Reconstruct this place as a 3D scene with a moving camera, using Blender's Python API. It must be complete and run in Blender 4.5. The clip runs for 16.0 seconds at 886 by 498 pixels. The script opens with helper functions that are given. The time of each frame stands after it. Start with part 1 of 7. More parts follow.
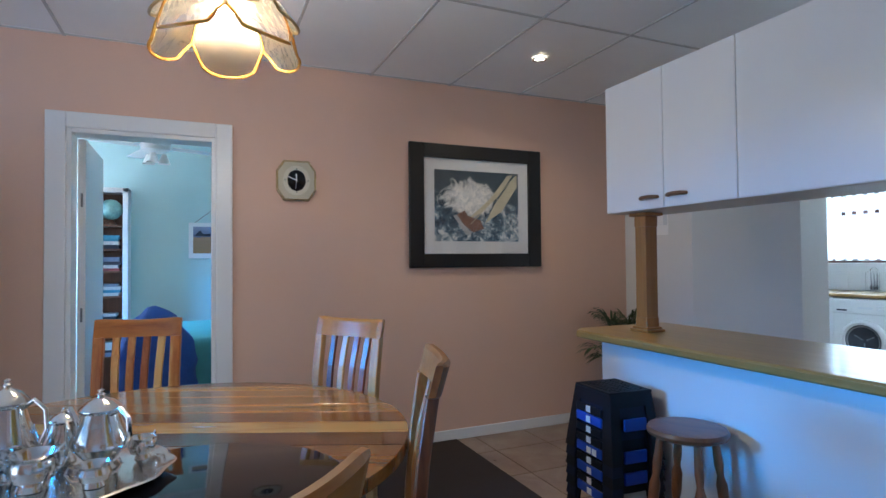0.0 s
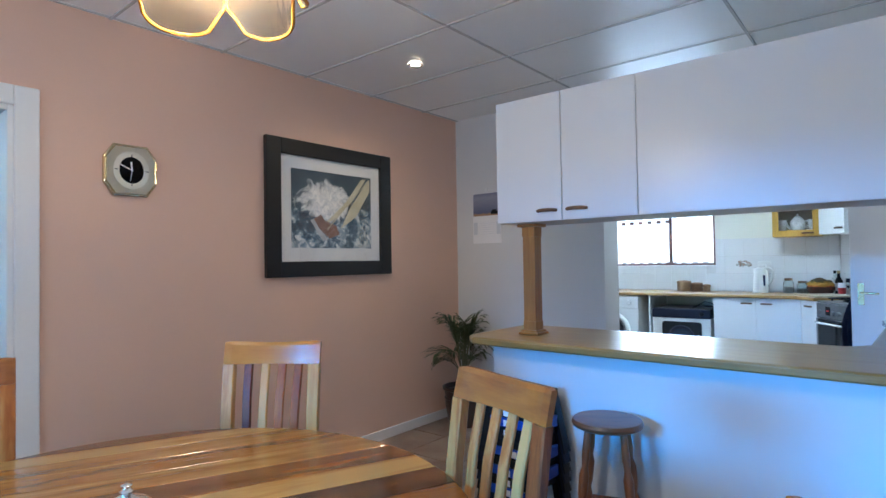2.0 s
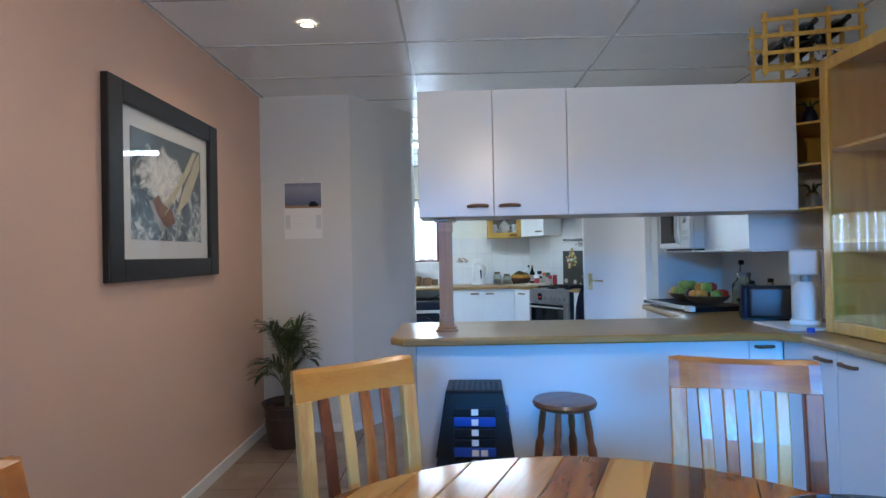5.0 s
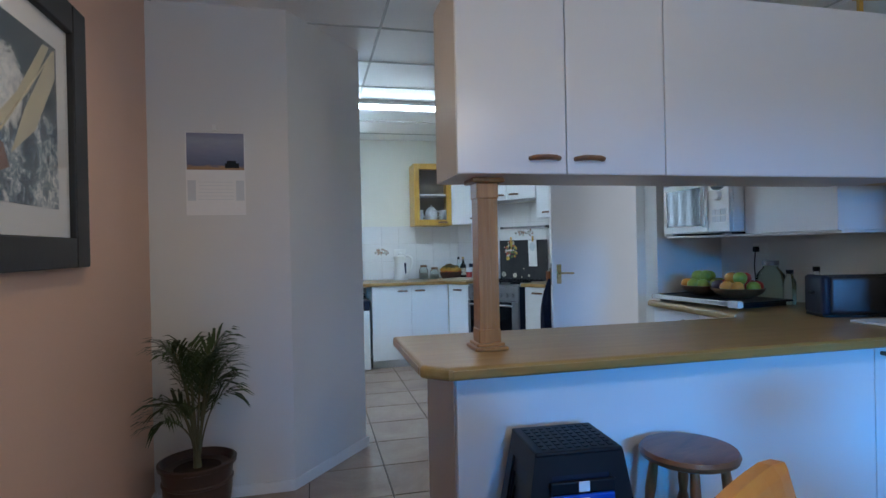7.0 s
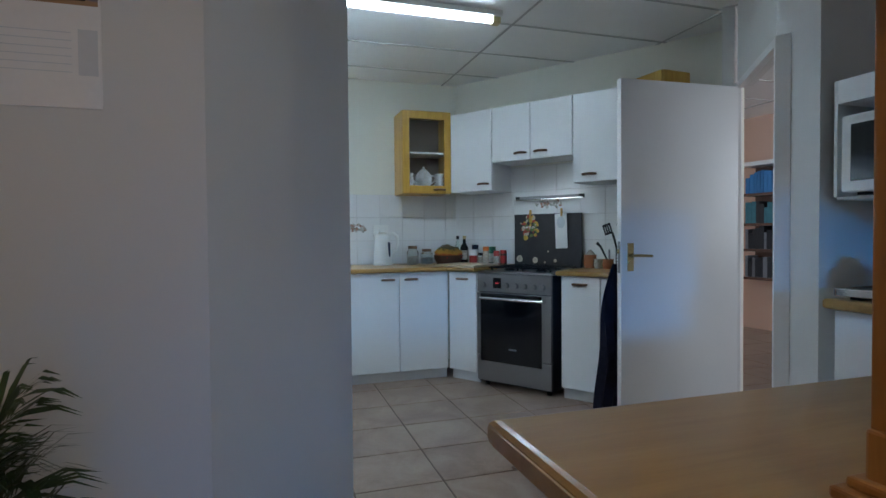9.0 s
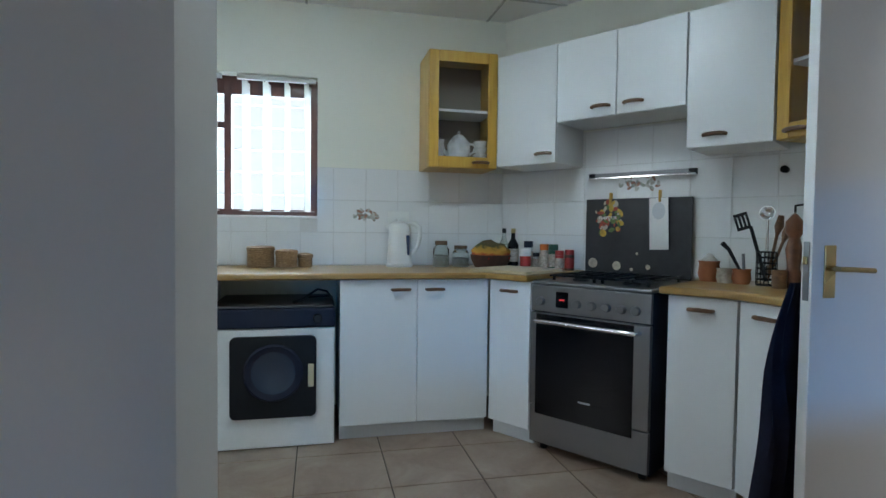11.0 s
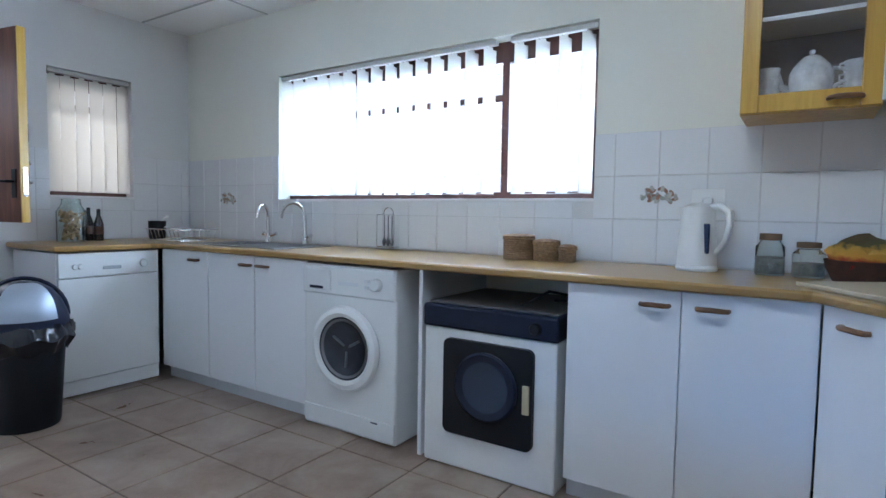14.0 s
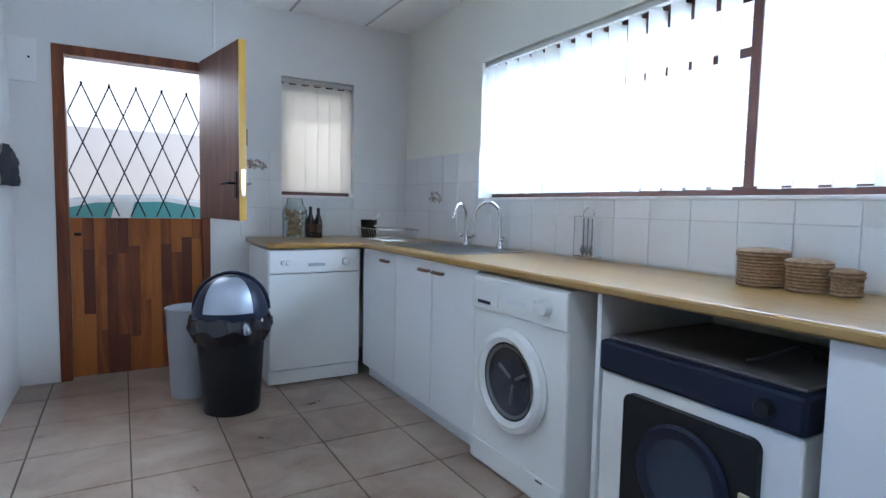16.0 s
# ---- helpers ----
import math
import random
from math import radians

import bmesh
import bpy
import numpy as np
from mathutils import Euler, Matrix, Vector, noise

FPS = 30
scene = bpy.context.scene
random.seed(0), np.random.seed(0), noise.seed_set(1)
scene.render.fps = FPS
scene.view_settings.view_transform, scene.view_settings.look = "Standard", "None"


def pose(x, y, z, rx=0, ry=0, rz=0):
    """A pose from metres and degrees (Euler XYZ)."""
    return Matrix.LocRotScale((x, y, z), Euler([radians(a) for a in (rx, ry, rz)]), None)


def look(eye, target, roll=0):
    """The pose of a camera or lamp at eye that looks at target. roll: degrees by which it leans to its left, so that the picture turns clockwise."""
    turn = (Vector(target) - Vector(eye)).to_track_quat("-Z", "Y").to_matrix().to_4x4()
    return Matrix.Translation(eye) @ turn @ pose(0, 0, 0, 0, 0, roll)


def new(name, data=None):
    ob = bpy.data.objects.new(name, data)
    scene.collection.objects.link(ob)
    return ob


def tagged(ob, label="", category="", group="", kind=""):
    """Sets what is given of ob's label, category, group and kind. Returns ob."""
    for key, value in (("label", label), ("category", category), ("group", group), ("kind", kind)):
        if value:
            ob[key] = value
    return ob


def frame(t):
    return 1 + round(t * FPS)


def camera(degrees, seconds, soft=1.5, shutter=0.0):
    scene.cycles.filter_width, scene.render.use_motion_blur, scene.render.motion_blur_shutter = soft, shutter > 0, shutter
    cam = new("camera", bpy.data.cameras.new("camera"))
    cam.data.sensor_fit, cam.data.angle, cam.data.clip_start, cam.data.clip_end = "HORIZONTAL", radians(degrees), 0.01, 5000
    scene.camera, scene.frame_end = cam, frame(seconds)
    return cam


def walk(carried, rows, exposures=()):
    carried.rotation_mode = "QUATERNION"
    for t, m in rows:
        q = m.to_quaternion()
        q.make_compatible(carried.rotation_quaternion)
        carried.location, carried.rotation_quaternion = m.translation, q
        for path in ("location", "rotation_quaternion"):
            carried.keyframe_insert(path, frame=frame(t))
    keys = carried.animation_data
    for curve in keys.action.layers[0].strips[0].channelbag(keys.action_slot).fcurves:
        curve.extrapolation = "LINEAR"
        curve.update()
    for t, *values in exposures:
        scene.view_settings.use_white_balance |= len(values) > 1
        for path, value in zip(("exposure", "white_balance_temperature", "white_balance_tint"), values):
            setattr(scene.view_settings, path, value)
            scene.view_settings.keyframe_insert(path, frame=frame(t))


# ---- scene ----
cam = camera(77.3, 16.0)
PATH = [
    (0, (0.522, 0.5, 1.284), (1.323, 2.332, 1.329), -0.5),
    (0.5, (0.372, 0.654, 1.301), (1.411, 2.363, 1.342), -0.9),
    (1, (0.25, 0.817, 1.332), (1.493, 2.383, 1.371), -0.9),
    (1.5, (0.092, 0.961, 1.328), (1.487, 2.394, 1.367), -0.8),
    (2, (-0.074, 1.133, 1.326), (1.469, 2.405, 1.371), -0.9),
    (2.5, (-0.22, 1.388, 1.339), (1.442, 2.501, 1.382), -0.9),
    (3, (-0.36, 1.629, 1.342), (1.396, 2.584, 1.381), -0.9),
    (3.5, (-0.423, 1.896, 1.345), (1.428, 2.654, 1.379), -1.0),
    (4, (-0.411, 2.171, 1.334), (1.546, 2.582, 1.361), -1.3),
    (4.2, (-0.406, 2.276, 1.329), (1.569, 2.59, 1.356), -1.3),
    (4.8, (-0.44, 2.56, 1.332), (1.55, 2.66, 1.353), -1.2),
    (5.4, (-0.29, 3.0, 1.335), (1.71, 2.90, 1.352), -1.1),
    (5.9, (0.01, 3.19, 1.337), (2.0, 2.955, 1.35), -1.0),
    (6.3, (0.284, 3.218, 1.336), (2.26, 2.91, 1.346), -1.0),
    (6.5, (0.38, 3.269, 1.346), (2.348, 2.91, 1.347), -1.3),
    (7, (0.726, 3.351, 1.283), (2.673, 2.895, 1.277), -1.2),
    (7.5, (1.105, 3.393, 1.219), (3.033, 2.86, 1.206), -1.0),
    (8, (1.515, 3.378, 1.19), (3.427, 2.792, 1.159), -0.9),
    (8.2, (1.689, 3.362, 1.189), (3.599, 2.772, 1.145), -0.9),
    (9.0, (2.32, 3.33, 1.176), (4.228, 2.725, 1.125), -0.5),
    (9.7, (2.88, 3.22, 1.152), (4.775, 2.580, 1.098), 0.1),
    (10.3, (3.3, 3.042, 1.135), (5.184, 2.374, 1.074), 0.7),
    (10.5, (3.41, 3.0, 1.128), (5.301, 2.352, 1.068), 0.6),
    (11, (3.628, 2.87, 1.153), (5.578, 2.429, 1.083), 0.7),
    (11.5, (3.777, 2.682, 1.161), (5.765, 2.485, 1.073), 0.8),
    (12, (3.869, 2.442, 1.164), (5.866, 2.53, 1.079), 0.8),
    (12.5, (3.99, 2.179, 1.156), (5.942, 2.599, 1.049), 0.5),
    (13, (4.166, 2.062, 1.153), (6.047, 2.731, 1.036), 0.6),
    (13.5, (4.348, 1.982, 1.16), (6.132, 2.876, 1.034), 0.7),
    (14, (4.532, 1.986, 1.137), (6.206, 3.074, 1.012), 0.9),
    (14.5, (4.716, 2.022, 1.131), (6.27, 3.274, 1.003), 1.0),
    (15, (4.891, 2.047, 1.153), (6.307, 3.453, 1.016), 1.1),
    (15.5, (5.058, 2.099, 1.156), (6.265, 3.687, 1.009), 1.0),
    (16, (5.216, 2.115, 1.16), (6.217, 3.84, 1.01), 1.2),
]
walk(cam, [(t, look(eye, target, roll)) for t, eye, target, roll in PATH], exposures=[(0.0, -0.05, 5450, 5), (2.0, 0.27, 5450, 5), (3.5, 0.50, 5650, 5), (4.2, 0.33, 5850, 6), (6.5, -0.15, 5600, 5), (8.0, -0.55, 5600, 5), (10.5, -0.75, 6150, 3), (11.5, -0.3, 6150, 4), (12.2, 0.0, 5900, 10), (14.5, -0.45, 5800, 13), (16.0, -0.3, 5800, 13)])

# ---- world, sun, lights ----
SUN_EL, SUN_AZ = 52.0, 200.0
world = bpy.data.worlds.new("sky")
scene.world = world
world.use_nodes = True
wn = world.node_tree.nodes
sky = wn.new("ShaderNodeTexSky")
sky.sky_type, sky.sun_disc = "NISHITA", False
sky.sun_elevation, sky.sun_rotation = radians(SUN_EL), radians(SUN_AZ)
world.node_tree.links.new(sky.outputs[0], wn["Background"].inputs[0])
wn["Background"].inputs[1].default_value = 0.12


def lamp(name, kind, m, energy, color, **kw):
    data = bpy.data.lights.new(name, kind)
    data.energy, data.color = energy, color
    for k, v in kw.items():
        if k == "size":
            data.size = v
        elif k == "size_y":
            data.shape, data.size_y = "RECTANGLE", v
        elif k == "angle":
            data.angle = v
        elif k == "radius":
            data.shadow_soft_size = v
        elif k == "spot":
            data.spot_size, data.spot_blend = v
    ob = new(name, data)
    ob.matrix_basis = m
    return ob


sun_way = Vector((math.sin(radians(SUN_AZ)) * math.cos(radians(SUN_EL)), math.cos(radians(SUN_AZ)) * math.cos(radians(SUN_EL)), math.sin(radians(SUN_EL))))
lamp("sun", "SUN", look(sun_way * 30, (0, 0, 0)), 3.0, (1.0, 0.94, 0.86), angle=radians(0.5))
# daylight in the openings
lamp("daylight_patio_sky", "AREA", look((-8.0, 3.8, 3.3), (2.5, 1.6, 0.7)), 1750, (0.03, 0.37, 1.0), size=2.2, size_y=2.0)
lamp("daylight_patio", "AREA", look((-2.80, 1.4, 0.6), (1.3, 1.4, 3.2)), 36, (0.82, 0.88, 1.0), size=2.9, size_y=1.9)
lamp("daylight_kitchen_window", "AREA", look((7.8, 4.0, 1.65), (0, 4.0, 2.9)), 640, (0.62, 0.80, 1.0), size=4.2, size_y=2.0)
lamp("daylight_small_window", "AREA", look((6.54, 6.75, 1.7), (6.54, 0, 1.3)), 9, (1.0, 0.95, 0.86), size=0.8, size_y=1.0)
lamp("daylight_stable_door", "AREA", look((5.3, 7.0, 2.3), (5.3, 3.5, 0.4)), 30, (0.92, 0.96, 1.0), size=0.75, size_y=0.95)
lamp("pendant_light", "POINT", pose(0.60, 2.41, 2.06), 26, (1.0, 0.82, 0.64), radius=0.04)
lamp("downlight_light", "SPOT", look((2.49, 3.446, 2.552), (2.49, 3.446, 0)), 26, (1.0, 0.76, 0.50), radius=0.03, spot=(radians(150), 0.9))
lamp("fluorescent_light", "AREA", look((5.57, 2.54, 2.49), (5.57, 2.54, 0)), 18, (0.76, 0.90, 1.0), size=0.10, size_y=1.18)
# Fill lamp added inside the bedroom; no window or lamp is known there.
lamp("bedroom_fill", "AREA", look((-1.9, 6.6, 1.6), (0.5, 5.6, 1.1)), 80, (0.85, 0.92, 1.0), size=1.2, size_y=1.2)
# Added fill for the next room, where no source is known either.
lamp("study_fill", "AREA", look((3.0, -1.6, 1.7), (6.5, -2.0, 0.8)), 60, (0.9, 0.93, 1.0), size=1.4, size_y=1.4)

# ---- materials ----


def nodes_of(name):
    m = bpy.data.materials.new(name)
    m.use_nodes = True
    t = m.node_tree
    return m, t, t.nodes["Principled BSDF"]


def link(t, a, b):
    t.links.new(a, b)


def ramp(t, fac, stops):
    r = t.nodes.new("ShaderNodeValToRGB")
    while len(r.color_ramp.elements) < len(stops):
        r.color_ramp.elements.new(0.5)
    for e, (p, c) in zip(r.color_ramp.elements, stops):
        e.position, e.color = p, (*c, 1)
    link(t, fac, r.inputs[0])
    return r.outputs[0]


def coords(t, scale=(1, 1, 1)):
    c = t.nodes.new("ShaderNodeTexCoord")
    mp = t.nodes.new("ShaderNodeMapping")
    mp.inputs["Scale"].default_value = scale
    link(t, c.outputs["Object"], mp.inputs[0])
    return mp.outputs[0]


def noise_tex(t, vec, scale, detail=4, rough=0.55, dist=0.0):
    n = t.nodes.new("ShaderNodeTexNoise")
    n.inputs["Scale"].default_value, n.inputs["Detail"].default_value = scale, detail
    n.inputs["Roughness"].default_value, n.inputs["Distortion"].default_value = rough, dist
    link(t, vec, n.inputs["Vector"])
    return n.outputs["Fac"]


def bump(t, bsdf, height, strength=0.1, distance=0.01):
    b = t.nodes.new("ShaderNodeBump")
    b.inputs["Strength"].default_value, b.inputs["Distance"].default_value = strength, distance
    link(t, height, b.inputs["Height"])
    link(t, b.outputs[0], bsdf.inputs["Normal"])


def mul(c, k):
    return tuple(min(1, v * k) for v in c)


def surface(name, color, rough=0.5, metal=0.0, vary=0.08, big=1.5, fine=60, relief=0.05, coat=0.0, rand=0.0, spec=0.5, transmission=0.0, sub=0.0):
    """A plain material with blotches at one scale, grain at another, and fine relief."""
    m, t, b = nodes_of(name)
    v = coords(t)
    n1, n2 = noise_tex(t, v, big, 3), noise_tex(t, v, fine, 3)
    mix = t.nodes.new("ShaderNodeMath")
    mix.operation = "MULTIPLY_ADD"
    link(t, n2, mix.inputs[0])
    mix.inputs[1].default_value = 0.35
    link(t, n1, mix.inputs[2])
    fac = mix.outputs[0]
    if rand:
        oi = t.nodes.new("ShaderNodeObjectInfo")
        ad = t.nodes.new("ShaderNodeMath")
        ad.operation = "MULTIPLY_ADD"
        link(t, oi.outputs["Random"], ad.inputs[0])
        ad.inputs[1].default_value = rand
        link(t, fac, ad.inputs[2])
        fac = ad.outputs[0]
    col = ramp(t, fac, [(0.35, mul(color, 1 - vary)), (0.95 + rand, mul(color, 1 + vary))])
    link(t, col, b.inputs["Base Color"])
    rr = t.nodes.new("ShaderNodeMapRange")
    rr.inputs["To Min"].default_value, rr.inputs["To Max"].default_value = max(0.02, rough * 0.85), min(1, rough * 1.15)
    link(t, n1, rr.inputs["Value"])
    link(t, rr.outputs[0], b.inputs["Roughness"])
    b.inputs["Metallic"].default_value = metal
    b.inputs["Coat Weight"].default_value = coat
    b.inputs["Specular IOR Level"].default_value = spec
    b.inputs["Transmission Weight"].default_value = transmission
    if relief:
        bump(t, b, n2, relief, 0.004)
    return m


def wood(name, stops, along=(1, 12, 12), scale=2.2, rough=0.3, coat=0.3, rand=0.0, knots=0.6):
    """Wood with grain that runs along the axis with the smallest scale."""
    m, t, b = nodes_of(name)
    v = coords(t, along)
    if rand:
        oi = t.nodes.new("ShaderNodeObjectInfo")
        sc = t.nodes.new("ShaderNodeVectorMath")
        sc.operation = "SCALE"
        cb = t.nodes.new("ShaderNodeCombineXYZ")
        for k in range(3):
            link(t, oi.outputs["Random"], cb.inputs[k])
        link(t, cb.outputs[0], sc.inputs[0])
        sc.inputs["Scale"].default_value = 37.0
        ad = t.nodes.new("ShaderNodeVectorMath")
        link(t, v, ad.inputs[0])
        link(t, sc.outputs[0], ad.inputs[1])
        v = ad.outputs[0]
    n1 = noise_tex(t, v, scale, 5, 0.6, knots)
    n2 = noise_tex(t, v, scale * 9, 3, 0.6)
    mx = t.nodes.new("ShaderNodeMath")
    mx.operation = "MULTIPLY_ADD"
    link(t, n2, mx.inputs[0])
    mx.inputs[1].default_value = 0.18
    link(t, n1, mx.inputs[2])
    fac = mx.outputs[0]
    if rand:
        ad2 = t.nodes.new("ShaderNodeMath")
        ad2.operation = "MULTIPLY_ADD"
        link(t, oi.outputs["Random"], ad2.inputs[0])
        ad2.inputs[1].default_value = rand
        link(t, fac, ad2.inputs[2])
        ad3 = t.nodes.new("ShaderNodeMath")
        ad3.operation = "SUBTRACT"
        link(t, ad2.outputs[0], ad3.inputs[0])
        ad3.inputs[1].default_value = rand / 2
        fac = ad3.outputs[0]
    link(t, ramp(t, fac, stops), b.inputs["Base Color"])
    b.inputs["Roughness"].default_value, b.inputs["Coat Weight"].default_value = rough, coat
    b.inputs["Coat Roughness"].default_value = 0.12
    bump(t, b, n2, 0.06, 0.003)
    return m


def glass(name, color=(0.95, 0.98, 0.97), rough=0.02, ior=1.45):
    m, t, b = nodes_of(name)
    b.inputs["Base Color"].default_value = (*color, 1)
    b.inputs["Roughness"].default_value, b.inputs["Transmission Weight"].default_value = rough, 1.0
    b.inputs["IOR"].default_value = ior
    return m


def pane_glass(name, tint=(1, 1, 1), gloss=0.08):
    """Thin flat glass: mostly clear, with a mirror sheen."""
    m, t, b = nodes_of(name)
    t.nodes.remove(b)
    tr, gl, mx = t.nodes.new("ShaderNodeBsdfTransparent"), t.nodes.new("ShaderNodeBsdfGlossy"), t.nodes.new("ShaderNodeMixShader")
    tr.inputs[0].default_value = (*tint, 1)
    gl.inputs["Roughness"].default_value = 0.02
    lw_ = t.nodes.new("ShaderNodeLayerWeight")
    lw_.inputs[0].default_value = 0.5
    pw5 = t.nodes.new("ShaderNodeMath")
    pw5.operation = "POWER"
    link(t, lw_.outputs["Facing"], pw5.inputs[0])
    pw5.inputs[1].default_value = 4.0
    ma = t.nodes.new("ShaderNodeMath")
    ma.operation = "MULTIPLY_ADD"
    link(t, pw5.outputs[0], ma.inputs[0])
    ma.inputs[1].default_value, ma.inputs[2].default_value = 0.5, 0.035
    link(t, ma.outputs[0], mx.inputs[0])
    link(t, tr.outputs[0], mx.inputs[1])
    link(t, gl.outputs[0], mx.inputs[2])
    link(t, mx.outputs[0], t.nodes["Material Output"].inputs["Surface"])
    return m


def glow(name, color, strength):
    m, t, b = nodes_of(name)
    b.inputs["Base Color"].default_value = (*color, 1)
    b.inputs["Emission Color"].default_value = (*color, 1)
    b.inputs["Emission Strength"].default_value = strength
    return m


def tile_floor(name):
    m, t, b = nodes_of(name)
    v = coords(t)
    oi = t.nodes.new("ShaderNodeObjectInfo")
    geo = t.nodes.new("ShaderNodeNewGeometry")
    n1, n2 = noise_tex(t, geo.outputs["Position"], 3.2, 5, 0.6, 0.8), noise_tex(t, geo.outputs["Position"], 45, 3)
    a = t.nodes.new("ShaderNodeMath")
    a.operation = "MULTIPLY_ADD"
    link(t, oi.outputs["Random"], a.inputs[0])
    a.inputs[1].default_value = 0.12
    link(t, n1, a.inputs[2])
    a2 = t.nodes.new("ShaderNodeMath")
    a2.operation = "MULTIPLY_ADD"
    link(t, n2, a2.inputs[0])
    a2.inputs[1].default_value = 0.15
    link(t, a.outputs[0], a2.inputs[2])
    link(t, ramp(t, a2.outputs[0], [(0.35, (0.17, 0.105, 0.074)), (0.6, (0.28, 0.198, 0.148)), (0.85, (0.37, 0.29, 0.225))]), b.inputs["Base Color"])
    rr = t.nodes.new("ShaderNodeMapRange")
    rr.inputs["To Min"].default_value, rr.inputs["To Max"].default_value = 0.22, 0.4
    link(t, n1, rr.inputs["Value"])
    link(t, rr.outputs[0], b.inputs["Roughness"])
    bump(t, b, n1, 0.05, 0.004)
    return m


PEACH = surface("peach_paint", (0.74, 0.495, 0.375), 0.65, vary=0.04, relief=0.06, big=1.2, fine=140)
WHITE = surface("white_wall_paint", (0.73, 0.72, 0.70), 0.6, vary=0.03, relief=0.05, big=1.0, fine=140)
CREAM = surface("cream_wall_paint", (0.80, 0.79, 0.70), 0.6, vary=0.03, relief=0.05, big=1.0, fine=140)
TEAL = surface("pale_teal_paint", (0.55, 0.72, 0.70), 0.65, vary=0.04)
CEIL = surface("ceiling_board", (0.86, 0.86, 0.85), 0.38, vary=0.04, relief=0.06, fine=90)
# Grid bars are coloured greyer than the ceiling boards.
CEIL_BAR = surface("ceiling_grid_bar", (0.58, 0.58, 0.57), 0.22, vary=0.06, relief=0.0)
TRIM = surface("white_gloss_trim", (0.82, 0.81, 0.80), 0.3, vary=0.03, relief=0.02)
MELAMINE = surface("white_melamine", (0.80, 0.81, 0.82), 0.3, vary=0.008, relief=0.006, big=0.8, fine=200)
KICK = surface("kickboard_grey", (0.68, 0.70, 0.72), 0.5, vary=0.08, relief=0.03)
EDGE = surface("edge_strip_grey_brown", (0.42, 0.36, 0.31), 0.4, vary=0.1)
WORKTOP = wood("laminate_worktop", [(0.3, (0.28, 0.155, 0.036)), (0.55, (0.345, 0.20, 0.054)), (0.8, (0.40, 0.245, 0.075))], (14, 1.2, 14), 2.0, 0.3, 0.2)
OAK = wood("golden_oak", [(0.3, (0.40, 0.21, 0.03)), (0.55, (0.54, 0.31, 0.045)), (0.8, (0.62, 0.39, 0.07))], (14, 14, 1.2), 2.0, 0.35, 0.2)
OAK_POST = wood("post_oak", [(0.3, (0.27, 0.10, 0.022)), (0.55, (0.36, 0.155, 0.036)), (0.8, (0.45, 0.215, 0.055))], (14, 14, 1.0), 2.0, 0.35, 0.2)
HANDLE = wood("handle_wood", [(0.3, (0.085, 0.04, 0.02)), (0.8, (0.20, 0.10, 0.045))], (3, 12, 12), 8.0, 0.35, 0.2)
BLACKWOOD = wood("striped_hardwood", [(0.2, (0.05, 0.014, 0.004)), (0.4, (0.19, 0.058, 0.010)), (0.55, (0.26, 0.088, 0.013)), (0.68, (0.32, 0.128, 0.022)), (0.9, (0.46, 0.24, 0.06))], (0.8, 8, 8), 1.3, 0.2, 0.5, rand=0.75, knots=1.2)
CHAIRWOOD = wood("chair_hardwood", [(0.2, (0.11, 0.026, 0.008)), (0.42, (0.29, 0.078, 0.017)), (0.58, (0.41, 0.14, 0.028)), (0.85, (0.62, 0.35, 0.11))], (10, 10, 0.9), 1.6, 0.36, 0.12, rand=0.95)
MAHOGANY = wood("red_brown_door_wood", [(0.25, (0.06, 0.016, 0.008)), (0.55, (0.115, 0.035, 0.018)), (0.8, (0.19, 0.065, 0.03))], (11, 11, 1.0), 2.0, 0.55, 0.0)
MERANTI = wood("stained_board_wood", [(0.25, (0.085, 0.016, 0.004)), (0.5, (0.18, 0.042, 0.007)), (0.8, (0.34, 0.105, 0.016))], (11, 11, 1.0), 1.6, 0.55, 0.0, rand=0.8)
STOOLWOOD = wood("stool_wood", [(0.25, (0.07, 0.022, 0.01)), (0.8, (0.21, 0.08, 0.03))], (6, 1, 6), 4.0, 0.35, 0.3)
DARKWOOD = wood("dark_brown_wood", [(0.25, (0.05, 0.018, 0.008)), (0.8, (0.14, 0.055, 0.025))], (9, 9, 1), 2.0, 0.4, 0.2)
TILE_FLOOR = tile_floor("beige_floor_tile")
GROUT = surface("dark_grout", (0.10, 0.075, 0.06), 0.85, vary=0.15, relief=0.1)
WALL_TILE = surface("white_wall_tile", (0.79, 0.79, 0.79), 0.14, vary=0.03, relief=0.01, rand=0.1)
WALL_GROUT = surface("pale_tile_grout", (0.70, 0.69, 0.68), 0.8, vary=0.06)
CARPET = surface("dark_brown_carpet", (0.028, 0.018, 0.014), 0.95, vary=0.4, fine=300, relief=0.5)
STEEL = surface("brushed_steel", (0.26, 0.26, 0.27), 0.33, 1.0, vary=0.06, fine=120, relief=0.02)
CHROME = surface("chrome", (0.75, 0.75, 0.76), 0.1, 1.0, vary=0.03, relief=0.0)
SILVER = surface("silver_plate", (0.80, 0.78, 0.74), 0.16, 1.0, vary=0.08, big=6, relief=0.03)
BRASS = surface("worn_brass", (0.52, 0.40, 0.20), 0.28, 1.0, vary=0.1)
BLACK = surface("black_plastic", (0.010, 0.011, 0.014), 0.38, vary=0.2, relief=0.03, spec=0.22)
BLACK_GLASS = surface("black_glass", (0.006, 0.006, 0.008), 0.06, vary=0.1, relief=0.0, spec=0.28)
NAVY = surface("navy_plastic", (0.010, 0.014, 0.032), 0.42, vary=0.15, relief=0.03, spec=0.25)
BLUE = surface("blue_plastic", (0.02, 0.07, 0.42), 0.35, vary=0.1)
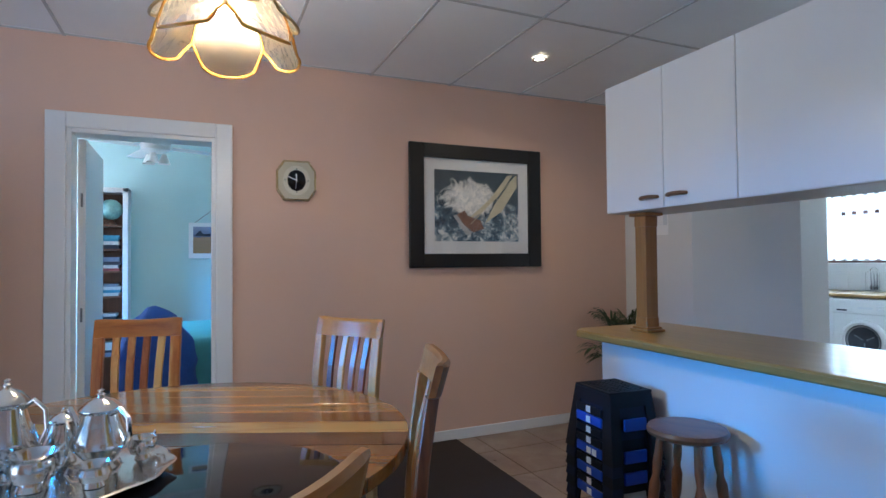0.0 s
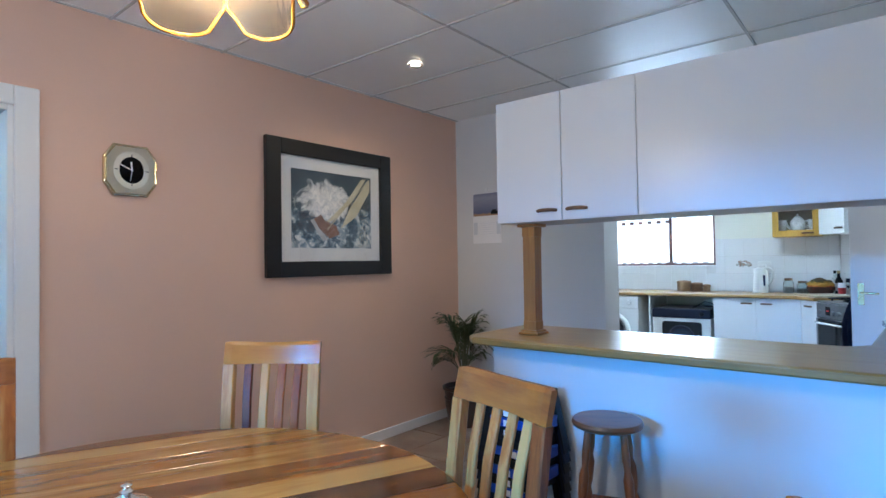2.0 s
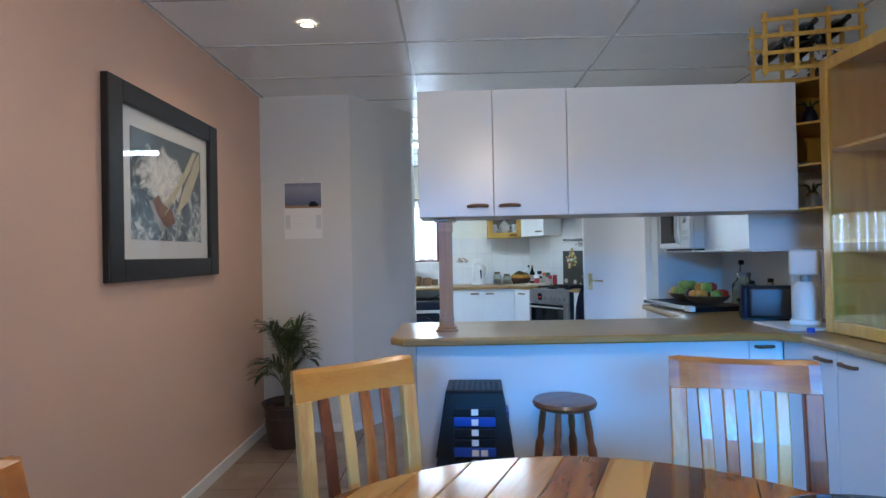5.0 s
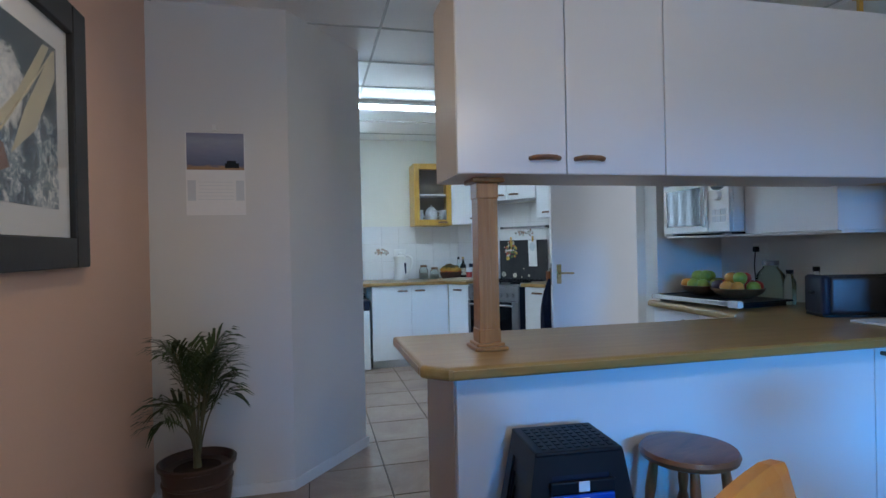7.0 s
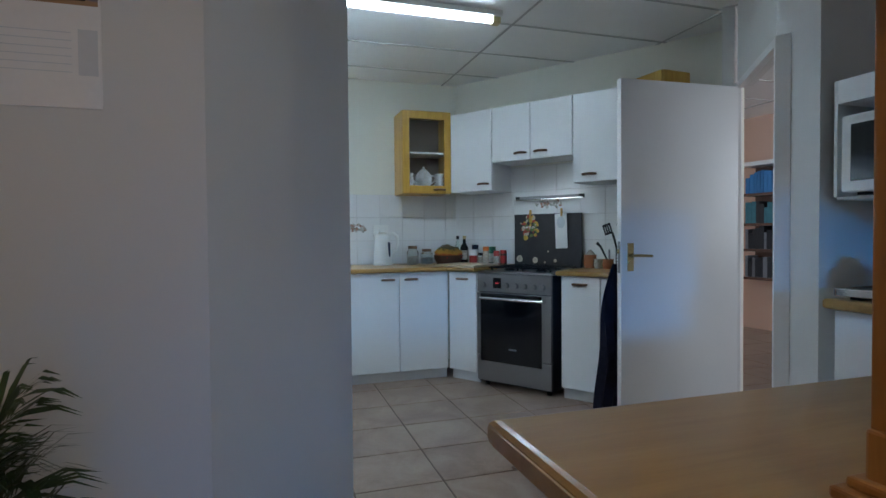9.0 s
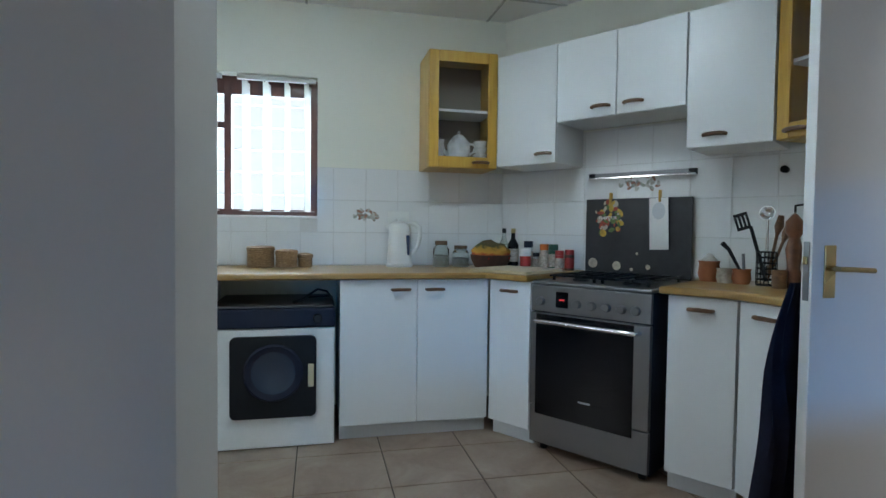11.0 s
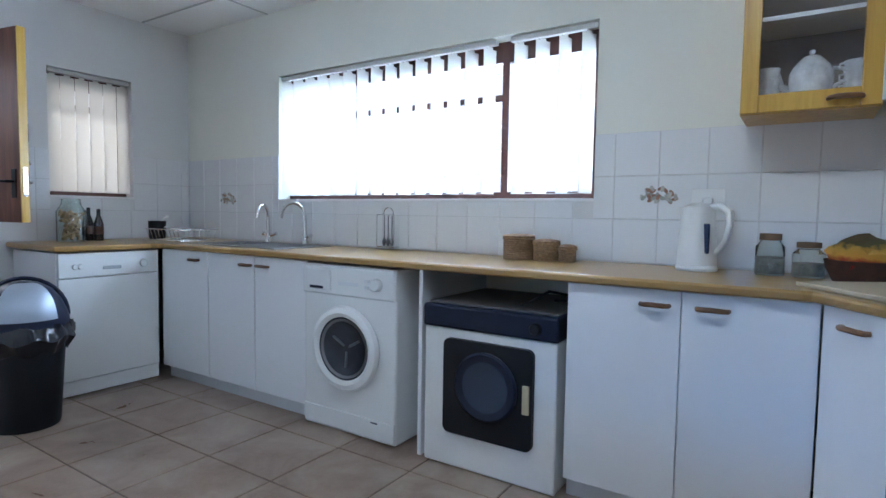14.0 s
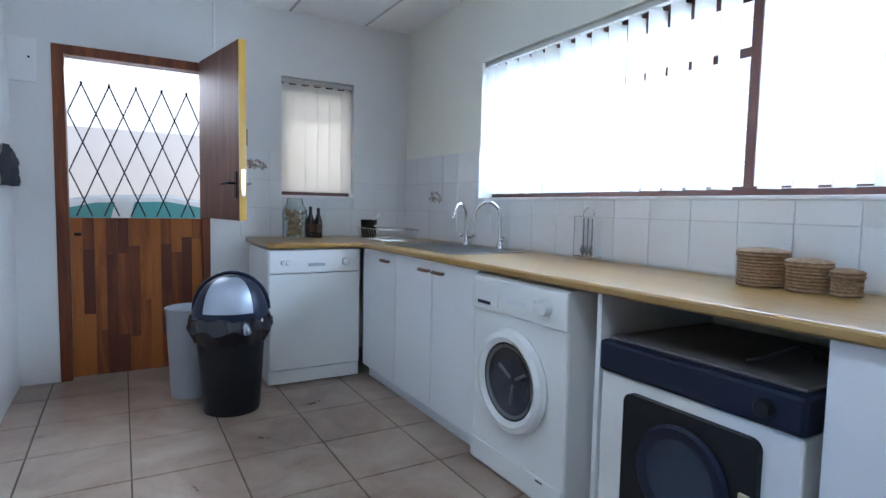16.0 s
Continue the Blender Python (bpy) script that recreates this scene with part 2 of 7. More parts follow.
APPLIANCE = surface("appliance_white", (0.80, 0.81, 0.80), 0.25, vary=0.006, relief=0.0)
PLASTIC_GREY = surface("grey_plastic", (0.34, 0.36, 0.39), 0.4, vary=0.08)
PLASTIC_WHITE = surface("white_plastic", (0.80, 0.80, 0.78), 0.3, vary=0.03)
LABEL_WHITE = surface("white_paper_label", (0.88, 0.87, 0.86), 0.7, vary=0.05)
PANE = pane_glass("window_pane_glass")
GLASS = glass("clear_glass")
RED_FRAME = wood("red_window_wood", [(0.25, (0.045, 0.012, 0.009)), (0.8, (0.095, 0.028, 0.018))], (9, 9, 1), 3.0, 0.4, 0.2)

# ---- mesh helpers ----


def bx(x0, x1, y0, y1, z0, z1, bev=0.0, bm=None, seg=2, m=None):
    bm = bm or bmesh.new()
    mt = Matrix.Translation(((x0 + x1) / 2, (y0 + y1) / 2, (z0 + z1) / 2)) @ Matrix.Diagonal((abs(x1 - x0), abs(y1 - y0), abs(z1 - z0), 1))
    vs = bmesh.ops.create_cube(bm, size=1, matrix=(m @ mt) if m else mt)["verts"]
    if bev:
        bmesh.ops.bevel(bm, geom=list({e for v in vs for e in v.link_edges}), offset=bev, segments=seg, affect="EDGES", profile=0.5)
    return bm


def cyl(x, y, z0, z1, r, r2=None, seg=24, bm=None, m=None):
    bm = bm or bmesh.new()
    mt = Matrix.Translation((x, y, (z0 + z1) / 2))
    bmesh.ops.create_cone(bm, cap_ends=True, segments=seg, radius1=r, radius2=r if r2 is None else r2, depth=z1 - z0, matrix=(m @ mt) if m else mt)
    return bm


def lathe(profile, seg=28, bm=None, m=None, sx=1.0, sy=1.0):
    """A body turned round z from (radius, height) pairs."""
    bm = bm or bmesh.new()
    rings = []
    for r, z in profile:
        if r < 1e-5:
            rings.append([bm.verts.new((0, 0, z))])
        else:
            rings.append([bm.verts.new((r * sx * math.cos(2 * math.pi * k / seg), r * sy * math.sin(2 * math.pi * k / seg), z)) for k in range(seg)])
    for a, b in zip(rings, rings[1:]):
        for k in range(seg):
            q = [a[k % len(a)], a[(k + 1) % len(a)], b[(k + 1) % len(b)], b[k % len(b)]]
            q = list(dict.fromkeys(q))
            if len(q) > 2:
                bm.faces.new(q)
    if m:
        bmesh.ops.transform(bm, matrix=m, verts=[v for ring in rings for v in ring])
    return bm


def tube(points, r, seg=8, bm=None, closed=False):
    """A rod along points; r is one radius or one for each point."""
    bm = bm or bmesh.new()
    pts = [Vector(p) for p in points]
    rs = [r] * len(pts) if isinstance(r, (int, float)) else r
    rings, side = [], None
    for i, p in enumerate(pts):
        a, b = pts[max(0, i - 1)], pts[min(len(pts) - 1, i + 1)]
        if closed:
            a, b = pts[i - 1], pts[(i + 1) % len(pts)]
        way = (b - a).normalized()
        if side is None:
            side = way.orthogonal().normalized()
        side = (side - way * side.dot(way)).normalized()
        up = way.cross(side)
        rings.append([bm.verts.new(p + rs[i] * (side * math.cos(2 * math.pi * k / seg) + up * math.sin(2 * math.pi * k / seg))) for k in range(seg)])
    pairs = list(zip(rings, rings[1:])) + ([(rings[-1], rings[0])] if closed else [])
    for a, b in pairs:
        for k in range(seg):
            bm.faces.new((a[k], a[(k + 1) % seg], b[(k + 1) % seg], b[k]))
    if not closed:
        bm.faces.new(rings[0][::-1])
        bm.faces.new(rings[-1])
    return bm


def prism(poly, z0, z1, bev=0.0, bm=None):
    """A flat polygon in plan, raised from z0 to z1."""
    bm = bm or bmesh.new()
    lo, hi = [bm.verts.new((x, y, z0)) for x, y in poly], [bm.verts.new((x, y, z1)) for x, y in poly]
    n = len(poly)
    bm.faces.new(lo[::-1]), bm.faces.new(hi)
    for k in range(n):
        bm.faces.new((lo[k], lo[(k + 1) % n], hi[(k + 1) % n], hi[k]))
    bmesh.ops.recalc_face_normals(bm, faces=bm.faces)
    if bev:
        bmesh.ops.bevel(bm, geom=[e for e in bm.edges if abs(e.verts[0].co.z - e.verts[1].co.z) < 1e-6], offset=bev, segments=3, affect="EDGES", profile=0.5)
    return bm


def part(name, bm, material, parent=None, label="", smooth=False, m=None):
    me = bpy.data.meshes.new(name)
    bmesh.ops.recalc_face_normals(bm, faces=bm.faces)
    bm.to_mesh(me)
    bm.free()
    if smooth:
        me.shade_smooth()
        me.set_sharp_from_angle(angle=radians(40))
    for mm in material if isinstance(material, (list, tuple)) else (material,):
        me.materials.append(mm)
    ob = new(name, me)
    if parent:
        ob.parent = parent
    if m:
        ob.matrix_basis = m
    if label:
        tagged(ob, label)
    return ob


def again(ob, name, parent, m):
    """Another object on the same mesh."""
    o = new(name, ob.data)
    o.parent, o.matrix_basis = parent, m
    return o


def thing(name, m, label, category, group=""):
    return tagged(new(name), label, category, group) if m is None else placed(tagged(new(name), label, category, group), m)


def placed(ob, m):
    ob.matrix_basis = m
    ob.empty_display_size = 0.1
    return ob


def structure(name, bm, material, label):
    return tagged(part(name, bm, material), label, "", "", "structure")


def wall_run(p0, p1, thick, z0, z1, holes=(), bm=None):
    """A wall whose seen face runs from p0 to p1; it is thick to the left of that way. holes: (from, to, sill, head) along it."""
    bm = bm or bmesh.new()
    a, b = Vector(p0), Vector(p1)
    way = (b - a).normalized()
    m = Matrix.Translation((a.x, a.y, 0)) @ Matrix.Rotation(math.atan2(way.y, way.x), 4, "Z")
    at, length = 0.0, (b - a).length
    for h0, h1, s, h in sorted(holes):
        if h0 > at:
            bx(at, h0, 0, thick, z0, z1, 0, bm, m=m)
        if s > z0:
            bx(h0, h1, 0, thick, z0, s, 0, bm, m=m)
        if h < z1:
            bx(h0, h1, 0, thick, h, z1, 0, bm, m=m)
        at = h1
    if length > at:
        bx(at, length, 0, thick, z0, z1, 0, bm, m=m)
    return bm


# ---- structure ----
CH = 2.57            # ceiling height
YN, XE = 6.315, 7.28  # kitchen's door wall and window wall
YP, XC = 4.16, 3.80   # peach wall and the calendar wall
# the kitchen's oblique wall leaves the corner along D2 and faces N2
C2, D2, N2 = Vector((7.285, 1.625)), Vector((-0.819, -0.574)), Vector((-0.574, 0.819))
A2 = math.atan2(D2.y, D2.x)
M2 = Matrix.Translation((C2.x, C2.y, 0)) @ Matrix.Rotation(A2, 4, "Z") @ Matrix.Diagonal((1, -1, 1, 1))   # local x along the wall, y into the room
W2END = C2 + D2 * 2.40

structure("wall_north_dining", wall_run((XC, YP), (-2.7, YP), -0.14, 0, CH, [(XC - 0.607, XC + 0.165, 0, 2.05)]), PEACH, "smooth peach painted plaster wall")
structure("wall_nib", prism([(XC, YP), (XC, 3.47), (4.36, 3.04), (4.65, 3.04), (4.65, YN), (4.45, YN), (4.45, 4.30), (XC, 4.30)], 0, CH), WHITE, "white painted wall with an oblique corner beside the kitchen passage")
structure("wall_north_kitchen", wall_run((XE, YN), (4.65, YN), -0.22, 0, CH, [(XE - 6.815, XE - 6.25, 1.225, 2.10), (XE - 5.715, XE - 4.90, 0, 2.08)]), WHITE, "white painted kitchen wall with a stable door and a small window")
structure("wall_east", wall_run((XE, 1.55), (XE, YN + 0.22), -0.22, 0, CH, [(2.875 - 1.55, 5.205 - 1.55, 1.225, 2.11)]), CREAM, "cream painted kitchen wall with a wide window")
structure("wall_oblique", wall_run(tuple(C2 - D2 * 0.1), tuple(W2END), 0.15, 0, CH), CREAM, "cream painted oblique kitchen wall behind the stove")
structure("wall_jamb", prism([(5.045, 0.578), (5.10, 0.62), (5.36, 0.275), (5.31, 0.24)], 0, CH), WHITE, "white painted wall end beside the passage door")
structure("wall_south_kitchen", prism([(1.15, 0.50), (1.15, 0.36), (4.36, 0.36), (4.36, 1.02), (4.14, 1.02), (4.14, 0.50)], 0, CH), WHITE, "white painted wall behind the side counter")
structure("wall_passage_head", prism([(4.36, 0.90), (4.36, 1.02), (5.03, 0.57), (5.03, 0.45)], 2.08, CH), WHITE, "white wall above the passage door")
structure("wall_south_dining", wall_run((-2.7, -1.7), (1.15, -1.7), -0.14, 0, CH), PEACH, "peach painted dining wall")
structure("wall_east_dining", wall_run((1.15, -1.84), (1.15, 0.36), -0.14, 0, CH), PEACH, "peach painted short dining wall")
structure("wall_west", wall_run((-2.7, YP + 0.14), (-2.7, -1.84), -0.14, 0, CH, [(YP + 0.14 - 3.40, YP + 0.14 + 0.45, 0.05, 2.15)]), PEACH, "peach painted wall with a wide patio window")
structure("wall_bedroom", wall_run((2.2, 4.30), (2.2, 7.1), 0.1, 0, CH, bm=wall_run((-2.4, 7.1), (2.2, 7.1), 0.1, 0, CH, bm=wall_run((-2.4, 7.1), (-2.4, 4.30), -0.1, 0, CH, [(0.6, 2.0, 0.9, 2.1)]))), TEAL, "pale teal bedroom walls")
structure("wall_study", wall_run((8.6, -2.2), (3.6, -2.9), 0.1, 0, CH, bm=wall_run((8.6, 1.0), (8.6, -2.2), 0.1, 0, CH)), PEACH, "peach wall of the next room")
structure("ceiling_back_rooms", bx(-2.6, 2.3, 4.2, 7.2, CH, CH + 0.05, bm=bx(1.2, 8.8, -4.2, 0.3, CH, CH + 0.05)), CEIL, "plain white ceiling of the next rooms")

# suspended ceiling: boards of 0.6 by 1.2 in one mesh with its bars
cb, bars = bmesh.new(), bmesh.new()
gx, gy = [1.59 + 0.59 * k for k in range(-8, 11)], [2.945 + 1.19 * k for k in range(-4, 4)]
for i in range(len(gx) - 1):
    for j in range(len(gy) - 1):
        bx(gx[i] + 0.003, gx[i + 1] - 0.003, gy[j] + 0.003, gy[j + 1] - 0.003, CH, CH + 0.015, 0, cb)
bx(-3, 7.6, -2, 6.7, CH + 0.02, CH + 0.06, 0, cb)
structure("ceiling", cb, CEIL, "suspended ceiling of off-white boards")
for x in gx:
    bx(x - 0.007, x + 0.007, -1.9, 6.3, CH - 0.006, CH + 0.002, 0, bars)
for y in gy:
    bx(-2.8, 7.3, y - 0.007, y + 0.007, CH - 0.0055, CH + 0.001, 0, bars)
structure("trim_ceiling_grid", bars, CEIL_BAR, "grey ceiling grid bars")

floor = structure("floor", bx(-3, 9, -4.2, 7.3, -0.12, -0.004), GROUT, "beige ceramic floor tiles with dark joints")
structure("floor_carpet", bx(-2.7, 2.21, -1.7, YP, -0.004, 0.006), CARPET, "dark brown carpet on the dining floor")

# skirtings
sk = bx(-2.7, -0.27, YP - 0.014, YP, 0, 0.075, 0.004)
bx(0.70, XC, YP - 0.014, YP, 0, 0.075, 0.004, sk)
bx(XC - 0.014, XC, 3.47, YP - 0.014, 0, 0.06, 0.004, sk)
prism([(XC - 0.014, 3.474), (XC, 3.47), (4.36, 3.04), (4.36, 3.022)], 0, 0.06, 0.0, sk)
structure("baseboard", sk, TRIM, "white painted skirting board")


# ---- built-in units ----
def RZ(x, y, a, z=0.0):
    return Matrix.Translation((x, y, z)) @ Matrix.Rotation(a, 4, "Z")


WEST = -math.pi / 2      # fronts that face -x; local x runs to -y


def M_EAST(y, x=6.62):
    return RZ(x, y, WEST)


def M_OBL(s, dep):
    p = C2 + D2 * s + N2 * dep
    return RZ(p.x, p.y, A2)


def handle(parent, x, z, w=0.10, mat=HANDLE):
    bm = tube([(x - w / 2, 0.0, z), (x - w / 2 + 0.004, -0.016, z), (x - w / 2 + 0.02, -0.025, z + 0.001), (x, -0.027, z + 0.002), (x + w / 2 - 0.02, -0.025, z + 0.001), (x + w / 2 - 0.004, -0.016, z), (x + w / 2, 0.0, z)], [0.008, 0.009, 0.0095, 0.0095, 0.0095, 0.009, 0.008], 8)
    return part("handle", bm, mat, parent, "turned brown wooden handle", True)


def unit(name, m, w, depth, z0, z1, doors, label, category="cabinet", kick=True, group="", hz=0.055, mat=MELAMINE, top=False):
    """A cabinet unit; local x to the right along its front, y into it. doors: (from, to, handle's x or None, below: handle at the bottom)."""
    u = thing(name, m, label, category, group)
    part("body", bx(0.001, w - 0.001, 0.019, depth, z0, z1, 0.002), mat, u)
    if kick:
        part("kickboard", bx(0.001, w - 0.001, 0.05, 0.066, 0, z0 - 0.002), KICK, u, "grey-white kickboard")
    for a, b, hx, low in doors:
        d = part("door", bx(a + 0.0025, b - 0.0025, 0, 0.018, z0 + 0.002, z1 - 0.002, 0.002), mat, u)
        if hx is not None:
            handle(d, hx, z0 + hz if low else z1 - hz)
    return u


T0, T1 = 0.88, 0.915
unit("base_cabinet", M_EAST(5.60), 0.51, 0.62, 0.085, T0 - 0.002, [(0, 0.51, 0.37, False)], "narrow white corner base cabinet by the dishwasher", group="kitchen base cabinets")
unit("base_cabinet", M_EAST(5.09), 0.89, 0.62, 0.085, T0 - 0.002, [(0, 0.445, 0.37, False), (0.445, 0.89, 0.52, False)], "white two-door base cabinet under the sink", group="kitchen base cabinets")
unit("base_cabinet", M_EAST(2.755), 0.83, 0.62, 0.085, T0 - 0.002, [(0, 0.42, 0.33, False), (0.42, 0.83, 0.52, False)], "white two-door base cabinet beside the tumble dryer", group="kitchen base cabinets")
unit("base_cabinet", M_OBL(0.385, 0.635), 0.272, 0.3, 0.085, T0 - 0.002, [(0, 0.272, 0.136, False)], "narrow white base cabinet beside the steel stove", group="kitchen base cabinets")
unit("base_cabinet", M_OBL(1.375, 0.635), 0.285, 0.6, 0.085, T0 - 0.002, [(0, 0.285, 0.14, False)], "narrow white base cabinet between stove and door", group="kitchen base cabinets")
F3 = C2 + D2 * 1.665 + N2 * 0.635
A3 = math.atan2(-0.10, -0.995)
unit("base_cabinet", RZ(F3.x, F3.y, A3), 0.36, 0.45, 0.085, T0 - 0.002, [(0, 0.36, 0.13, False)], "white angled end base cabinet near the passage door", group="kitchen base cabinets")
gable = thing("gable_panel", M_EAST(3.472), "white upright panel between washing machine and dryer", "panel")
part("board", bx(0, 0.02, 0, 0.62, 0.0, T0 - 0.002, 0.002), MELAMINE, gable)

wt = thing("worktop", None, "light brown wood-grain laminate kitchen worktop", "worktop")
part("slab", prism([(5.99, YN - 0.004), (5.99, 5.62), (6.03, 5.585), (6.54, 5.585), (6.592, 5.53), (6.592, 1.955), (6.37, 1.795), (6.757, 1.262), (7.272, 1.63), (7.274, YN - 0.004)], T0, T1, 0.012), WORKTOP, wt)
p0, p1 = C2 + D2 * 1.345 + N2 * 0.66, C2 + D2 * 1.345 + N2 * 0.005
q0 = C2 + D2 * 1.66 + N2 * 0.66
q1 = Vector((F3.x, F3.y)) + Vector((math.cos(A3), math.sin(A3))) * 0.38 + Vector((0, 0.02))
q2 = C2 + D2 * 2.38 + N2 * 0.005
part("edge_band", bx(6.59, 6.6, 1.98, 5.52, T0 + 0.008, T1 - 0.008, 0.001), WORKTOP, wt)
wt2 = thing("worktop", None, "light brown laminate worktop beside the stove", "worktop")
part("slab", prism([tuple(p1), tuple(p0), tuple(q0), tuple(q1), tuple(q1 + Vector((0.0, -0.45))), tuple(q2)], T0, T1, 0.012), WORKTOP, wt2)

unit("wall_cabinet", M_OBL(0.19, 0.33), 0.42, 0.325, 1.545, 2.22, [(0, 0.42, 0.34, True)], "white corner wall cabinet with one door", kick=False, group="kitchen wall cabinets")
unit("wall_cabinet", M_OBL(0.612, 0.33), 0.715, 0.325, 1.77, 2.22, [(0, 0.357, 0.27, True), (0.357, 0.715, 0.45, True)], "short white two-door wall cabinet above the stove", kick=False, group="kitchen wall cabinets")
unit("wall_cabinet", M_OBL(1.33, 0.33), 0.375, 0.325, 1.56, 2.22, [(0, 0.375, 0.13, True)], "white wall cabinet with one door near the passage", kick=False, group="kitchen wall cabinets")

CUPS = surface("white_blue_china", (0.72, 0.74, 0.76), 0.15, vary=0.25, big=40, fine=90, relief=0.0)
# One dark grey-brown tone for the glass cabinet and microwave bay backs.
DARK_IN = surface("cabinet_back_dark", (0.22, 0.195, 0.165), 0.6, vary=0.1)


def glass_cabinet(m, w, d, z0, z1, label, hx):
    g = thing("glass_cabinet", m, label, "cabinet", "glass display cabinets")
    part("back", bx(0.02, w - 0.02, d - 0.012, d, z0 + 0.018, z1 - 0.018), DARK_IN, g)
    for x0, x1 in ((0, 0.018), (w - 0.018, w)):
        part("side", bx(x0, x1, 0.02, d, z0, z1, 0.002), OAK, g)
    for z, zt in ((z0, z0 + 0.056), (z1 - 0.018, z1)):
        part("board", bx(0.018, w - 0.018, 0.02, d - 0.012, z, zt), OAK, g)
    part("shelf", bx(0.019, w - 0.019, 0.04, d - 0.013, (z0 + z1) / 2 - 0.008, (z0 + z1) / 2 + 0.008), MELAMINE, g)
    dr = part("door", bx(0.002, 0.062, 0, 0.02, z0 + 0.002, z1 - 0.002, 0.004, bm=bx(w - 0.062, w - 0.002, 0, 0.02, z0 + 0.002, z1 - 0.002, 0.004, bm=bx(0.062, w - 0.062, 0, 0.02, z0 + 0.002, z0 + 0.07, 0.004, bm=bx(0.062, w - 0.062, 0, 0.02, z1 - 0.07, z1 - 0.002, 0.004)))), OAK, g, "golden oak door frame")
    pn = part("pane", bx(0.06, w - 0.06, 0.008, 0.012, z0 + 0.068, z1 - 0.068), PANE, dr, "clear glass pane")
    pn.visible_shadow = False
    handle(dr, hx, z0 + 0.035)
    return g


gc = glass_cabinet(M_EAST(2.215, 6.955), 0.437, 0.322, 1.535, 2.25, "golden oak wall cabinet with a glass door and china inside", 0.33)
g3 = C2 + D2 * 1.71 + N2 * 0.33
glass_cabinet(RZ(g3.x, g3.y, A3), 0.36, 0.25, 1.56, 2.24, "golden oak glass-door wall cabinet near the passage", 0.1)


def china_pot(m, s=1.0):
    p = thing("china_teapot", m, "white and blue china teapot on the glass cabinet's floor", "teapot")
    part("body", lathe([(0, 0), (0.042, 0), (0.055, 0.02), (0.064, 0.05), (0.064, 0.08), (0.052, 0.102), (0.04, 0.112)]), CUPS, p, smooth=True)
    part("lid", lathe([(0.044, 0.111), (0.026, 0.127), (0.006, 0.134), (0.01, 0.145), (0, 0.152)]), CUPS, p, smooth=True)
    part("spout", tube([(0.055, 0, 0.03), (0.085, 0, 0.05), (0.095, 0, 0.085), (0.11, 0, 0.1)], [0.014, 0.011, 0.009, 0.008]), CUPS, p, smooth=True)
    part("handle", tube([(-0.058, 0, 0.09), (-0.09, 0, 0.085), (-0.095, 0, 0.055), (-0.06, 0, 0.035)], 0.006), CUPS, p, smooth=True)


china_pot(RZ(7.1, 1.99, math.pi / 2, 1.5915) @ Matrix.Diagonal((1.15, 1.15, 1.3, 1)))


def cup_stack(m):
    c = thing("teacups", m, "stacked white and blue china cups in the glass cabinet", "cups", "cup stacks")
    for k in range(3):
        part("cup", lathe([(0, 0.04 * k), (0.022, 0.04 * k), (0.035, 0.04 * k + 0.02), (0.041, 0.04 * k + 0.05), (0.038, 0.04 * k + 0.05), (0.02, 0.04 * k + 0.01)]), CUPS, c, smooth=True)
        part("cup_handle", tube([(0.036, 0, 0.04 * k + 0.042), (0.058, 0, 0.04 * k + 0.038), (0.058, 0, 0.04 * k + 0.02), (0.032, 0, 0.04 * k + 0.015)], 0.004, 6), CUPS, c, smooth=True)


cup_stack(RZ(7.08, 2.13, 2.2, 1.5915))
cup_stack(RZ(7.08, 1.85, 2.0, 1.5915))


# ---- appliances ----
def knob(parent, x, y, z, r=0.02, mat=STEEL, depth=0.022):
    return part("knob", lathe([(r, 0), (r * 0.95, depth * 0.8), (r * 0.8, depth), (0, depth)], 16, m=Matrix.Translation((x, y, z)) @ Matrix.Rotation(math.pi / 2, 4, "X")), mat, parent, smooth=True)


st = thing("stove", M_OBL(0.675, 0.645), "stainless steel gas stove with a black oven door", "stove")
part("body", bx(0, 0.635, 0.02, 0.6, 0.03, 0.875, 0.004), NAVY, st, "dark side panels")
part("top", bx(0, 0.635, 0.0, 0.6, 0.875, 0.893, 0.006), STEEL, st)
part("fascia", bx(0.0, 0.635, -0.005, 0.02, 0.735, 0.872, 0.004), STEEL, st, "brushed steel control fascia")
part("display", bx(0.145, 0.215, -0.0075, -0.004, 0.765, 0.845, 0.001), BLACK_GLASS, st, "black clock display")
part("digits", bx(0.165, 0.195, -0.0085, -0.0075, 0.80, 0.808), glow("red_led", (1.0, 0.04, 0.05), 0.35), st, "red glowing digits")
for kx in (0.06, 0.265, 0.345, 0.42, 0.495, 0.565):
    knob(st, kx, -0.005, 0.79, 0.022)
od = part("oven_door", bx(0.0, 0.635, -0.012, 0.02, 0.245, 0.728, 0.004), STEEL, st)
part("oven_glass", bx(0.035, 0.56, -0.0155, -0.0115, 0.2, 0.724, 0.002), BLACK_GLASS, od, "black oven glass")
part("handle", tube([(0.05, -0.012, 0.69), (0.05, -0.05, 0.69), (0.585, -0.05, 0.69), (0.585, -0.012, 0.69)], 0.011, 10), CHROME, od, smooth=True)
part("badge", bx(0.285, 0.35, -0.0165, -0.0155, 0.305, 0.315), PLASTIC_GREY, od)
part("drawer", bx(0.0, 0.635, -0.008, 0.02, 0.045, 0.238, 0.004), STEEL, st)
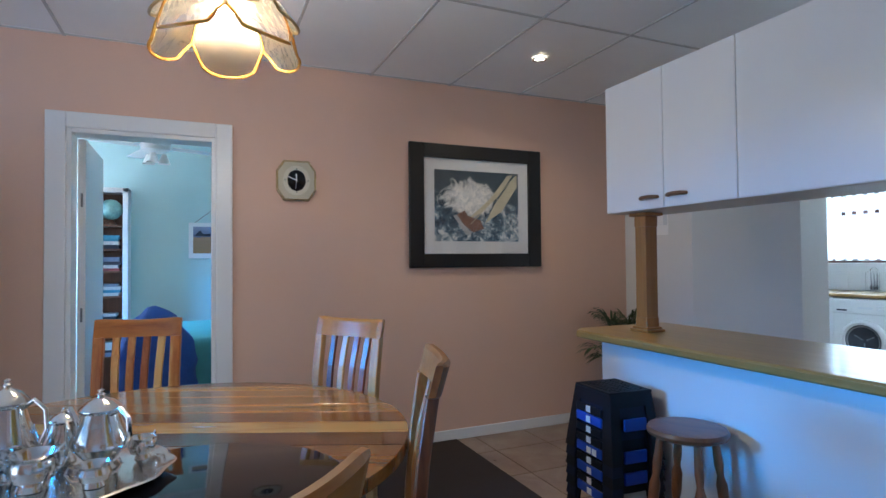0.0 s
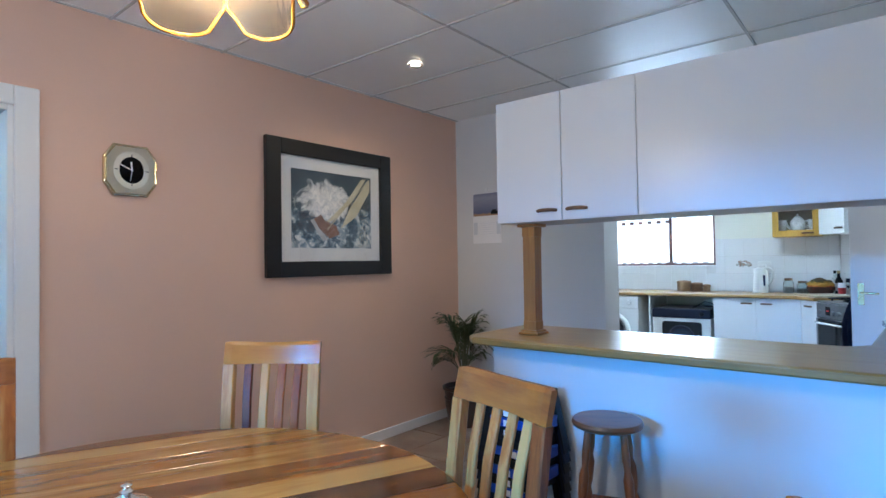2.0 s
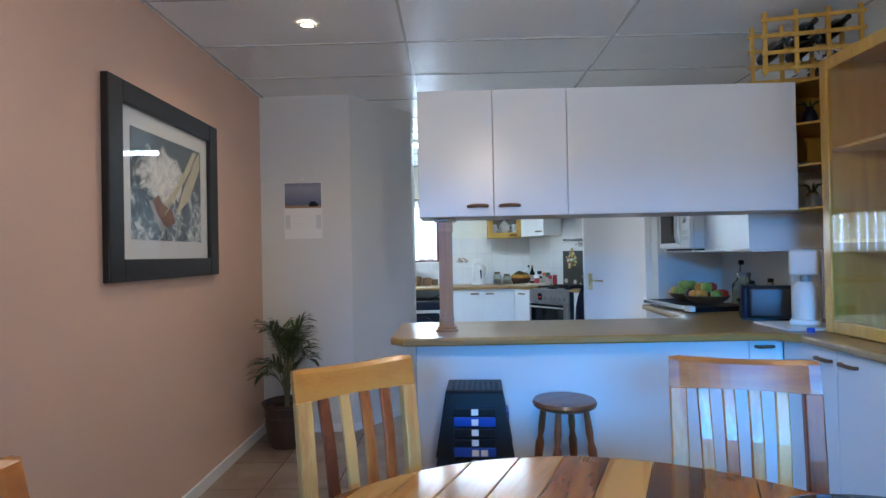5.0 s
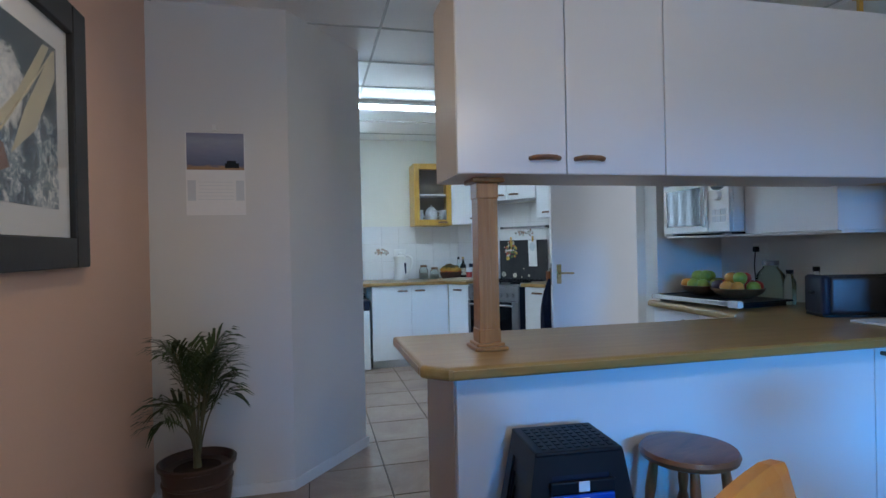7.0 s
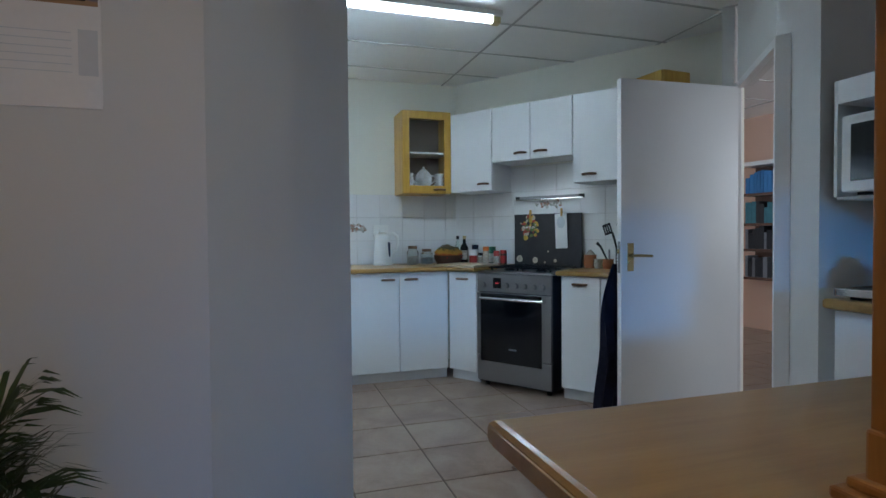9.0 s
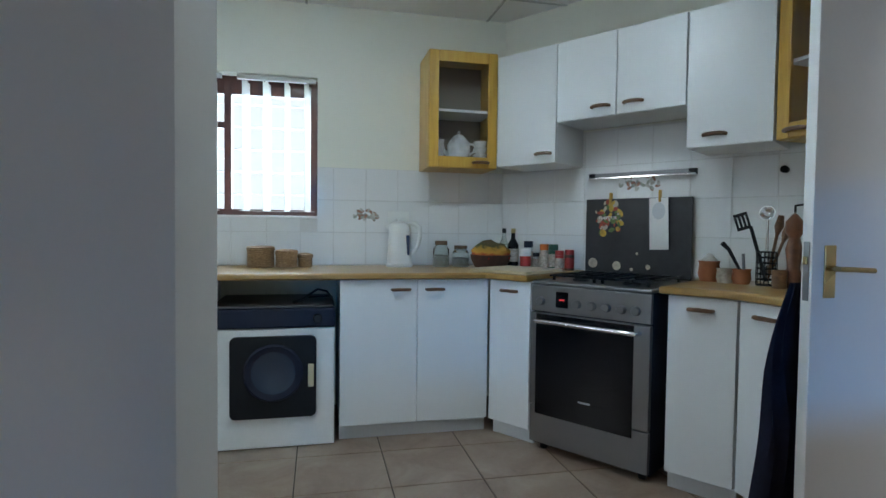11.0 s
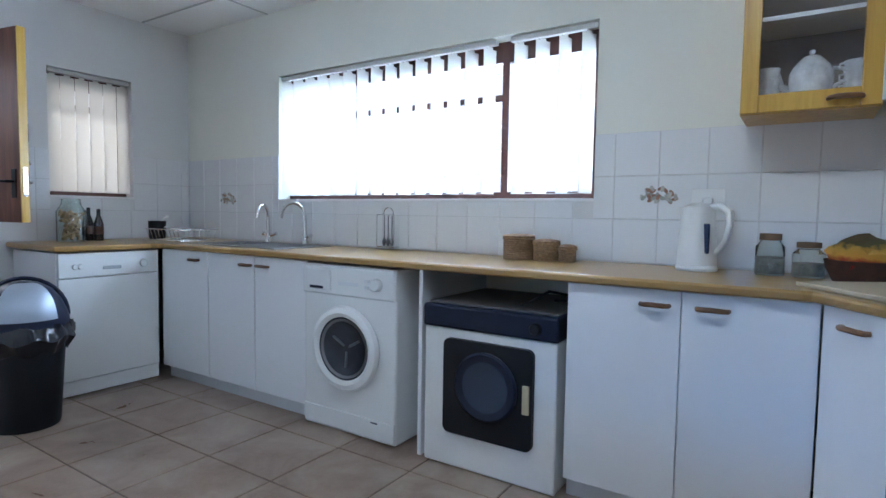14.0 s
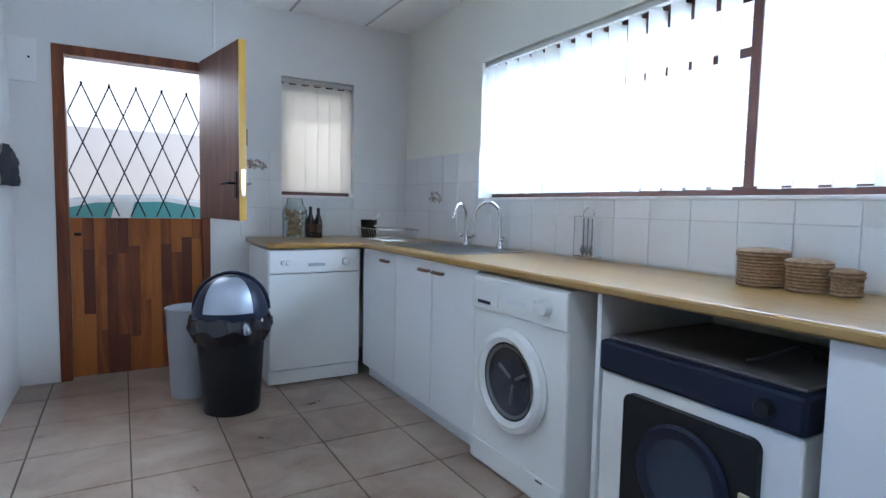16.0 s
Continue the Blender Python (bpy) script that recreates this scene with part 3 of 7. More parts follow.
for gx0 in (0.06, 0.335):
    for yy in (0.1, 0.3, 0.5):
        part("pan_support_bar", bx(gx0, gx0 + 0.25, yy - 0.005, yy + 0.005, 0.912, 0.924, 0.002), BLACK, st, "black cast-iron bar")
    for xx in (0.005, 0.085, 0.165, 0.245):
        part("pan_support_bar", bx(gx0 + xx - 0.005, gx0 + xx + 0.005, 0.07, 0.53, 0.9125, 0.9245, 0.002), BLACK, st, "black cast-iron bar")
    for xx in (0.01, 0.24):
        for yy in (0.1, 0.5):
            part("support_foot", bx(gx0 + xx - 0.006, gx0 + xx + 0.006, yy - 0.006, yy + 0.006, 0.892, 0.913), BLACK, st)
    for yy in (0.18, 0.42):
        part("burner", lathe([(0.045, 0.892), (0.045, 0.9), (0.032, 0.904), (0.03, 0.91), (0, 0.911)], 20, m=Matrix.Translation((gx0 + 0.125, yy, 0))), BLACK, st, smooth=True)
for fx in (0.05, 0.585):
    part("foot", cyl(fx, 0.06, 0, 0.035, 0.02), BLACK, st)

wm = thing("washing_machine", M_EAST(4.215, 6.605) @ Matrix.Diagonal((1.03, 1.0, 1.0, 1.0)), "white front-loading washing machine under the worktop", "washing machine")
part("body", bx(0, 0.605, 0.0, 0.56, 0.006, 0.868, 0.012), APPLIANCE, wm)
part("plinth", bx(0.006, 0.6, -0.006, 0.02, 0.02, 0.115, 0.004), APPLIANCE, wm)
part("fascia", bx(0.0, 0.605, -0.012, 0.02, 0.715, 0.862, 0.008), APPLIANCE, wm)
part("detergent_drawer", bx(0.03, 0.2, -0.017, -0.01, 0.735, 0.845, 0.004), APPLIANCE, wm)
part("drawer_grip", bx(0.055, 0.15, -0.019, -0.015, 0.742, 0.757, 0.002), NAVY, wm)
part("caption", bx(0.25, 0.38, -0.0135, -0.0115, 0.77, 0.79), KICK, wm, "faint grey printed caption")
knob(wm, 0.50, -0.012, 0.79, 0.032, APPLIANCE, 0.03)
for k in range(6):
    part("button", bx(0.42 + 0.02 * (k % 3), 0.432 + 0.02 * (k % 3), -0.016, -0.011, 0.765 + 0.03 * (k // 3), 0.78 + 0.03 * (k // 3), 0.001), KICK, wm)
RX = Matrix.Rotation(math.pi / 2, 4, "X")
wd = part("porthole_ring", lathe([(0.155, 0.0), (0.205, 0.0), (0.212, 0.012), (0.202, 0.032), (0.178, 0.04), (0.158, 0.03), (0.15, 0.005)], 40, m=Matrix.Translation((0.296, 0.0, 0.45)) @ Matrix.Scale(1.03, 4) @ RX), APPLIANCE, wm, smooth=True)
part("porthole_glass", lathe([(0.157, 0.026), (0.13, 0.014), (0.08, 0.004), (0.0, 0.001)], 32, m=Matrix.Translation((0.296, 0.0, 0.45)) @ Matrix.Scale(1.03, 4) @ RX), surface("drum_glass", (0.035, 0.04, 0.052), 0.08, vary=0.3, big=9), wd, "dark domed porthole glass", True)
part("drum_rim", lathe([(0.135, 0.018), (0.148, 0.022), (0.148, 0.025), (0.135, 0.021)], 32, m=Matrix.Translation((0.296, 0.0, 0.45)) @ Matrix.Scale(1.03, 4) @ RX), STEEL, wd, smooth=True)
for a in (0.5, 2.6, 4.7):
    part("drum_paddle", tube([(0.3 + 0.02 * math.cos(a), -0.002, 0.45 + 0.02 * math.sin(a)), (0.3 + 0.10 * math.cos(a), -0.01, 0.45 + 0.10 * math.sin(a))], 0.007), surface("dim_drum_grey", (0.16, 0.17, 0.19), 0.3, 0.6), wd, smooth=True)
part("latch", bx(0.472, 0.502, -0.036, -0.018, 0.41, 0.48, 0.006), APPLIANCE, wd)
part("plinth_flap", bx(0.46, 0.5, -0.008, -0.005, 0.098, 0.104), NAVY, wm)

door_bm = bx(0.115, 0.545, -0.022, 0.0, 0.168, 0.592)
bmesh.ops.bevel(door_bm, geom=[e for e in door_bm.edges if abs(e.verts[0].co.y - e.verts[1].co.y) > 0.01], offset=0.03, segments=5, affect="EDGES", profile=0.5)
dy = thing("tumble_dryer", M_EAST(3.42, 6.60), "old white tumble dryer with a black top and door", "dryer")
part("body", bx(0, 0.64, 0.0, 0.55, 0.005, 0.63, 0.008), surface("worn_appliance_white", (0.78, 0.78, 0.76), 0.35, vary=0.06, big=4), dy)
part("top", bx(-0.004, 0.644, -0.012, 0.56, 0.632, 0.735, 0.012), NAVY, dy, "black control fascia and lid")
part("lid_board", bx(0.01, 0.63, 0.02, 0.55, 0.7355, 0.745, 0.004), surface("dusty_board", (0.10, 0.095, 0.09), 0.5, vary=0.3, big=6), dy, "dusty grey-brown lid board")
part("door", door_bm, BLACK, dy, "black rounded dryer door")
part("window_ring", lathe([(0.105, 0.0), (0.148, 0.0), (0.15, 0.01), (0.14, 0.018), (0.11, 0.012)], 40, m=Matrix.Translation((0.33, -0.021, 0.405)) @ RX), NAVY, dy, smooth=True)
part("window_glass", lathe([(0.115, 0.01), (0.07, 0.004), (0, 0.0)], 32, m=Matrix.Translation((0.33, -0.022, 0.405)) @ RX), surface("smoky_blue_glass", (0.03, 0.045, 0.075), 0.08, vary=0.1), dy, "smoky blue round window", True)
part("door_pull", bx(0.503, 0.533, -0.03, -0.02, 0.325, 0.445, 0.003), surface("yellowed_plastic", (0.55, 0.48, 0.30), 0.4), dy, "yellowed door pull")
knob(dy, 0.55, -0.012, 0.682, 0.025, BLACK)
part("cable", tube([(0.42, 0.12, 0.751), (0.47, 0.1, 0.77), (0.55, 0.12, 0.82), (0.6, 0.2, 0.80), (0.62, 0.3, 0.76), (0.58, 0.35, 0.752), (0.5, 0.3, 0.755)], 0.006), BLACK, dy, "black coiled mains cable", True)

dw = thing("dishwasher", RZ(5.995, 5.618, 0), "white dishwasher with a recessed handle", "dishwasher")
part("body", bx(0.0, 0.605, 0.01, 0.6, 0.01, 0.872, 0.004), APPLIANCE, dw)
part("door", bx(0.004, 0.601, -0.012, 0.01, 0.105, 0.72, 0.005), APPLIANCE, dw)
part("fascia", bx(0.004, 0.601, -0.016, 0.01, 0.725, 0.87, 0.006), APPLIANCE, dw)
part("vent_grip", bx(0.25, 0.36, -0.019, -0.015, 0.765, 0.785, 0.002), PLASTIC_GREY, dw, "dark recessed grip")
part("plinth", bx(0.006, 0.6, 0.0, 0.012, 0.012, 0.098), APPLIANCE, dw)
for kx in (0.09, 0.12, 0.5):
    knob(dw, kx, -0.016, 0.79, 0.016 if kx < 0.4 else 0.026, APPLIANCE, 0.016)

# ---- bar between dining room and kitchen ----
BAR0, BAR1 = 0.868, 0.91
bar = thing("bar_worktop", None, "light brown laminate bar top with rounded and cut corners", "worktop")
part("edge_band", bx(2.373, 2.38, 1.12, 2.94, BAR0 + 0.009, BAR1 - 0.009, 0.001), WORKTOP, bar)
part("edge_band", bx(2.47, 3.04, 3.025, 3.032, BAR0 + 0.009, BAR1 - 0.009, 0.001), WORKTOP, bar)
part("slab", prism([(2.375, 1.10), (2.30, 1.02), (1.30, 1.02), (1.30, 0.504), (3.97, 0.504), (3.97, 1.215), (3.16, 1.25), (3.06, 1.34), (3.06, 3.03), (2.45, 3.03), (2.375, 2.955)], BAR0, BAR1, 0.014), WORKTOP, bar)
bu = thing("bar_counter", M_EAST(2.90, 2.50), "white melamine bar counter facing the dining room", "cabinet")
part("body", bx(0.012, 1.913, 0.02, 0.46, 0.0, BAR0 - 0.002, 0.002), MELAMINE, bu)
part("front_panel", bx(0.0, 1.735, 0, 0.018, 0.0, BAR0 - 0.003, 0.002), MELAMINE, bu)
# End panel is toned darker and more beige than the white front panel.
part("end_panel", bx(-0.006, 0.01, 0.018, 0.46, 0.0, BAR0 - 0.003, 0.002), surface("grey_beige_end_panel", (0.52, 0.47, 0.44), 0.4, vary=0.06), bu, "grey-beige end panel")
bd = part("door", bx(1.739, 1.913, 0, 0.018, 0.07, BAR0 - 0.003, 0.002), MELAMINE, bu)
handle(bd, 1.815, 0.82, 0.09)
su = unit("side_counter", RZ(2.50, 0.985, math.pi), 1.16, 0.47, 0.085, BAR0 - 0.002, [(0.0, 0.4, 0.32, False), (0.4, 0.8, 0.48, False), (0.8, 1.16, 0.9, False)], "white base cabinet under the dining side counter")
unit("side_counter", RZ(3.94, 1.19, math.pi), 0.86, 0.67, 0.085, BAR0 - 0.002, [(0.0, 0.43, 0.35, False), (0.43, 0.86, 0.5, False)], "white base cabinet under the kitchen side counter")

ov = thing("bar_wall_cabinet", M_EAST(2.875, 2.525), "long white melamine cabinet hung above the bar", "cabinet")
# Ends and underside take a darker grey-beige than the white doors.
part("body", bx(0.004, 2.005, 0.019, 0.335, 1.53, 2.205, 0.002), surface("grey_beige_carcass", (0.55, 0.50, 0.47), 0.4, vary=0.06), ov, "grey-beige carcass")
for a, b, hx in ((0.0, 0.4, 0.315), (0.4, 0.795, 0.485), (0.795, 2.005, None)):
    dd = part("door", bx(a + 0.002, b - 0.002, 0, 0.018, 1.532, 2.205, 0.002), MELAMINE, ov)
    if hx:
        handle(dd, hx, 1.585, 0.105)
po = thing("post", RZ(2.665, 2.738, 0), "fluted oak post with a moulded foot and head on the bar", "post")
for k in range(-2, 3):
    part("flute_rib", bx(-0.0378, 0.0378, 0.0155 * k - 0.0062, 0.0155 * k + 0.0062, 0.985, 1.455, 0.0008), OAK_POST, po)
    part("flute_rib", bx(0.0155 * k - 0.0056, 0.0155 * k + 0.0056, -0.0375, 0.0375, 0.986, 1.454, 0.0008), OAK_POST, po)
part("shaft", bx(-0.036, 0.036, -0.036, 0.036, 0.93, 1.51, 0.004), OAK_POST, po)
part("lower_block", bx(-0.041, 0.041, -0.041, 0.041, 0.93, 0.985, 0.004), OAK_POST, po)
part("upper_block", bx(-0.041, 0.041, -0.041, 0.041, 1.455, 1.512, 0.004), OAK_POST, po)
part("foot", bx(-0.062, 0.062, -0.062, 0.062, BAR1 + 0.0005, BAR1 + 0.014, 0.004, bm=bx(-0.052, 0.052, -0.052, 0.052, BAR1 + 0.014, BAR1 + 0.026, 0.004)), OAK_POST, po)
part("head", bx(-0.06, 0.06, -0.06, 0.06, 1.512, 1.529, 0.004), OAK_POST, po)

# ---- doors, frames, windows ----
fr = bx(-0.265, -0.165, YP - 0.022, YP - 0.001, 0, 2.14, 0.006)
bx(0.607, 0.701, YP - 0.022, YP - 0.001, 0, 2.14, 0.006, fr)
bx(-0.165, 0.607, YP - 0.022, YP - 0.001, 2.05, 2.14, 0.006, fr)
bx(-0.165, -0.14, YP - 0.01, YP + 0.15, 0, 2.05, 0.003, fr)
bx(0.582, 0.607, YP - 0.01, YP + 0.15, 0, 2.05, 0.003, fr)
bx(-0.14, 0.582, YP - 0.01, YP + 0.15, 2.025, 2.05, 0.003, fr)
structure("door_frame_bedroom", fr, TRIM, "white painted moulded door frame")
bdoor = thing("door", RZ(-0.135, YP + 0.14, math.radians(91)), "white painted bedroom door standing open", "door")
part("leaf", bx(0, 0.72, -0.04, 0, 0.01, 2.02, 0.003), TRIM, bdoor)
part("hinge", cyl(0, -0.02, 1.62, 1.7, 0.006, seg=10), STEEL, bdoor)
part("hinge", cyl(0, -0.02, 0.95, 1.03, 0.006, seg=10), STEEL, bdoor)


def lever(parent, x, z, y0, sign, mat=BRASS, way=1):
    pl = part("handle_plate", bx(x - 0.02, x + 0.02, y0, y0 + sign * 0.005, z - 0.09, z + 0.07, 0.002), mat, parent, "worn brass handle plate")
    part("lever", tube([(x, y0, z), (x, y0 + sign * 0.045, z), (x + way * 0.03, y0 + sign * 0.05, z), (x + way * 0.11, y0 + sign * 0.048, z - 0.004)], 0.008), mat, pl, smooth=True)


hx0, hy0 = 4.99, 0.62
lw = Vector((5.025 - hx0, 1.42 - hy0))
pd = thing("door", RZ(hx0, hy0, math.atan2(lw.y, lw.x)), "white painted passage door standing half open", "door")
L = lw.length
part("leaf", bx(0, L, -0.02, 0.02, 0.012, 2.05, 0.003), TRIM, pd)
lever(pd, L - 0.06, 1.05, 0.02, 1, BRASS, -1)
lever(pd, L - 0.06, 1.05, -0.02, -1, BRASS, -1)
part("lock_plate", bx(L, L + 0.002, -0.011, 0.011, 0.95, 1.13), STEEL, pd, "steel lock plate on the door's edge")
part("latch", bx(L + 0.001, L + 0.009, -0.007, 0.007, 1.06, 1.085, 0.002), BRASS, pd)
pf = prism([(5.005, 0.605), (5.06, 0.57), (5.05, 0.54), (4.995, 0.575)], 0, 2.09)
prism([(4.365, 1.03), (4.335, 1.055), (4.28, 1.024), (4.365, 0.97)], 0, 2.09, bm=pf)
prism([(4.365, 0.99), (4.365, 1.03), (5.0, 0.60), (4.98, 0.56)], 2.05, 2.09, bm=pf)
structure("door_frame_passage", pf, TRIM, "white painted passage door frame")
cl = bmesh.new()
rows = []
for i in range(17):
    z = 1.0 - 0.9 * i / 16
    half = 0.03 + 0.09 * math.sin(min(1, i / 11) * 1.4)
    rows.append([cl.verts.new((L - 0.02 - half + 2 * half * j / 14 + 0.02 * math.sin(i * 0.5), -0.05 - 0.022 * (1 + math.sin(j * 1.7 + i * 0.25)) * min(1, i / 5), z)) for j in range(15)])
for a, b in zip(rows, rows[1:]):
    for j in range(14):
        cl.faces.new((a[j], a[j + 1], b[j + 1], b[j]))
bmesh.ops.solidify(cl, geom=list(cl.faces), thickness=0.006)
ap = thing("apron", pd.matrix_basis.copy(), "dark navy cloth apron hanging at the open door", "apron")
part("cloth", cl, surface("navy_cloth", (0.02, 0.022, 0.05), 0.9, vary=0.5, big=7, relief=0.3), ap, smooth=True)
part("strap", tube([(L - 0.03, -0.024, 1.06), (L - 0.05, -0.04, 1.0), (L - 0.03, -0.05, 0.9)], 0.006), NAVY, ap)

# stable door
sf = bx(4.86, 4.925, YN - 0.012, YN + 0.10, 0, 2.11, 0.004)
bx(5.70, 5.755, YN - 0.002, YN + 0.10, 0, 2.11, 0.004, sf)
bx(4.925, 5.70, YN - 0.012, YN + 0.10, 2.05, 2.11, 0.004, sf)
structure("door_frame_kitchen", sf, MERANTI, "brown stained wooden stable door frame")
sl = thing("stable_door_lower_leaf", RZ(4.93, YN + 0.03, 0), "closed lower half of a brown boarded stable door", "door")
bw = 0.77 / 12
rs_ = random.Random(11)
for k in range(12):
    z = 0.012
    while z < 1.044:
        z1_ = min(1.045, z + rs_.uniform(0.22, 0.62))
        if 1.045 - z1_ < 0.12:
            z1_ = 1.045
        part("plank", bx(k * bw + 0.0002, (k + 1) * bw - 0.0002, 0.0006 * ((k + len(sl.children)) % 2), 0.04, z + 0.0002, z1_ - 0.0002, 0.0008, seg=1), MERANTI, sl)
        z = z1_
part("bolt", bx(0.02, 0.06, -0.012, 0, 0.93, 0.95, 0.002), BLACK, sl)
ul = thing("stable_door_upper_leaf", RZ(5.715, YN - 0.02, math.atan2(-0.705, 0.13)), "open upper half of a dark brown stable door", "door")
part("leaf", bx(0, 0.715, -0.024, 0.02, 1.055, 2.115, 0.003), MAHOGANY, ul)
# The leaf's free edge has a paler wood tone than its faces.
part("edge_strip", bx(0.715, 0.722, -0.024, 0.02, 1.055, 2.115, 0.001), OAK, ul, "pale orange-brown edge")
lever(ul, 0.665, 1.28, -0.024, -1, BLACK, -1)
lever(ul, 0.665, 1.28, 0.02, 1, CHROME, -1)
part("lock_plate", bx(0.722, 0.7235, -0.012, 0.012, 1.2, 1.36), CHROME, ul)
part("catch", bx(0.66, 0.71, 0.02, 0.032, 1.5, 1.6, 0.003), BLACK, ul)
sg = thing("security_gate", RZ(4.93, YN + 0.085, 0), "black steel diamond-lattice security gate", "gate")
PW, ZA, HH, WG = 0.153, 1.90, 0.185, 0.765
for k in range(-4, 9):
    for way in (1, -1):
        xa = PW * (k + 0.5)
        # from the apex down to the lower leaf, cut at the frame
        u0, u1 = 0.0, (ZA - 1.055) / HH * PW / 2
        if way > 0:
            u0, u1 = max(u0, -xa), min(u1, WG - xa)
        else:
            u0, u1 = max(u0, xa - WG), min(u1, xa)
        if u1 - u0 > 0.03:
            part("bar", tube([(xa + way * u, 0.003 * way, ZA - u * HH / (PW / 2)) for u in (u0, u1)], 0.0045, 6), BLACK, sg)
            if u0 == 0.0 and way > 0:
                part("knuckle", bx(xa - 0.007, xa + 0.007, -0.007, 0.007, ZA - 0.006, ZA + 0.014, 0.002), BLACK, sg)

# windows: frame, panes, blind
STRIP = surface("blind_fabric", (0.82, 0.81, 0.78), 0.8, vary=0.04, relief=0.05)
tnt = STRIP.node_tree
tl, mxs = tnt.nodes.new("ShaderNodeBsdfTranslucent"), tnt.nodes.new("ShaderNodeMixShader")
tl.inputs[0].default_value = (0.86, 0.84, 0.80, 1)
mxs.inputs[0].default_value = 0.6
link(tnt, tnt.nodes["Principled BSDF"].outputs[0], mxs.inputs[1])
link(tnt, tl.outputs[0], mxs.inputs[2])
link(tnt, mxs.outputs[0], tnt.nodes["Material Output"].inputs["Surface"])


def window(name, m, w, z0, z1, bars, label, trans):
    """Local x along the wall, y outwards. bars: x of the mullions; trans: height of the transom."""
    wi = tagged(new(name), label, "window", "", "structure")
    wi.matrix_basis = m
    f = bx(0, w, 0.10, 0.15, z0, z0 + 0.045, 0.004)
    bx(0, w, 0.10, 0.15, z1 - 0.115, z1, 0.004, f)
    for x in [0.0225, w - 0.0225, *bars]:
        bx(x - 0.0225, x + 0.0225, 0.098, 0.152, z0 + 0.04, z1 - 0.04, 0.004, f)
    if trans:
        bx(min(bars) if bars else 0.04, max(bars) if bars else w - 0.04, 0.104, 0.146, trans - 0.02, trans + 0.02, 0.003, f)
    part("window_frame", f, RED_FRAME, wi)
    pn = part("pane", bx(0.03, w - 0.03, 0.122, 0.126, z0 + 0.03, z1 - 0.03), PANE, wi)
    pn.visible_shadow = False
    part("window_sill", bx(-0.004, w + 0.004, -0.012, 0.098, z0 - 0.012, z0 + 0.004, 0.003), TRIM, wi)
    return wi


def blind(m, w, z0, z1, pitch, turn, label, vary=0.25, hw=0.05):
    b = thing("vertical_blind", m, label, "blind")
    part("headrail", bx(0.01, w - 0.01, 0.015, 0.05, z1 - 0.03, z1 - 0.002, 0.003), surface("headrail_grey", (0.55, 0.53, 0.5), 0.4), b)
    k = int(w / pitch)
    rnd = random.Random(4)
    for i in range(k):
        a = turn + rnd.uniform(-vary, vary) * 0.5
        mm = Matrix.Translation(((i + 0.5) * w / k, 0.04, 0)) @ Matrix.Rotation(a, 4, "Z")
        zt = z1 - 0.03
        part("strip", bx(-hw, hw, -0.0006, 0.0006, z0 + 0.03, zt - 0.012, m=mm, bm=bx(-0.02, 0.02, -0.001, 0.001, zt - 0.012, zt, m=mm)), STRIP, b)
    part("chain", tube([(0.02, 0.03, z0 + 0.033), (w / 2, 0.031, z0 + 0.03), (w - 0.02, 0.03, z0 + 0.033)], 0.0015, 5), PLASTIC_WHITE, b)


window("window_1", M_EAST(5.205, XE), 2.33, 1.225, 2.11, [0.62, 1.775], "wide red-brown wooden kitchen window", 1.80)
blind(M_EAST(5.205, XE), 1.76, 1.225, 2.105, 0.113, 1.36, "white vertical fabric blind, slats turned open")
blind(M_EAST(3.375, XE), 0.50, 1.225, 2.105, 0.113, 1.30, "white vertical fabric blind, slats open", 0.4)
window("window_2", RZ(6.25, YN, 0), 0.565, 1.225, 2.10, [], "small wooden kitchen window", 1.86)
blind(RZ(6.25, YN, 0), 0.565, 1.225, 2.095, 0.089, 0.24, "cream vertical fabric blind in the small window")
bb = thing("burglar_bars", M_EAST(5.205, XE + 0.17), "white steel burglar bars outside the wide window", "bars")
for k in range(1, 6):
    part("bar", tube([(0, 0, 1.225 + 0.145 * k), (2.33, 0, 1.225 + 0.145 * k)], 0.006, 6), PLASTIC_WHITE, bb)
pw_ = tagged(new("window_3"), "wide patio window of the dining room", "window", "", "structure")
pw_.matrix_basis = RZ(-2.7, -0.45, math.pi / 2)
pf2 = bx(0, 3.85, 0.04, 0.1, 0.05, 0.11)
bx(0, 3.85, 0.04, 0.1, 2.09, 2.15, 0, pf2)
for x in (0.03, 1.28, 2.56, 3.82):
    bx(x - 0.03, x + 0.03, 0.04, 0.1, 0.11, 2.09, 0, pf2)
part("window_frame", pf2, TRIM, pw_)

# ---- outside ----
SAND = surface("pale_paving", (0.42, 0.38, 0.33), 0.9, vary=0.15, relief=0.2)
structure("ground", bx(-60, 60, -60, 60, -0.3, -0.13), SAND, "pale paved yard")
bd_m, bd_t, bd_b = nodes_of("bright_hazy_sky")
bd_b.inputs["Base Color"].default_value = (0.0, 0.0, 0.0, 1)
bd_b.inputs["Emission Color"].default_value = (0.94, 0.97, 1.0, 1)
bd_b.inputs["Emission Strength"].default_value = 1.6
structure("backdrop", bx(-25, 45, 60, 60.2, -0.2, 40), bd_m, "pale hazy sky beyond the yard")
structure("backdrop_east", bx(60, 60.2, -40, 50, -0.2, 40), bd_m, "pale hazy sky beyond the kitchen windows")
structure("wall_boundary", bx(2, 9.5, 9.8, 10.0, -0.13, 2.0), surface("white_outside_plaster", (0.78, 0.75, 0.70), 0.8, vary=0.06), "white plastered boundary wall")

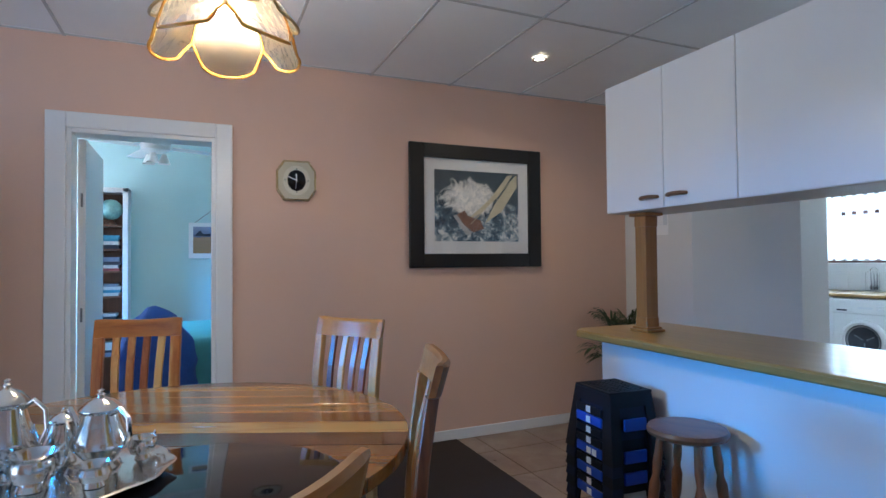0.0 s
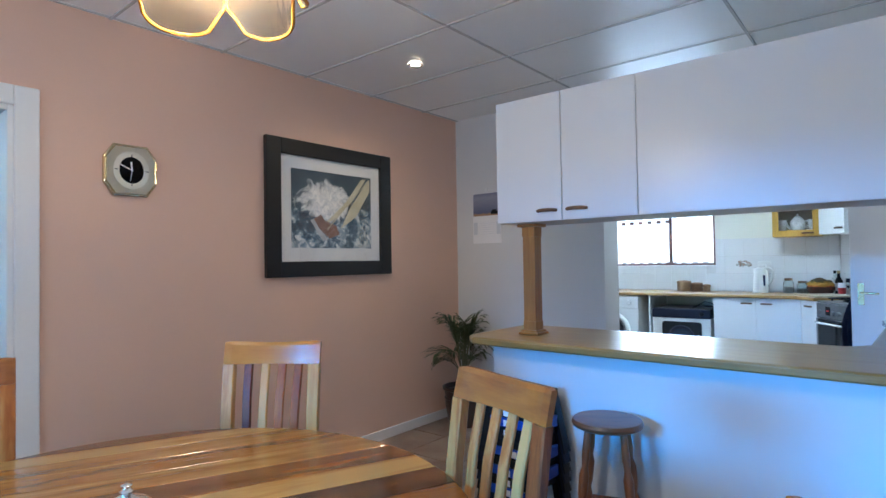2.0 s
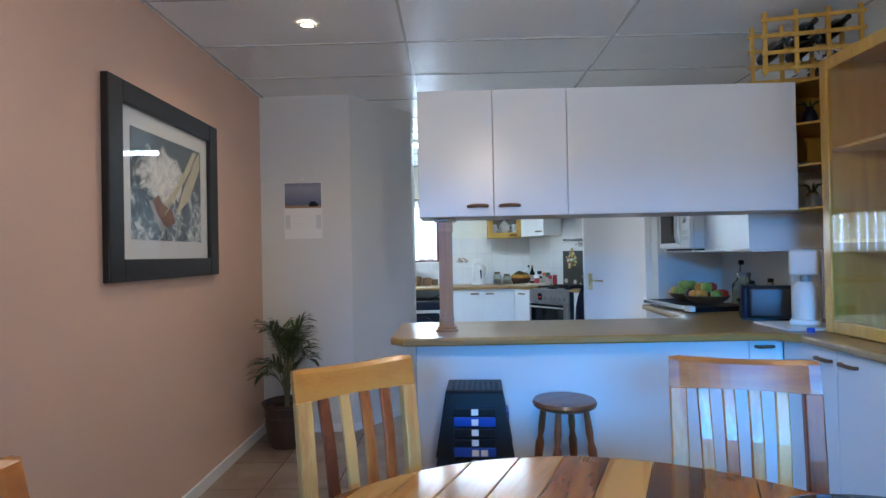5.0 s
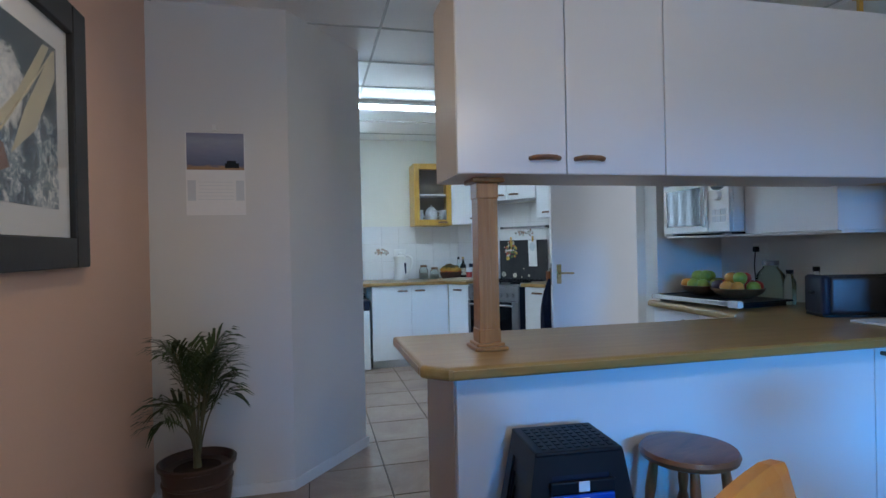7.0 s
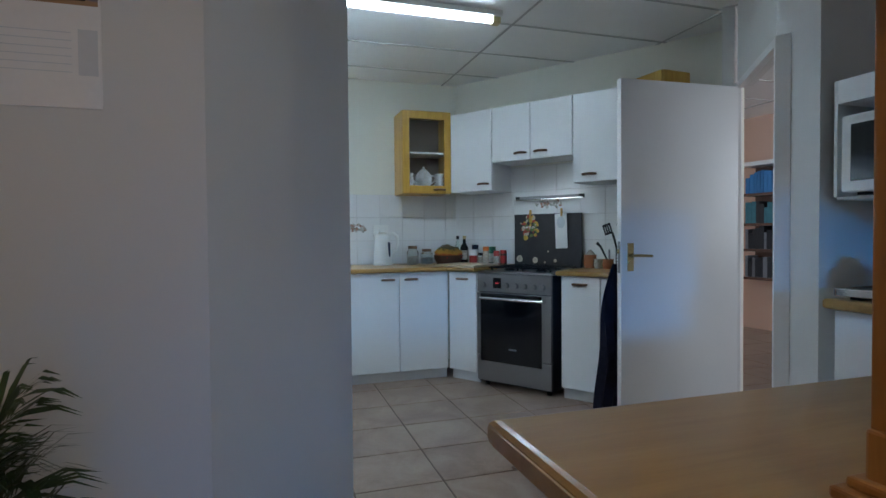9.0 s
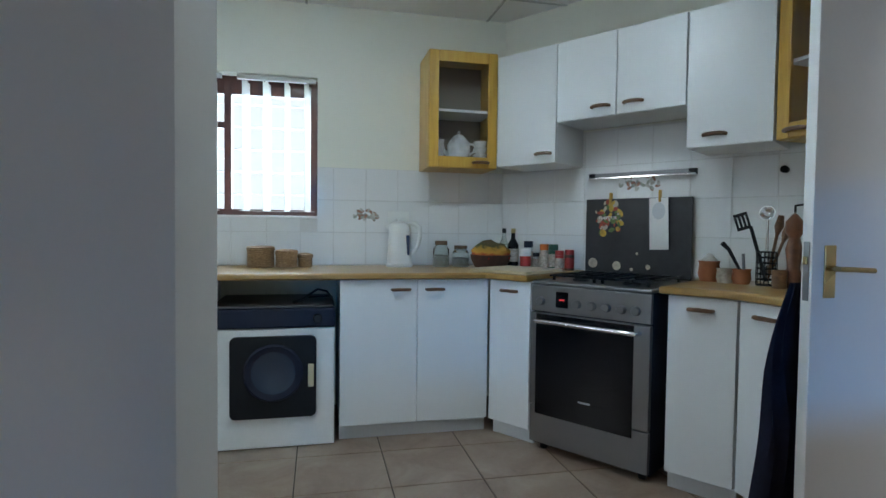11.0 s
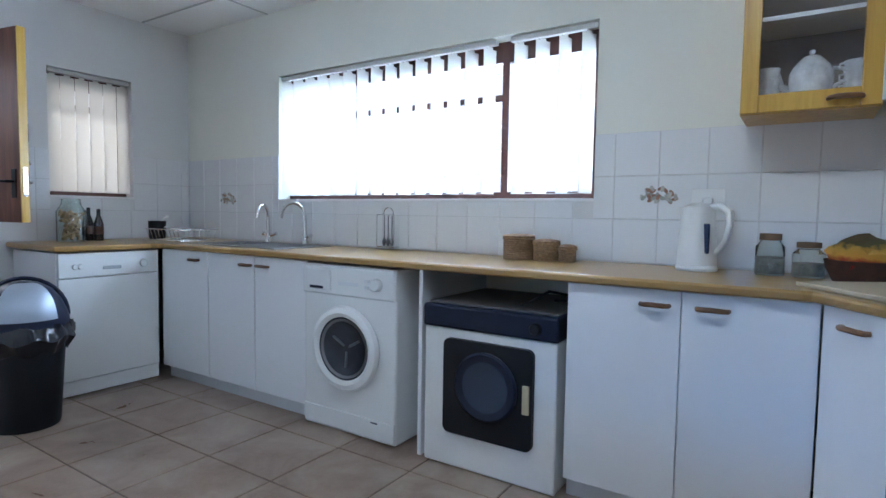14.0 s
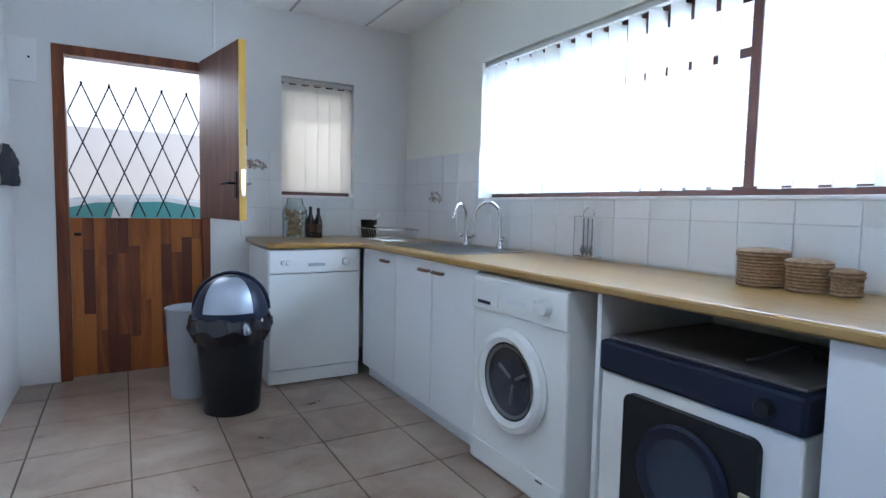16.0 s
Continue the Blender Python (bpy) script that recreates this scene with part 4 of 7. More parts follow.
car = thing("parked_car", RZ(5.15, 8.1, 0), "pale silver parked car with green-tinted windows", "car")
CARP = surface("pale_car_paint", (0.62, 0.66, 0.68), 0.25, vary=0.02, coat=0.6)
CARG = surface("green_tinted_glass", (0.10, 0.32, 0.33), 0.06, vary=0.05, relief=0.0)
part("body", prism([(-2.0, 0.32), (-2.0, 0.62), (-1.6, 0.80), (-1.0, 0.86), (1.5, 0.88), (1.95, 0.75), (2.0, 0.32)], -0.8, 0.8, 0.05), CARP, car, m=Matrix.Rotation(math.pi / 2, 4, "X") @ Matrix.Translation((0, 0, 0)))
part("cabin", prism([(-1.05, 0.85), (-0.85, 1.08), (-0.55, 1.24), (-0.15, 1.33), (0.4, 1.35), (0.9, 1.27), (1.25, 1.1), (1.45, 0.87)], -0.68, 0.68, 0.06), CARP, car, m=Matrix.Rotation(math.pi / 2, 4, "X"))
for pl in ([(-0.92, 0.88), (-0.74, 1.06), (-0.5, 1.18), (-0.12, 1.27), (0.02, 1.275), (-0.08, 0.88)], [(0.06, 0.88), (0.16, 1.28), (0.4, 1.29), (0.85, 1.21), (1.12, 1.08), (1.25, 0.9)]):
    part("window", prism(pl, 0.675, 0.69), CARG, car, "green-tinted side window", m=Matrix.Rotation(math.pi / 2, 4, "X"))
for wx in (-1.25, 1.2):
    wl = part("wheel", cyl(wx, 0, -0.8, -0.6, 0.31, m=RX), BLACK, car, smooth=True)
    part("rim", cyl(wx, 0, -0.81, -0.79, 0.2, m=RX), STEEL, wl)
    wl2 = part("wheel", cyl(wx, 0, 0.6, 0.82, 0.31, m=RX), BLACK, car, smooth=True)
    part("rim", cyl(wx, 0, 0.81, 0.83, 0.2, m=RX), STEEL, wl2)
car.location.z = -0.13

# ---- dining room ----
TC = Vector((0.40, 2.435))
TR = 0.775
table = thing("dining_table", RZ(TC.x, TC.y, math.atan2(-0.4, 0.916)), "round glossy striped hardwood dining table", "table")
edges = [-TR + 0.002, -0.69, -0.585, -0.45, -0.34, -0.21, -0.09, 0.035, 0.15, 0.27, 0.385, 0.5, 0.61, 0.70, TR - 0.002]
for a, b in zip(edges, edges[1:]):
    poly = []
    for k in range(9):
        y = a + 0.0006 + (b - a - 0.0012) * k / 8
        poly.append((math.sqrt(max(0.0001, TR * TR - y * y)), y))
    poly += [(-x, y) for x, y in reversed(poly)]
    part("plank", prism(poly, 0.712, 0.75, 0.003), BLACKWOOD, table)
part("apron", lathe([(0.60, 0.63), (0.62, 0.63), (0.62, 0.711), (0.60, 0.711), (0.60, 0.63)], 40), BLACKWOOD, table)
for a in (0.8, 2.37, 3.94, 5.51):
    part("leg", bx(0.5 * math.cos(a) - 0.035, 0.5 * math.cos(a) + 0.035, 0.5 * math.sin(a) - 0.035, 0.5 * math.sin(a) + 0.035, 0.0065, 0.71, 0.006), BLACKWOOD, table)


def loft(rows, bm=None):
    """A bar through rings of corners, closed at both ends."""
    bm = bm or bmesh.new()
    rings = [[bm.verts.new(p) for p in r] for r in rows]
    n = len(rings[0])
    for a, b in zip(rings, rings[1:]):
        for k in range(n):
            bm.faces.new((a[k], a[(k + 1) % n], b[(k + 1) % n], b[k]))
    bm.faces.new(rings[0][::-1]), bm.faces.new(rings[-1])
    return bm


def stave(x, w, d, path, lean=0.0):
    """An upright bar of width w and depth d along (y, z) pairs, with softened corners."""
    c = 0.004
    rows = []
    for y, z in path:
        xx = x + lean * (z - 0.45)
        rows.append([(xx + px, y + py, z) for px, py in ((-w / 2 + c, -d / 2), (w / 2 - c, -d / 2), (w / 2, -d / 2 + c), (w / 2, d / 2 - c), (w / 2 - c, d / 2), (-w / 2 + c, d / 2), (-w / 2, d / 2 - c), (-w / 2, -d / 2 + c))])
    return loft(rows)


def chair_parts(c):
    def arc(x):
        return -0.252 - 0.030 * (1 - (x / 0.184) ** 2)
    n = 14
    rows = []
    for i in range(n + 1):
        x = -0.184 + 0.368 * i / n
        y = arc(x)
        top = 1.052 - 0.012 * math.cos(x / 0.184 * 1.5)
        e = 0.005 if i in (0, n) else 0.0
        rows.append([(x, y + 0.022 - e, 0.962 + e), (x, y + 0.004 - e, top - 0.012), (x, y - 0.004, top - e), (x, y - 0.018, top - e), (x, y - 0.026 + e, top - 0.010), (x, y - 0.006 + e, 0.962 + e)])
    part("top_rail", loft(rows), CHAIRRAIL, c)
    for sx in (-1, 1):
        part("back_post", stave(sx * 0.159, 0.044, 0.032, [(-0.212, 0.0065), (-0.198, 0.42), (-0.206, 0.62), (-0.222, 0.8), (-0.246, 0.965)], sx * 0.006), CHAIRWOOD, c)
        part("front_leg", bx(sx * 0.19 - 0.02, sx * 0.19 + 0.02, 0.17, 0.21, 0.0065, 0.425, 0.004), CHAIRWOOD, c)
        part("side_rail", bx(sx * 0.185 - 0.012, sx * 0.185 + 0.012, -0.18, 0.17, 0.36, 0.42, 0.003), CHAIRWOOD, c)
        part("peg", cyl(sx * 0.162, 0, 0, 0.002, 0.004, seg=8, m=Matrix.Translation((0, -0.268, 1.0)) @ Matrix.Rotation(math.pi / 2, 4, "X")), STOOLWOOD, c)
    for k in range(4):
        x = -0.081 + 0.054 * k
        yb = arc(x)
        part("slat", stave(x, 0.033, 0.015, [(-0.208, 0.45), (-0.214, 0.56), (-0.206 + 0.3 * (yb + 0.252), 0.70), (-0.218 + 0.6 * (yb + 0.252), 0.83), (yb + 0.008, 0.966)], 0.03 * x / 0.081), CHAIRWOOD, c)
    part("seat", prism([(-0.215, 0.225), (-0.2, -0.2), (0.2, -0.2), (0.215, 0.225)], 0.425, 0.455, 0.008), CHAIRRAIL, c)
    part("lower_back_rail", bx(-0.158, 0.158, -0.222, -0.2, 0.455, 0.5, 0.003), CHAIRWOOD, c)


CHAIRRAIL = wood("chair_rail_hardwood", [(0.2, (0.16, 0.042, 0.009)), (0.45, (0.33, 0.11, 0.018)), (0.62, (0.40, 0.145, 0.022)), (0.88, (0.47, 0.215, 0.04))], (0.9, 10, 10), 1.6, 0.34, 0.15, rand=0.45)


def chair(x, y, fx, fy, label):
    """x, y: the middle of the top rail; fx, fy: the way it faces."""
    a = math.atan2(fy, fx) - math.pi / 2
    f = Vector((fx, fy)).normalized()
    c = thing("dining_chair", RZ(x + f.x * 0.285, y + f.y * 0.285, a, 0.0001) @ Matrix.Diagonal((1, 1, 0.985, 1)), label, "chair", "chairs round the table")
    chair_parts(c)


chair(0.265, 3.45, -0.19, -0.98, "pale and brown hardwood slat-back dining chair by the bedroom door")
chair(1.165, 2.998, -0.80, -0.60, "hardwood slat-back dining chair before the peach wall")
chair(1.13, 1.912, -0.95, 0.30, "reddish hardwood slat-back dining chair facing the bar side")
chair(0.59, 1.12, -0.57, 0.82, "yellow-brown hardwood slat-back dining chair pushed to the table")

susan = thing("lazy_susan", RZ(0.50, 1.86, 0), "dark smoked glass turntable on the dining table", "turntable")
part("plate", lathe([(0, 0.764), (0.345, 0.764), (0.355, 0.768), (0.355, 0.772), (0.345, 0.776), (0, 0.776)], 56), BLACK_GLASS, susan, smooth=True)
part("bearing", cyl(0, 0, 0.7505, 0.764, 0.12, seg=32), BLACK, susan)

tray = thing("silver_tray", RZ(0.16, 2.06, 0, 0.7765), "oval silver tray with a raised scalloped rim", "tray")
tb = bmesh.new()
ring = []
for r, z in ((0.0, 0.004), (0.215, 0.004), (0.245, 0.012), (0.265, 0.02), (0.27, 0.017), (0.25, 0.006), (0.2, 0.0), (0.0, 0.0)):
    ring.append([tb.verts.new((1.12 * rr * math.cos(t), 0.9 * rr * math.sin(t), z)) for t in [2 * math.pi * k / 72 for k in range(72)] for rr in [r * (1 + (0.018 * math.cos(12 * t) if r > 0.24 else 0))]])
for a, b in zip(ring, ring[1:]):
    for k in range(72):
        tb.faces.new((a[k], a[(k + 1) % 72], b[(k + 1) % 72], b[k]))
bmesh.ops.remove_doubles(tb, verts=tb.verts, dist=1e-5)
part("dish", tb, SILVER, tray, smooth=True)
TZ = 0.7815


def silver_pot(x, y, a, h, r, label, kind):
    p = thing(kind, RZ(x, y, a, TZ), label, "teapot" if "tea" in kind else "pot", "silver tea set")
    part("body", lathe([(0.0, 0.012), (r * 0.45, 0.012), (r * 0.62, 0.0), (r * 0.66, 0.004), (r * 0.5, 0.018), (r * 0.75, 0.04), (r, h * 0.3), (r * 0.98, h * 0.38), (r * 0.72, h * 0.58), (r * 0.62, h * 0.7), (r * 0.74, h * 0.74), (r * 0.74, h * 0.75)], 32), SILVER, p, smooth=True)
    ld = part("lid", lathe([(r * 0.74, h * 0.75), (r * 0.7, h * 0.775), (r * 0.45, h * 0.85), (r * 0.16, h * 0.89), (r * 0.1, h * 0.905)], 28), SILVER, p, smooth=True)
    part("finial", lathe([(r * 0.1, h * 0.9), (r * 0.16, h * 0.925), (r * 0.08, h * 0.95), (r * 0.13, h * 0.975), (0, h)], 16), SILVER, ld, smooth=True)
    part("spout", tube([(r * 0.85, 0, h * 0.25), (r * 1.35, 0, h * 0.36), (r * 1.5, 0, h * 0.55), (r * 1.85, 0, h * 0.68)], [r * 0.2, r * 0.16, r * 0.12, r * 0.13], 12), SILVER, p, smooth=True)
    part("handle", tube([(-r * 0.62, 0, h * 0.7), (-r * 1.1, 0, h * 0.78), (-r * 1.55, 0, h * 0.68), (-r * 1.6, 0, h * 0.48), (-r * 1.3, 0, h * 0.33), (-r * 0.9, 0, h * 0.28)], r * 0.1, 10), SILVER, p, "scrolled silver handle", True)


def silver_bowl(x, y, a, h, r, label, kind):
    p = thing(kind, RZ(x, y, a, TZ), label, "bowl", "silver tea set")
    part("body", lathe([(0.0, 0.012), (r * 0.4, 0.012), (r * 0.65, 0.0), (r * 0.5, 0.014), (r * 0.85, h * 0.3), (r, h * 0.6), (r * 0.85, h * 0.85), (r * 1.02, h), (r * 0.98, h), (r * 0.8, h * 0.8), (r * 0.6, h * 0.3), (0, h * 0.2)], 28), SILVER, p, smooth=True)
    for s in (1, -1):
        part("handle", tube([(s * r * 0.85, 0, h * 0.85), (s * r * 1.35, 0, h * 1.05), (s * r * 1.55, 0, h * 0.75), (s * r * 1.2, 0, h * 0.4), (s * r * 0.88, 0, h * 0.35)], r * 0.08, 8), SILVER, p, smooth=True)


silver_pot(0.10, 2.13, 2.7, 0.235, 0.062, "tall chased silver coffee pot on the tray", "coffee_pot")
silver_pot(0.295, 2.11, 2.3, 0.195, 0.066, "squat silver teapot with a domed lid", "teapot")
silver_pot(0.20, 2.20, 1.9, 0.14, 0.045, "small silver lidded pot behind the teapot", "teapot")
silver_bowl(0.175, 2.02, 0.6, 0.08, 0.05, "two-handled silver sugar bowl on the tray", "sugar_bowl")
silver_bowl(0.30, 1.985, 0.3, 0.05, 0.036, "small footed silver cup on the tray", "silver_cup")
silver_bowl(0.385, 2.14, 0.9, 0.055, 0.03, "small silver cream jug on the tray", "cream_jug")
silver_bowl(0.06, 2.02, 1.2, 0.075, 0.042, "small silver milk jug on the tray", "milk_jug")

# pendant
PETAL = glass("amber_cream_glass", (0.93, 0.80, 0.56), 0.3)
AMBER = surface("amber_rim_glass", (0.75, 0.36, 0.05), 0.15, vary=0.1, coat=0.4, transmission=0.3)
lampt = thing("pendant_lamp", RZ(0.60, 2.41, 0.25, 0.085), "flower-shaped pendant lamp with amber-rimmed cream glass petals", "lamp")
for ring_no, (cnt, r0, z0, r1, z1, wide) in enumerate(((5, 0.075, 2.10, 0.215, 1.875, 0.115), (5, 0.06, 2.13, 0.225, 1.965, 0.12))):
    for k in range(cnt):
        a = 2 * math.pi * (k + 0.5 * ring_no) / cnt
        pb2 = bmesh.new()
        g = []
        for i in range(9):
            u = i / 8
            row = []
            for j in range(11):
                v = j / 5 - 1
                w = wide * (0.35 + 0.65 * math.sin(min(1, u * 1.25) * math.pi / 2)) * (1 - 0.25 * max(0, u - 0.8) * 5 * abs(v))
                rr = r0 + (r1 - r0) * (u ** 0.75) - 0.035 * v * v * u
                zz = z0 + (z1 - z0) * u ** (1.5 if ring_no == 0 else 1.2) + (0.018 * v * v if u > 0.85 else 0)
                if ring_no == 0 and u > 0.8:
                    rr += 0.02 * (u - 0.8) * 5
                row.append(pb2.verts.new((rr, w * v, zz)))
            g.append(row)
        for p, q in zip(g, g[1:]):
            for j in range(10):
                pb2.faces.new((p[j], p[j + 1], q[j + 1], q[j]))
        rim = [v.co.copy() for v in [r[0] for r in g] + g[-1][1:] + [r[-1] for r in reversed(g[:-1])]]
        bmesh.ops.solidify(pb2, geom=list(pb2.faces), thickness=0.004)
        pt = part("petal", pb2, PETAL, lampt, smooth=True, m=Matrix.Rotation(a, 4, "Z"))
        pt.visible_shadow = False
        part("rim", tube(rim, 0.0055, 6), AMBER if ring_no == 0 else BRASS, pt, "amber glass rim", True)
part("hub", lathe([(0.0, 2.16), (0.05, 2.155), (0.075, 2.13), (0.08, 2.10), (0.06, 2.09), (0.03, 2.11), (0, 2.11)], 20), BRASS, lampt, smooth=True)
part("chain", tube([(0, 0, 2.155), (0, 0, 2.47)], 0.006, 8), BRASS, lampt)
part("ceiling_rose", lathe([(0, 2.482), (0.055, 2.482), (0.05, 2.465), (0.015, 2.45), (0, 2.45)], 20), BRASS, lampt, smooth=True)
part("bulb", lathe([(0, 2.0), (0.02, 2.003), (0.03, 2.025), (0.026, 2.055), (0.014, 2.085), (0.013, 2.11)], 20), glow("warm_bulb", (1.0, 0.72, 0.38), 60), lampt, "lit warm bulb", True)

# downlight
dl = thing("downlight", RZ(2.49, 3.446, 0), "small lit recessed ceiling spotlight with a chrome ring", "lamp")
part("ring", lathe([(0.033, 2.5645), (0.045, 2.564), (0.047, 2.559), (0.035, 2.557), (0.031, 2.5645)], 24), CHROME, dl, smooth=True)
part("bulb", lathe([(0, 2.558), (0.02, 2.559), (0.031, 2.563), (0.031, 2.5655), (0, 2.5655)], 20), glow("spot_bulb", (1.0, 0.82, 0.6), 30), dl, smooth=True)

# clock
ck = thing("wall_clock", Matrix.Translation((1.085, YP, 1.812)) @ Matrix.Rotation(math.pi / 2, 4, "X"), "eight-sided gold wall clock with a black oval dial", "clock")
oct_ = [(0.125, 0.065), (0.08, 0.13), (-0.08, 0.13), (-0.125, 0.065), (-0.125, -0.065), (-0.08, -0.13), (0.08, -0.13), (0.125, -0.065)]
part("case", prism(oct_, 0.0, 0.03, 0.006), surface("pale_gold", (0.55, 0.47, 0.30), 0.25, 0.9, vary=0.15, big=8), ck)
part("face", prism([(x * 0.9, y * 0.9) for x, y in oct_], 0.03, 0.034), surface("champagne_face", (0.62, 0.58, 0.46), 0.3, 0.6, vary=0.08), ck)
part("dial_ring", lathe([(0.06, 0.034), (0.085, 0.034), (0.085, 0.037), (0.06, 0.037)], 40, sx=1.0, sy=1.12), surface("cream_dial", (0.72, 0.69, 0.58), 0.4), ck)
part("dial", lathe([(0, 0.036), (0.06, 0.036), (0.06, 0.0365), (0, 0.0375)], 40, sx=0.95, sy=1.2), BLACK_GLASS, ck, "black oval dial")
for a, ln, w in ((math.radians(95), 0.042, 0.0035), (math.radians(155), 0.06, 0.0025)):
    part("hand", bx(-0.006, ln, -w, w, 0.038, 0.0395, m=Matrix.Rotation(a, 4, "Z")), LABEL_WHITE, ck)
part("second_hand", bx(-0.01, 0.055, -0.001, 0.001, 0.0395, 0.0405, m=Matrix.Rotation(math.radians(262), 4, "Z")), LABEL_WHITE, ck)
for k in range(4):
    part("marker", bx(0.066, 0.08, -0.002, 0.002, 0.037, 0.0385, m=Matrix.Rotation(k * math.pi / 2, 4, "Z")), BLACK, ck)
for sx in (-1, 1):
    part("side_pillar", tube([(sx * 0.119, -0.055, 0.03), (sx * 0.119, 0.055, 0.03)], 0.006), BRASS, ck)


# framed picture
def sea_picture():
    m, t, b = nodes_of("stormy_sea_print")
    v = coords(t, (1, 1, 1))
    n = noise_tex(t, v, 7, 6, 0.65, 1.2)
    n2 = noise_tex(t, v, 30, 4, 0.7, 0.6)
    sep = t.nodes.new("ShaderNodeSeparateXYZ")
    link(t, v, sep.inputs[0])

    def math_(op, a, b_, c=None):
        q = t.nodes.new("ShaderNodeMath")
        q.operation = op
        for i, w in enumerate((a, b_, c)):
            if w is None:
                continue
            if isinstance(w, (int, float)):
                q.inputs[i].default_value = w
            else:
                link(t, w, q.inputs[i])
        return q.outputs[0]
    dx, dy = math_("MULTIPLY", math_("ADD", sep.outputs[0], 0.05), 3.9), math_("MULTIPLY", math_("SUBTRACT", sep.outputs[1], 0.055), 6.4)
    dist = math_("SQRT", math_("ADD", math_("MULTIPLY", dx, dx), math_("MULTIPLY", dy, dy)), 0.0)
    spray = math_("ADD", math_("SUBTRACT", 1.0, dist), math_("MULTIPLY", math_("SUBTRACT", n, 0.5), 2.2))
    white = ramp(t, spray, [(0.02, (0, 0, 0)), (0.22, (0.8, 0.8, 0.8)), (0.6, (1, 1, 1))])
    wave = math_("ADD", math_("MULTIPLY_ADD", n, 0.6, math_("MULTIPLY", n2, 0.5)), math_("MULTIPLY", math_("SUBTRACT", 0.0, sep.outputs[1]), 0.35))
    sea = ramp(t, wave, [(0.50, (0.02, 0.04, 0.07)), (0.58, (0.07, 0.12, 0.18)), (0.64, (0.30, 0.37, 0.43)), (0.70, (0.72, 0.73, 0.72))])
    foam = ramp(t, n2, [(0.35, (0.52, 0.54, 0.57)), (0.6, (0.84, 0.82, 0.79))])
    up = ramp(t, math_("MULTIPLY_ADD", sep.outputs[1], 9.0, math_("MULTIPLY", n, 0.8)), [(0.25, (0, 0, 0)), (0.9, (1, 1, 1))])

    def blend(f_, a_, b_):
        q = t.nodes.new("ShaderNodeMix")
        q.data_type = "RGBA"
        link(t, f_, q.inputs["Factor"])
        link(t, a_, q.inputs[6])
        link(t, b_, q.inputs[7])
        return q.outputs[2]
    dark = ramp(t, n, [(0.3, (0.03, 0.05, 0.075)), (0.7, (0.08, 0.11, 0.14))])
    link(t, blend(white, blend(up, sea, dark), foam), b.inputs["Base Color"])
    b.inputs["Roughness"].default_value = 0.4
    return m


pic = thing("framed_picture", Matrix.Translation((2.40, YP, 1.685)) @ Matrix.Rotation(math.pi / 2, 4, "X"), "black-framed print of a yacht in stormy sea", "picture")
f = bx(-0.54, -0.432, -0.445, 0.445, 0.001, 0.035, 0.005)
bx(0.432, 0.54, -0.445, 0.445, 0.001, 0.035, 0.005, f)
bx(-0.432, 0.432, 0.345, 0.445, 0.001, 0.0345, 0.005, f)
bx(-0.432, 0.432, -0.445, -0.345, 0.001, 0.0345, 0.005, f)
part("frame", f, surface("black_frame_wood", (0.010, 0.009, 0.009), 0.4, vary=0.3), pic, "wide flat black frame")
part("mount", bx(-0.432, 0.432, -0.345, 0.345, 0.002, 0.012), surface("white_mount_card", (0.72, 0.72, 0.73), 0.8, vary=0.02), pic, "white card mount")
pr = part("print", bx(-0.347, 0.347, -0.255, 0.262, 0.012, 0.014), sea_picture(), pic, "print of waves and white spray")
SAIL = surface("sail_cream", (0.55, 0.50, 0.36), 0.6, vary=0.15, big=12)
part("sail", prism([(-0.09, -0.10), (0.10, 0.06), (0.255, 0.245), (0.30, 0.25), (0.16, 0.07), (0.0, -0.06)], 0.0142, 0.0146), SAIL, pr, "cream foresail of the heeling yacht")
part("sail", prism([(0.06, -0.12), (0.14, 0.02), (0.315, 0.24), (0.335, 0.25), (0.335, 0.16), (0.2, -0.03)], 0.0142, 0.0147), SAIL, pr, "cream mainsail of the heeling yacht")
part("bow", prism([(-0.2, -0.07), (-0.17, -0.06), (-0.05, -0.20), (-0.10, -0.205)], 0.0142, 0.0145), surface("bow_grey", (0.42, 0.42, 0.44), 0.6, vary=0.2, big=20), pr, "pale yacht bow")
part("hull", prism([(-0.17, -0.06), (-0.11, -0.03), (-0.08, -0.07), (0.02, -0.10), (0.05, -0.16), (-0.04, -0.19), (-0.12, -0.13)], 0.0148, 0.0151), surface("hull_brown", (0.20, 0.10, 0.07), 0.6, vary=0.5, big=25, fine=80), pr, "brown yacht deck and hull")
part("mast", tube([(-0.06, -0.13, 0.0155), (0.325, 0.245, 0.0155)], 0.003, 5), SAIL, pr)
pg = part("glazing", bx(-0.432, 0.432, -0.345, 0.345, 0.018, 0.0195), PANE, pic, "picture glass")
pg.visible_shadow = False

# calendar
cal = thing("wall_calendar", Matrix.Translation((XC, 3.835, 1.69)) @ Matrix.Rotation(-math.pi / 2, 4, "Z") @ Matrix.Rotation(math.pi / 2, 4, "X"), "paper wall calendar with a landscape photograph", "calendar")
part("sheet", bx(-0.145, 0.145, -0.215, 0.215, -0.004, 0.004), LABEL_WHITE, cal)


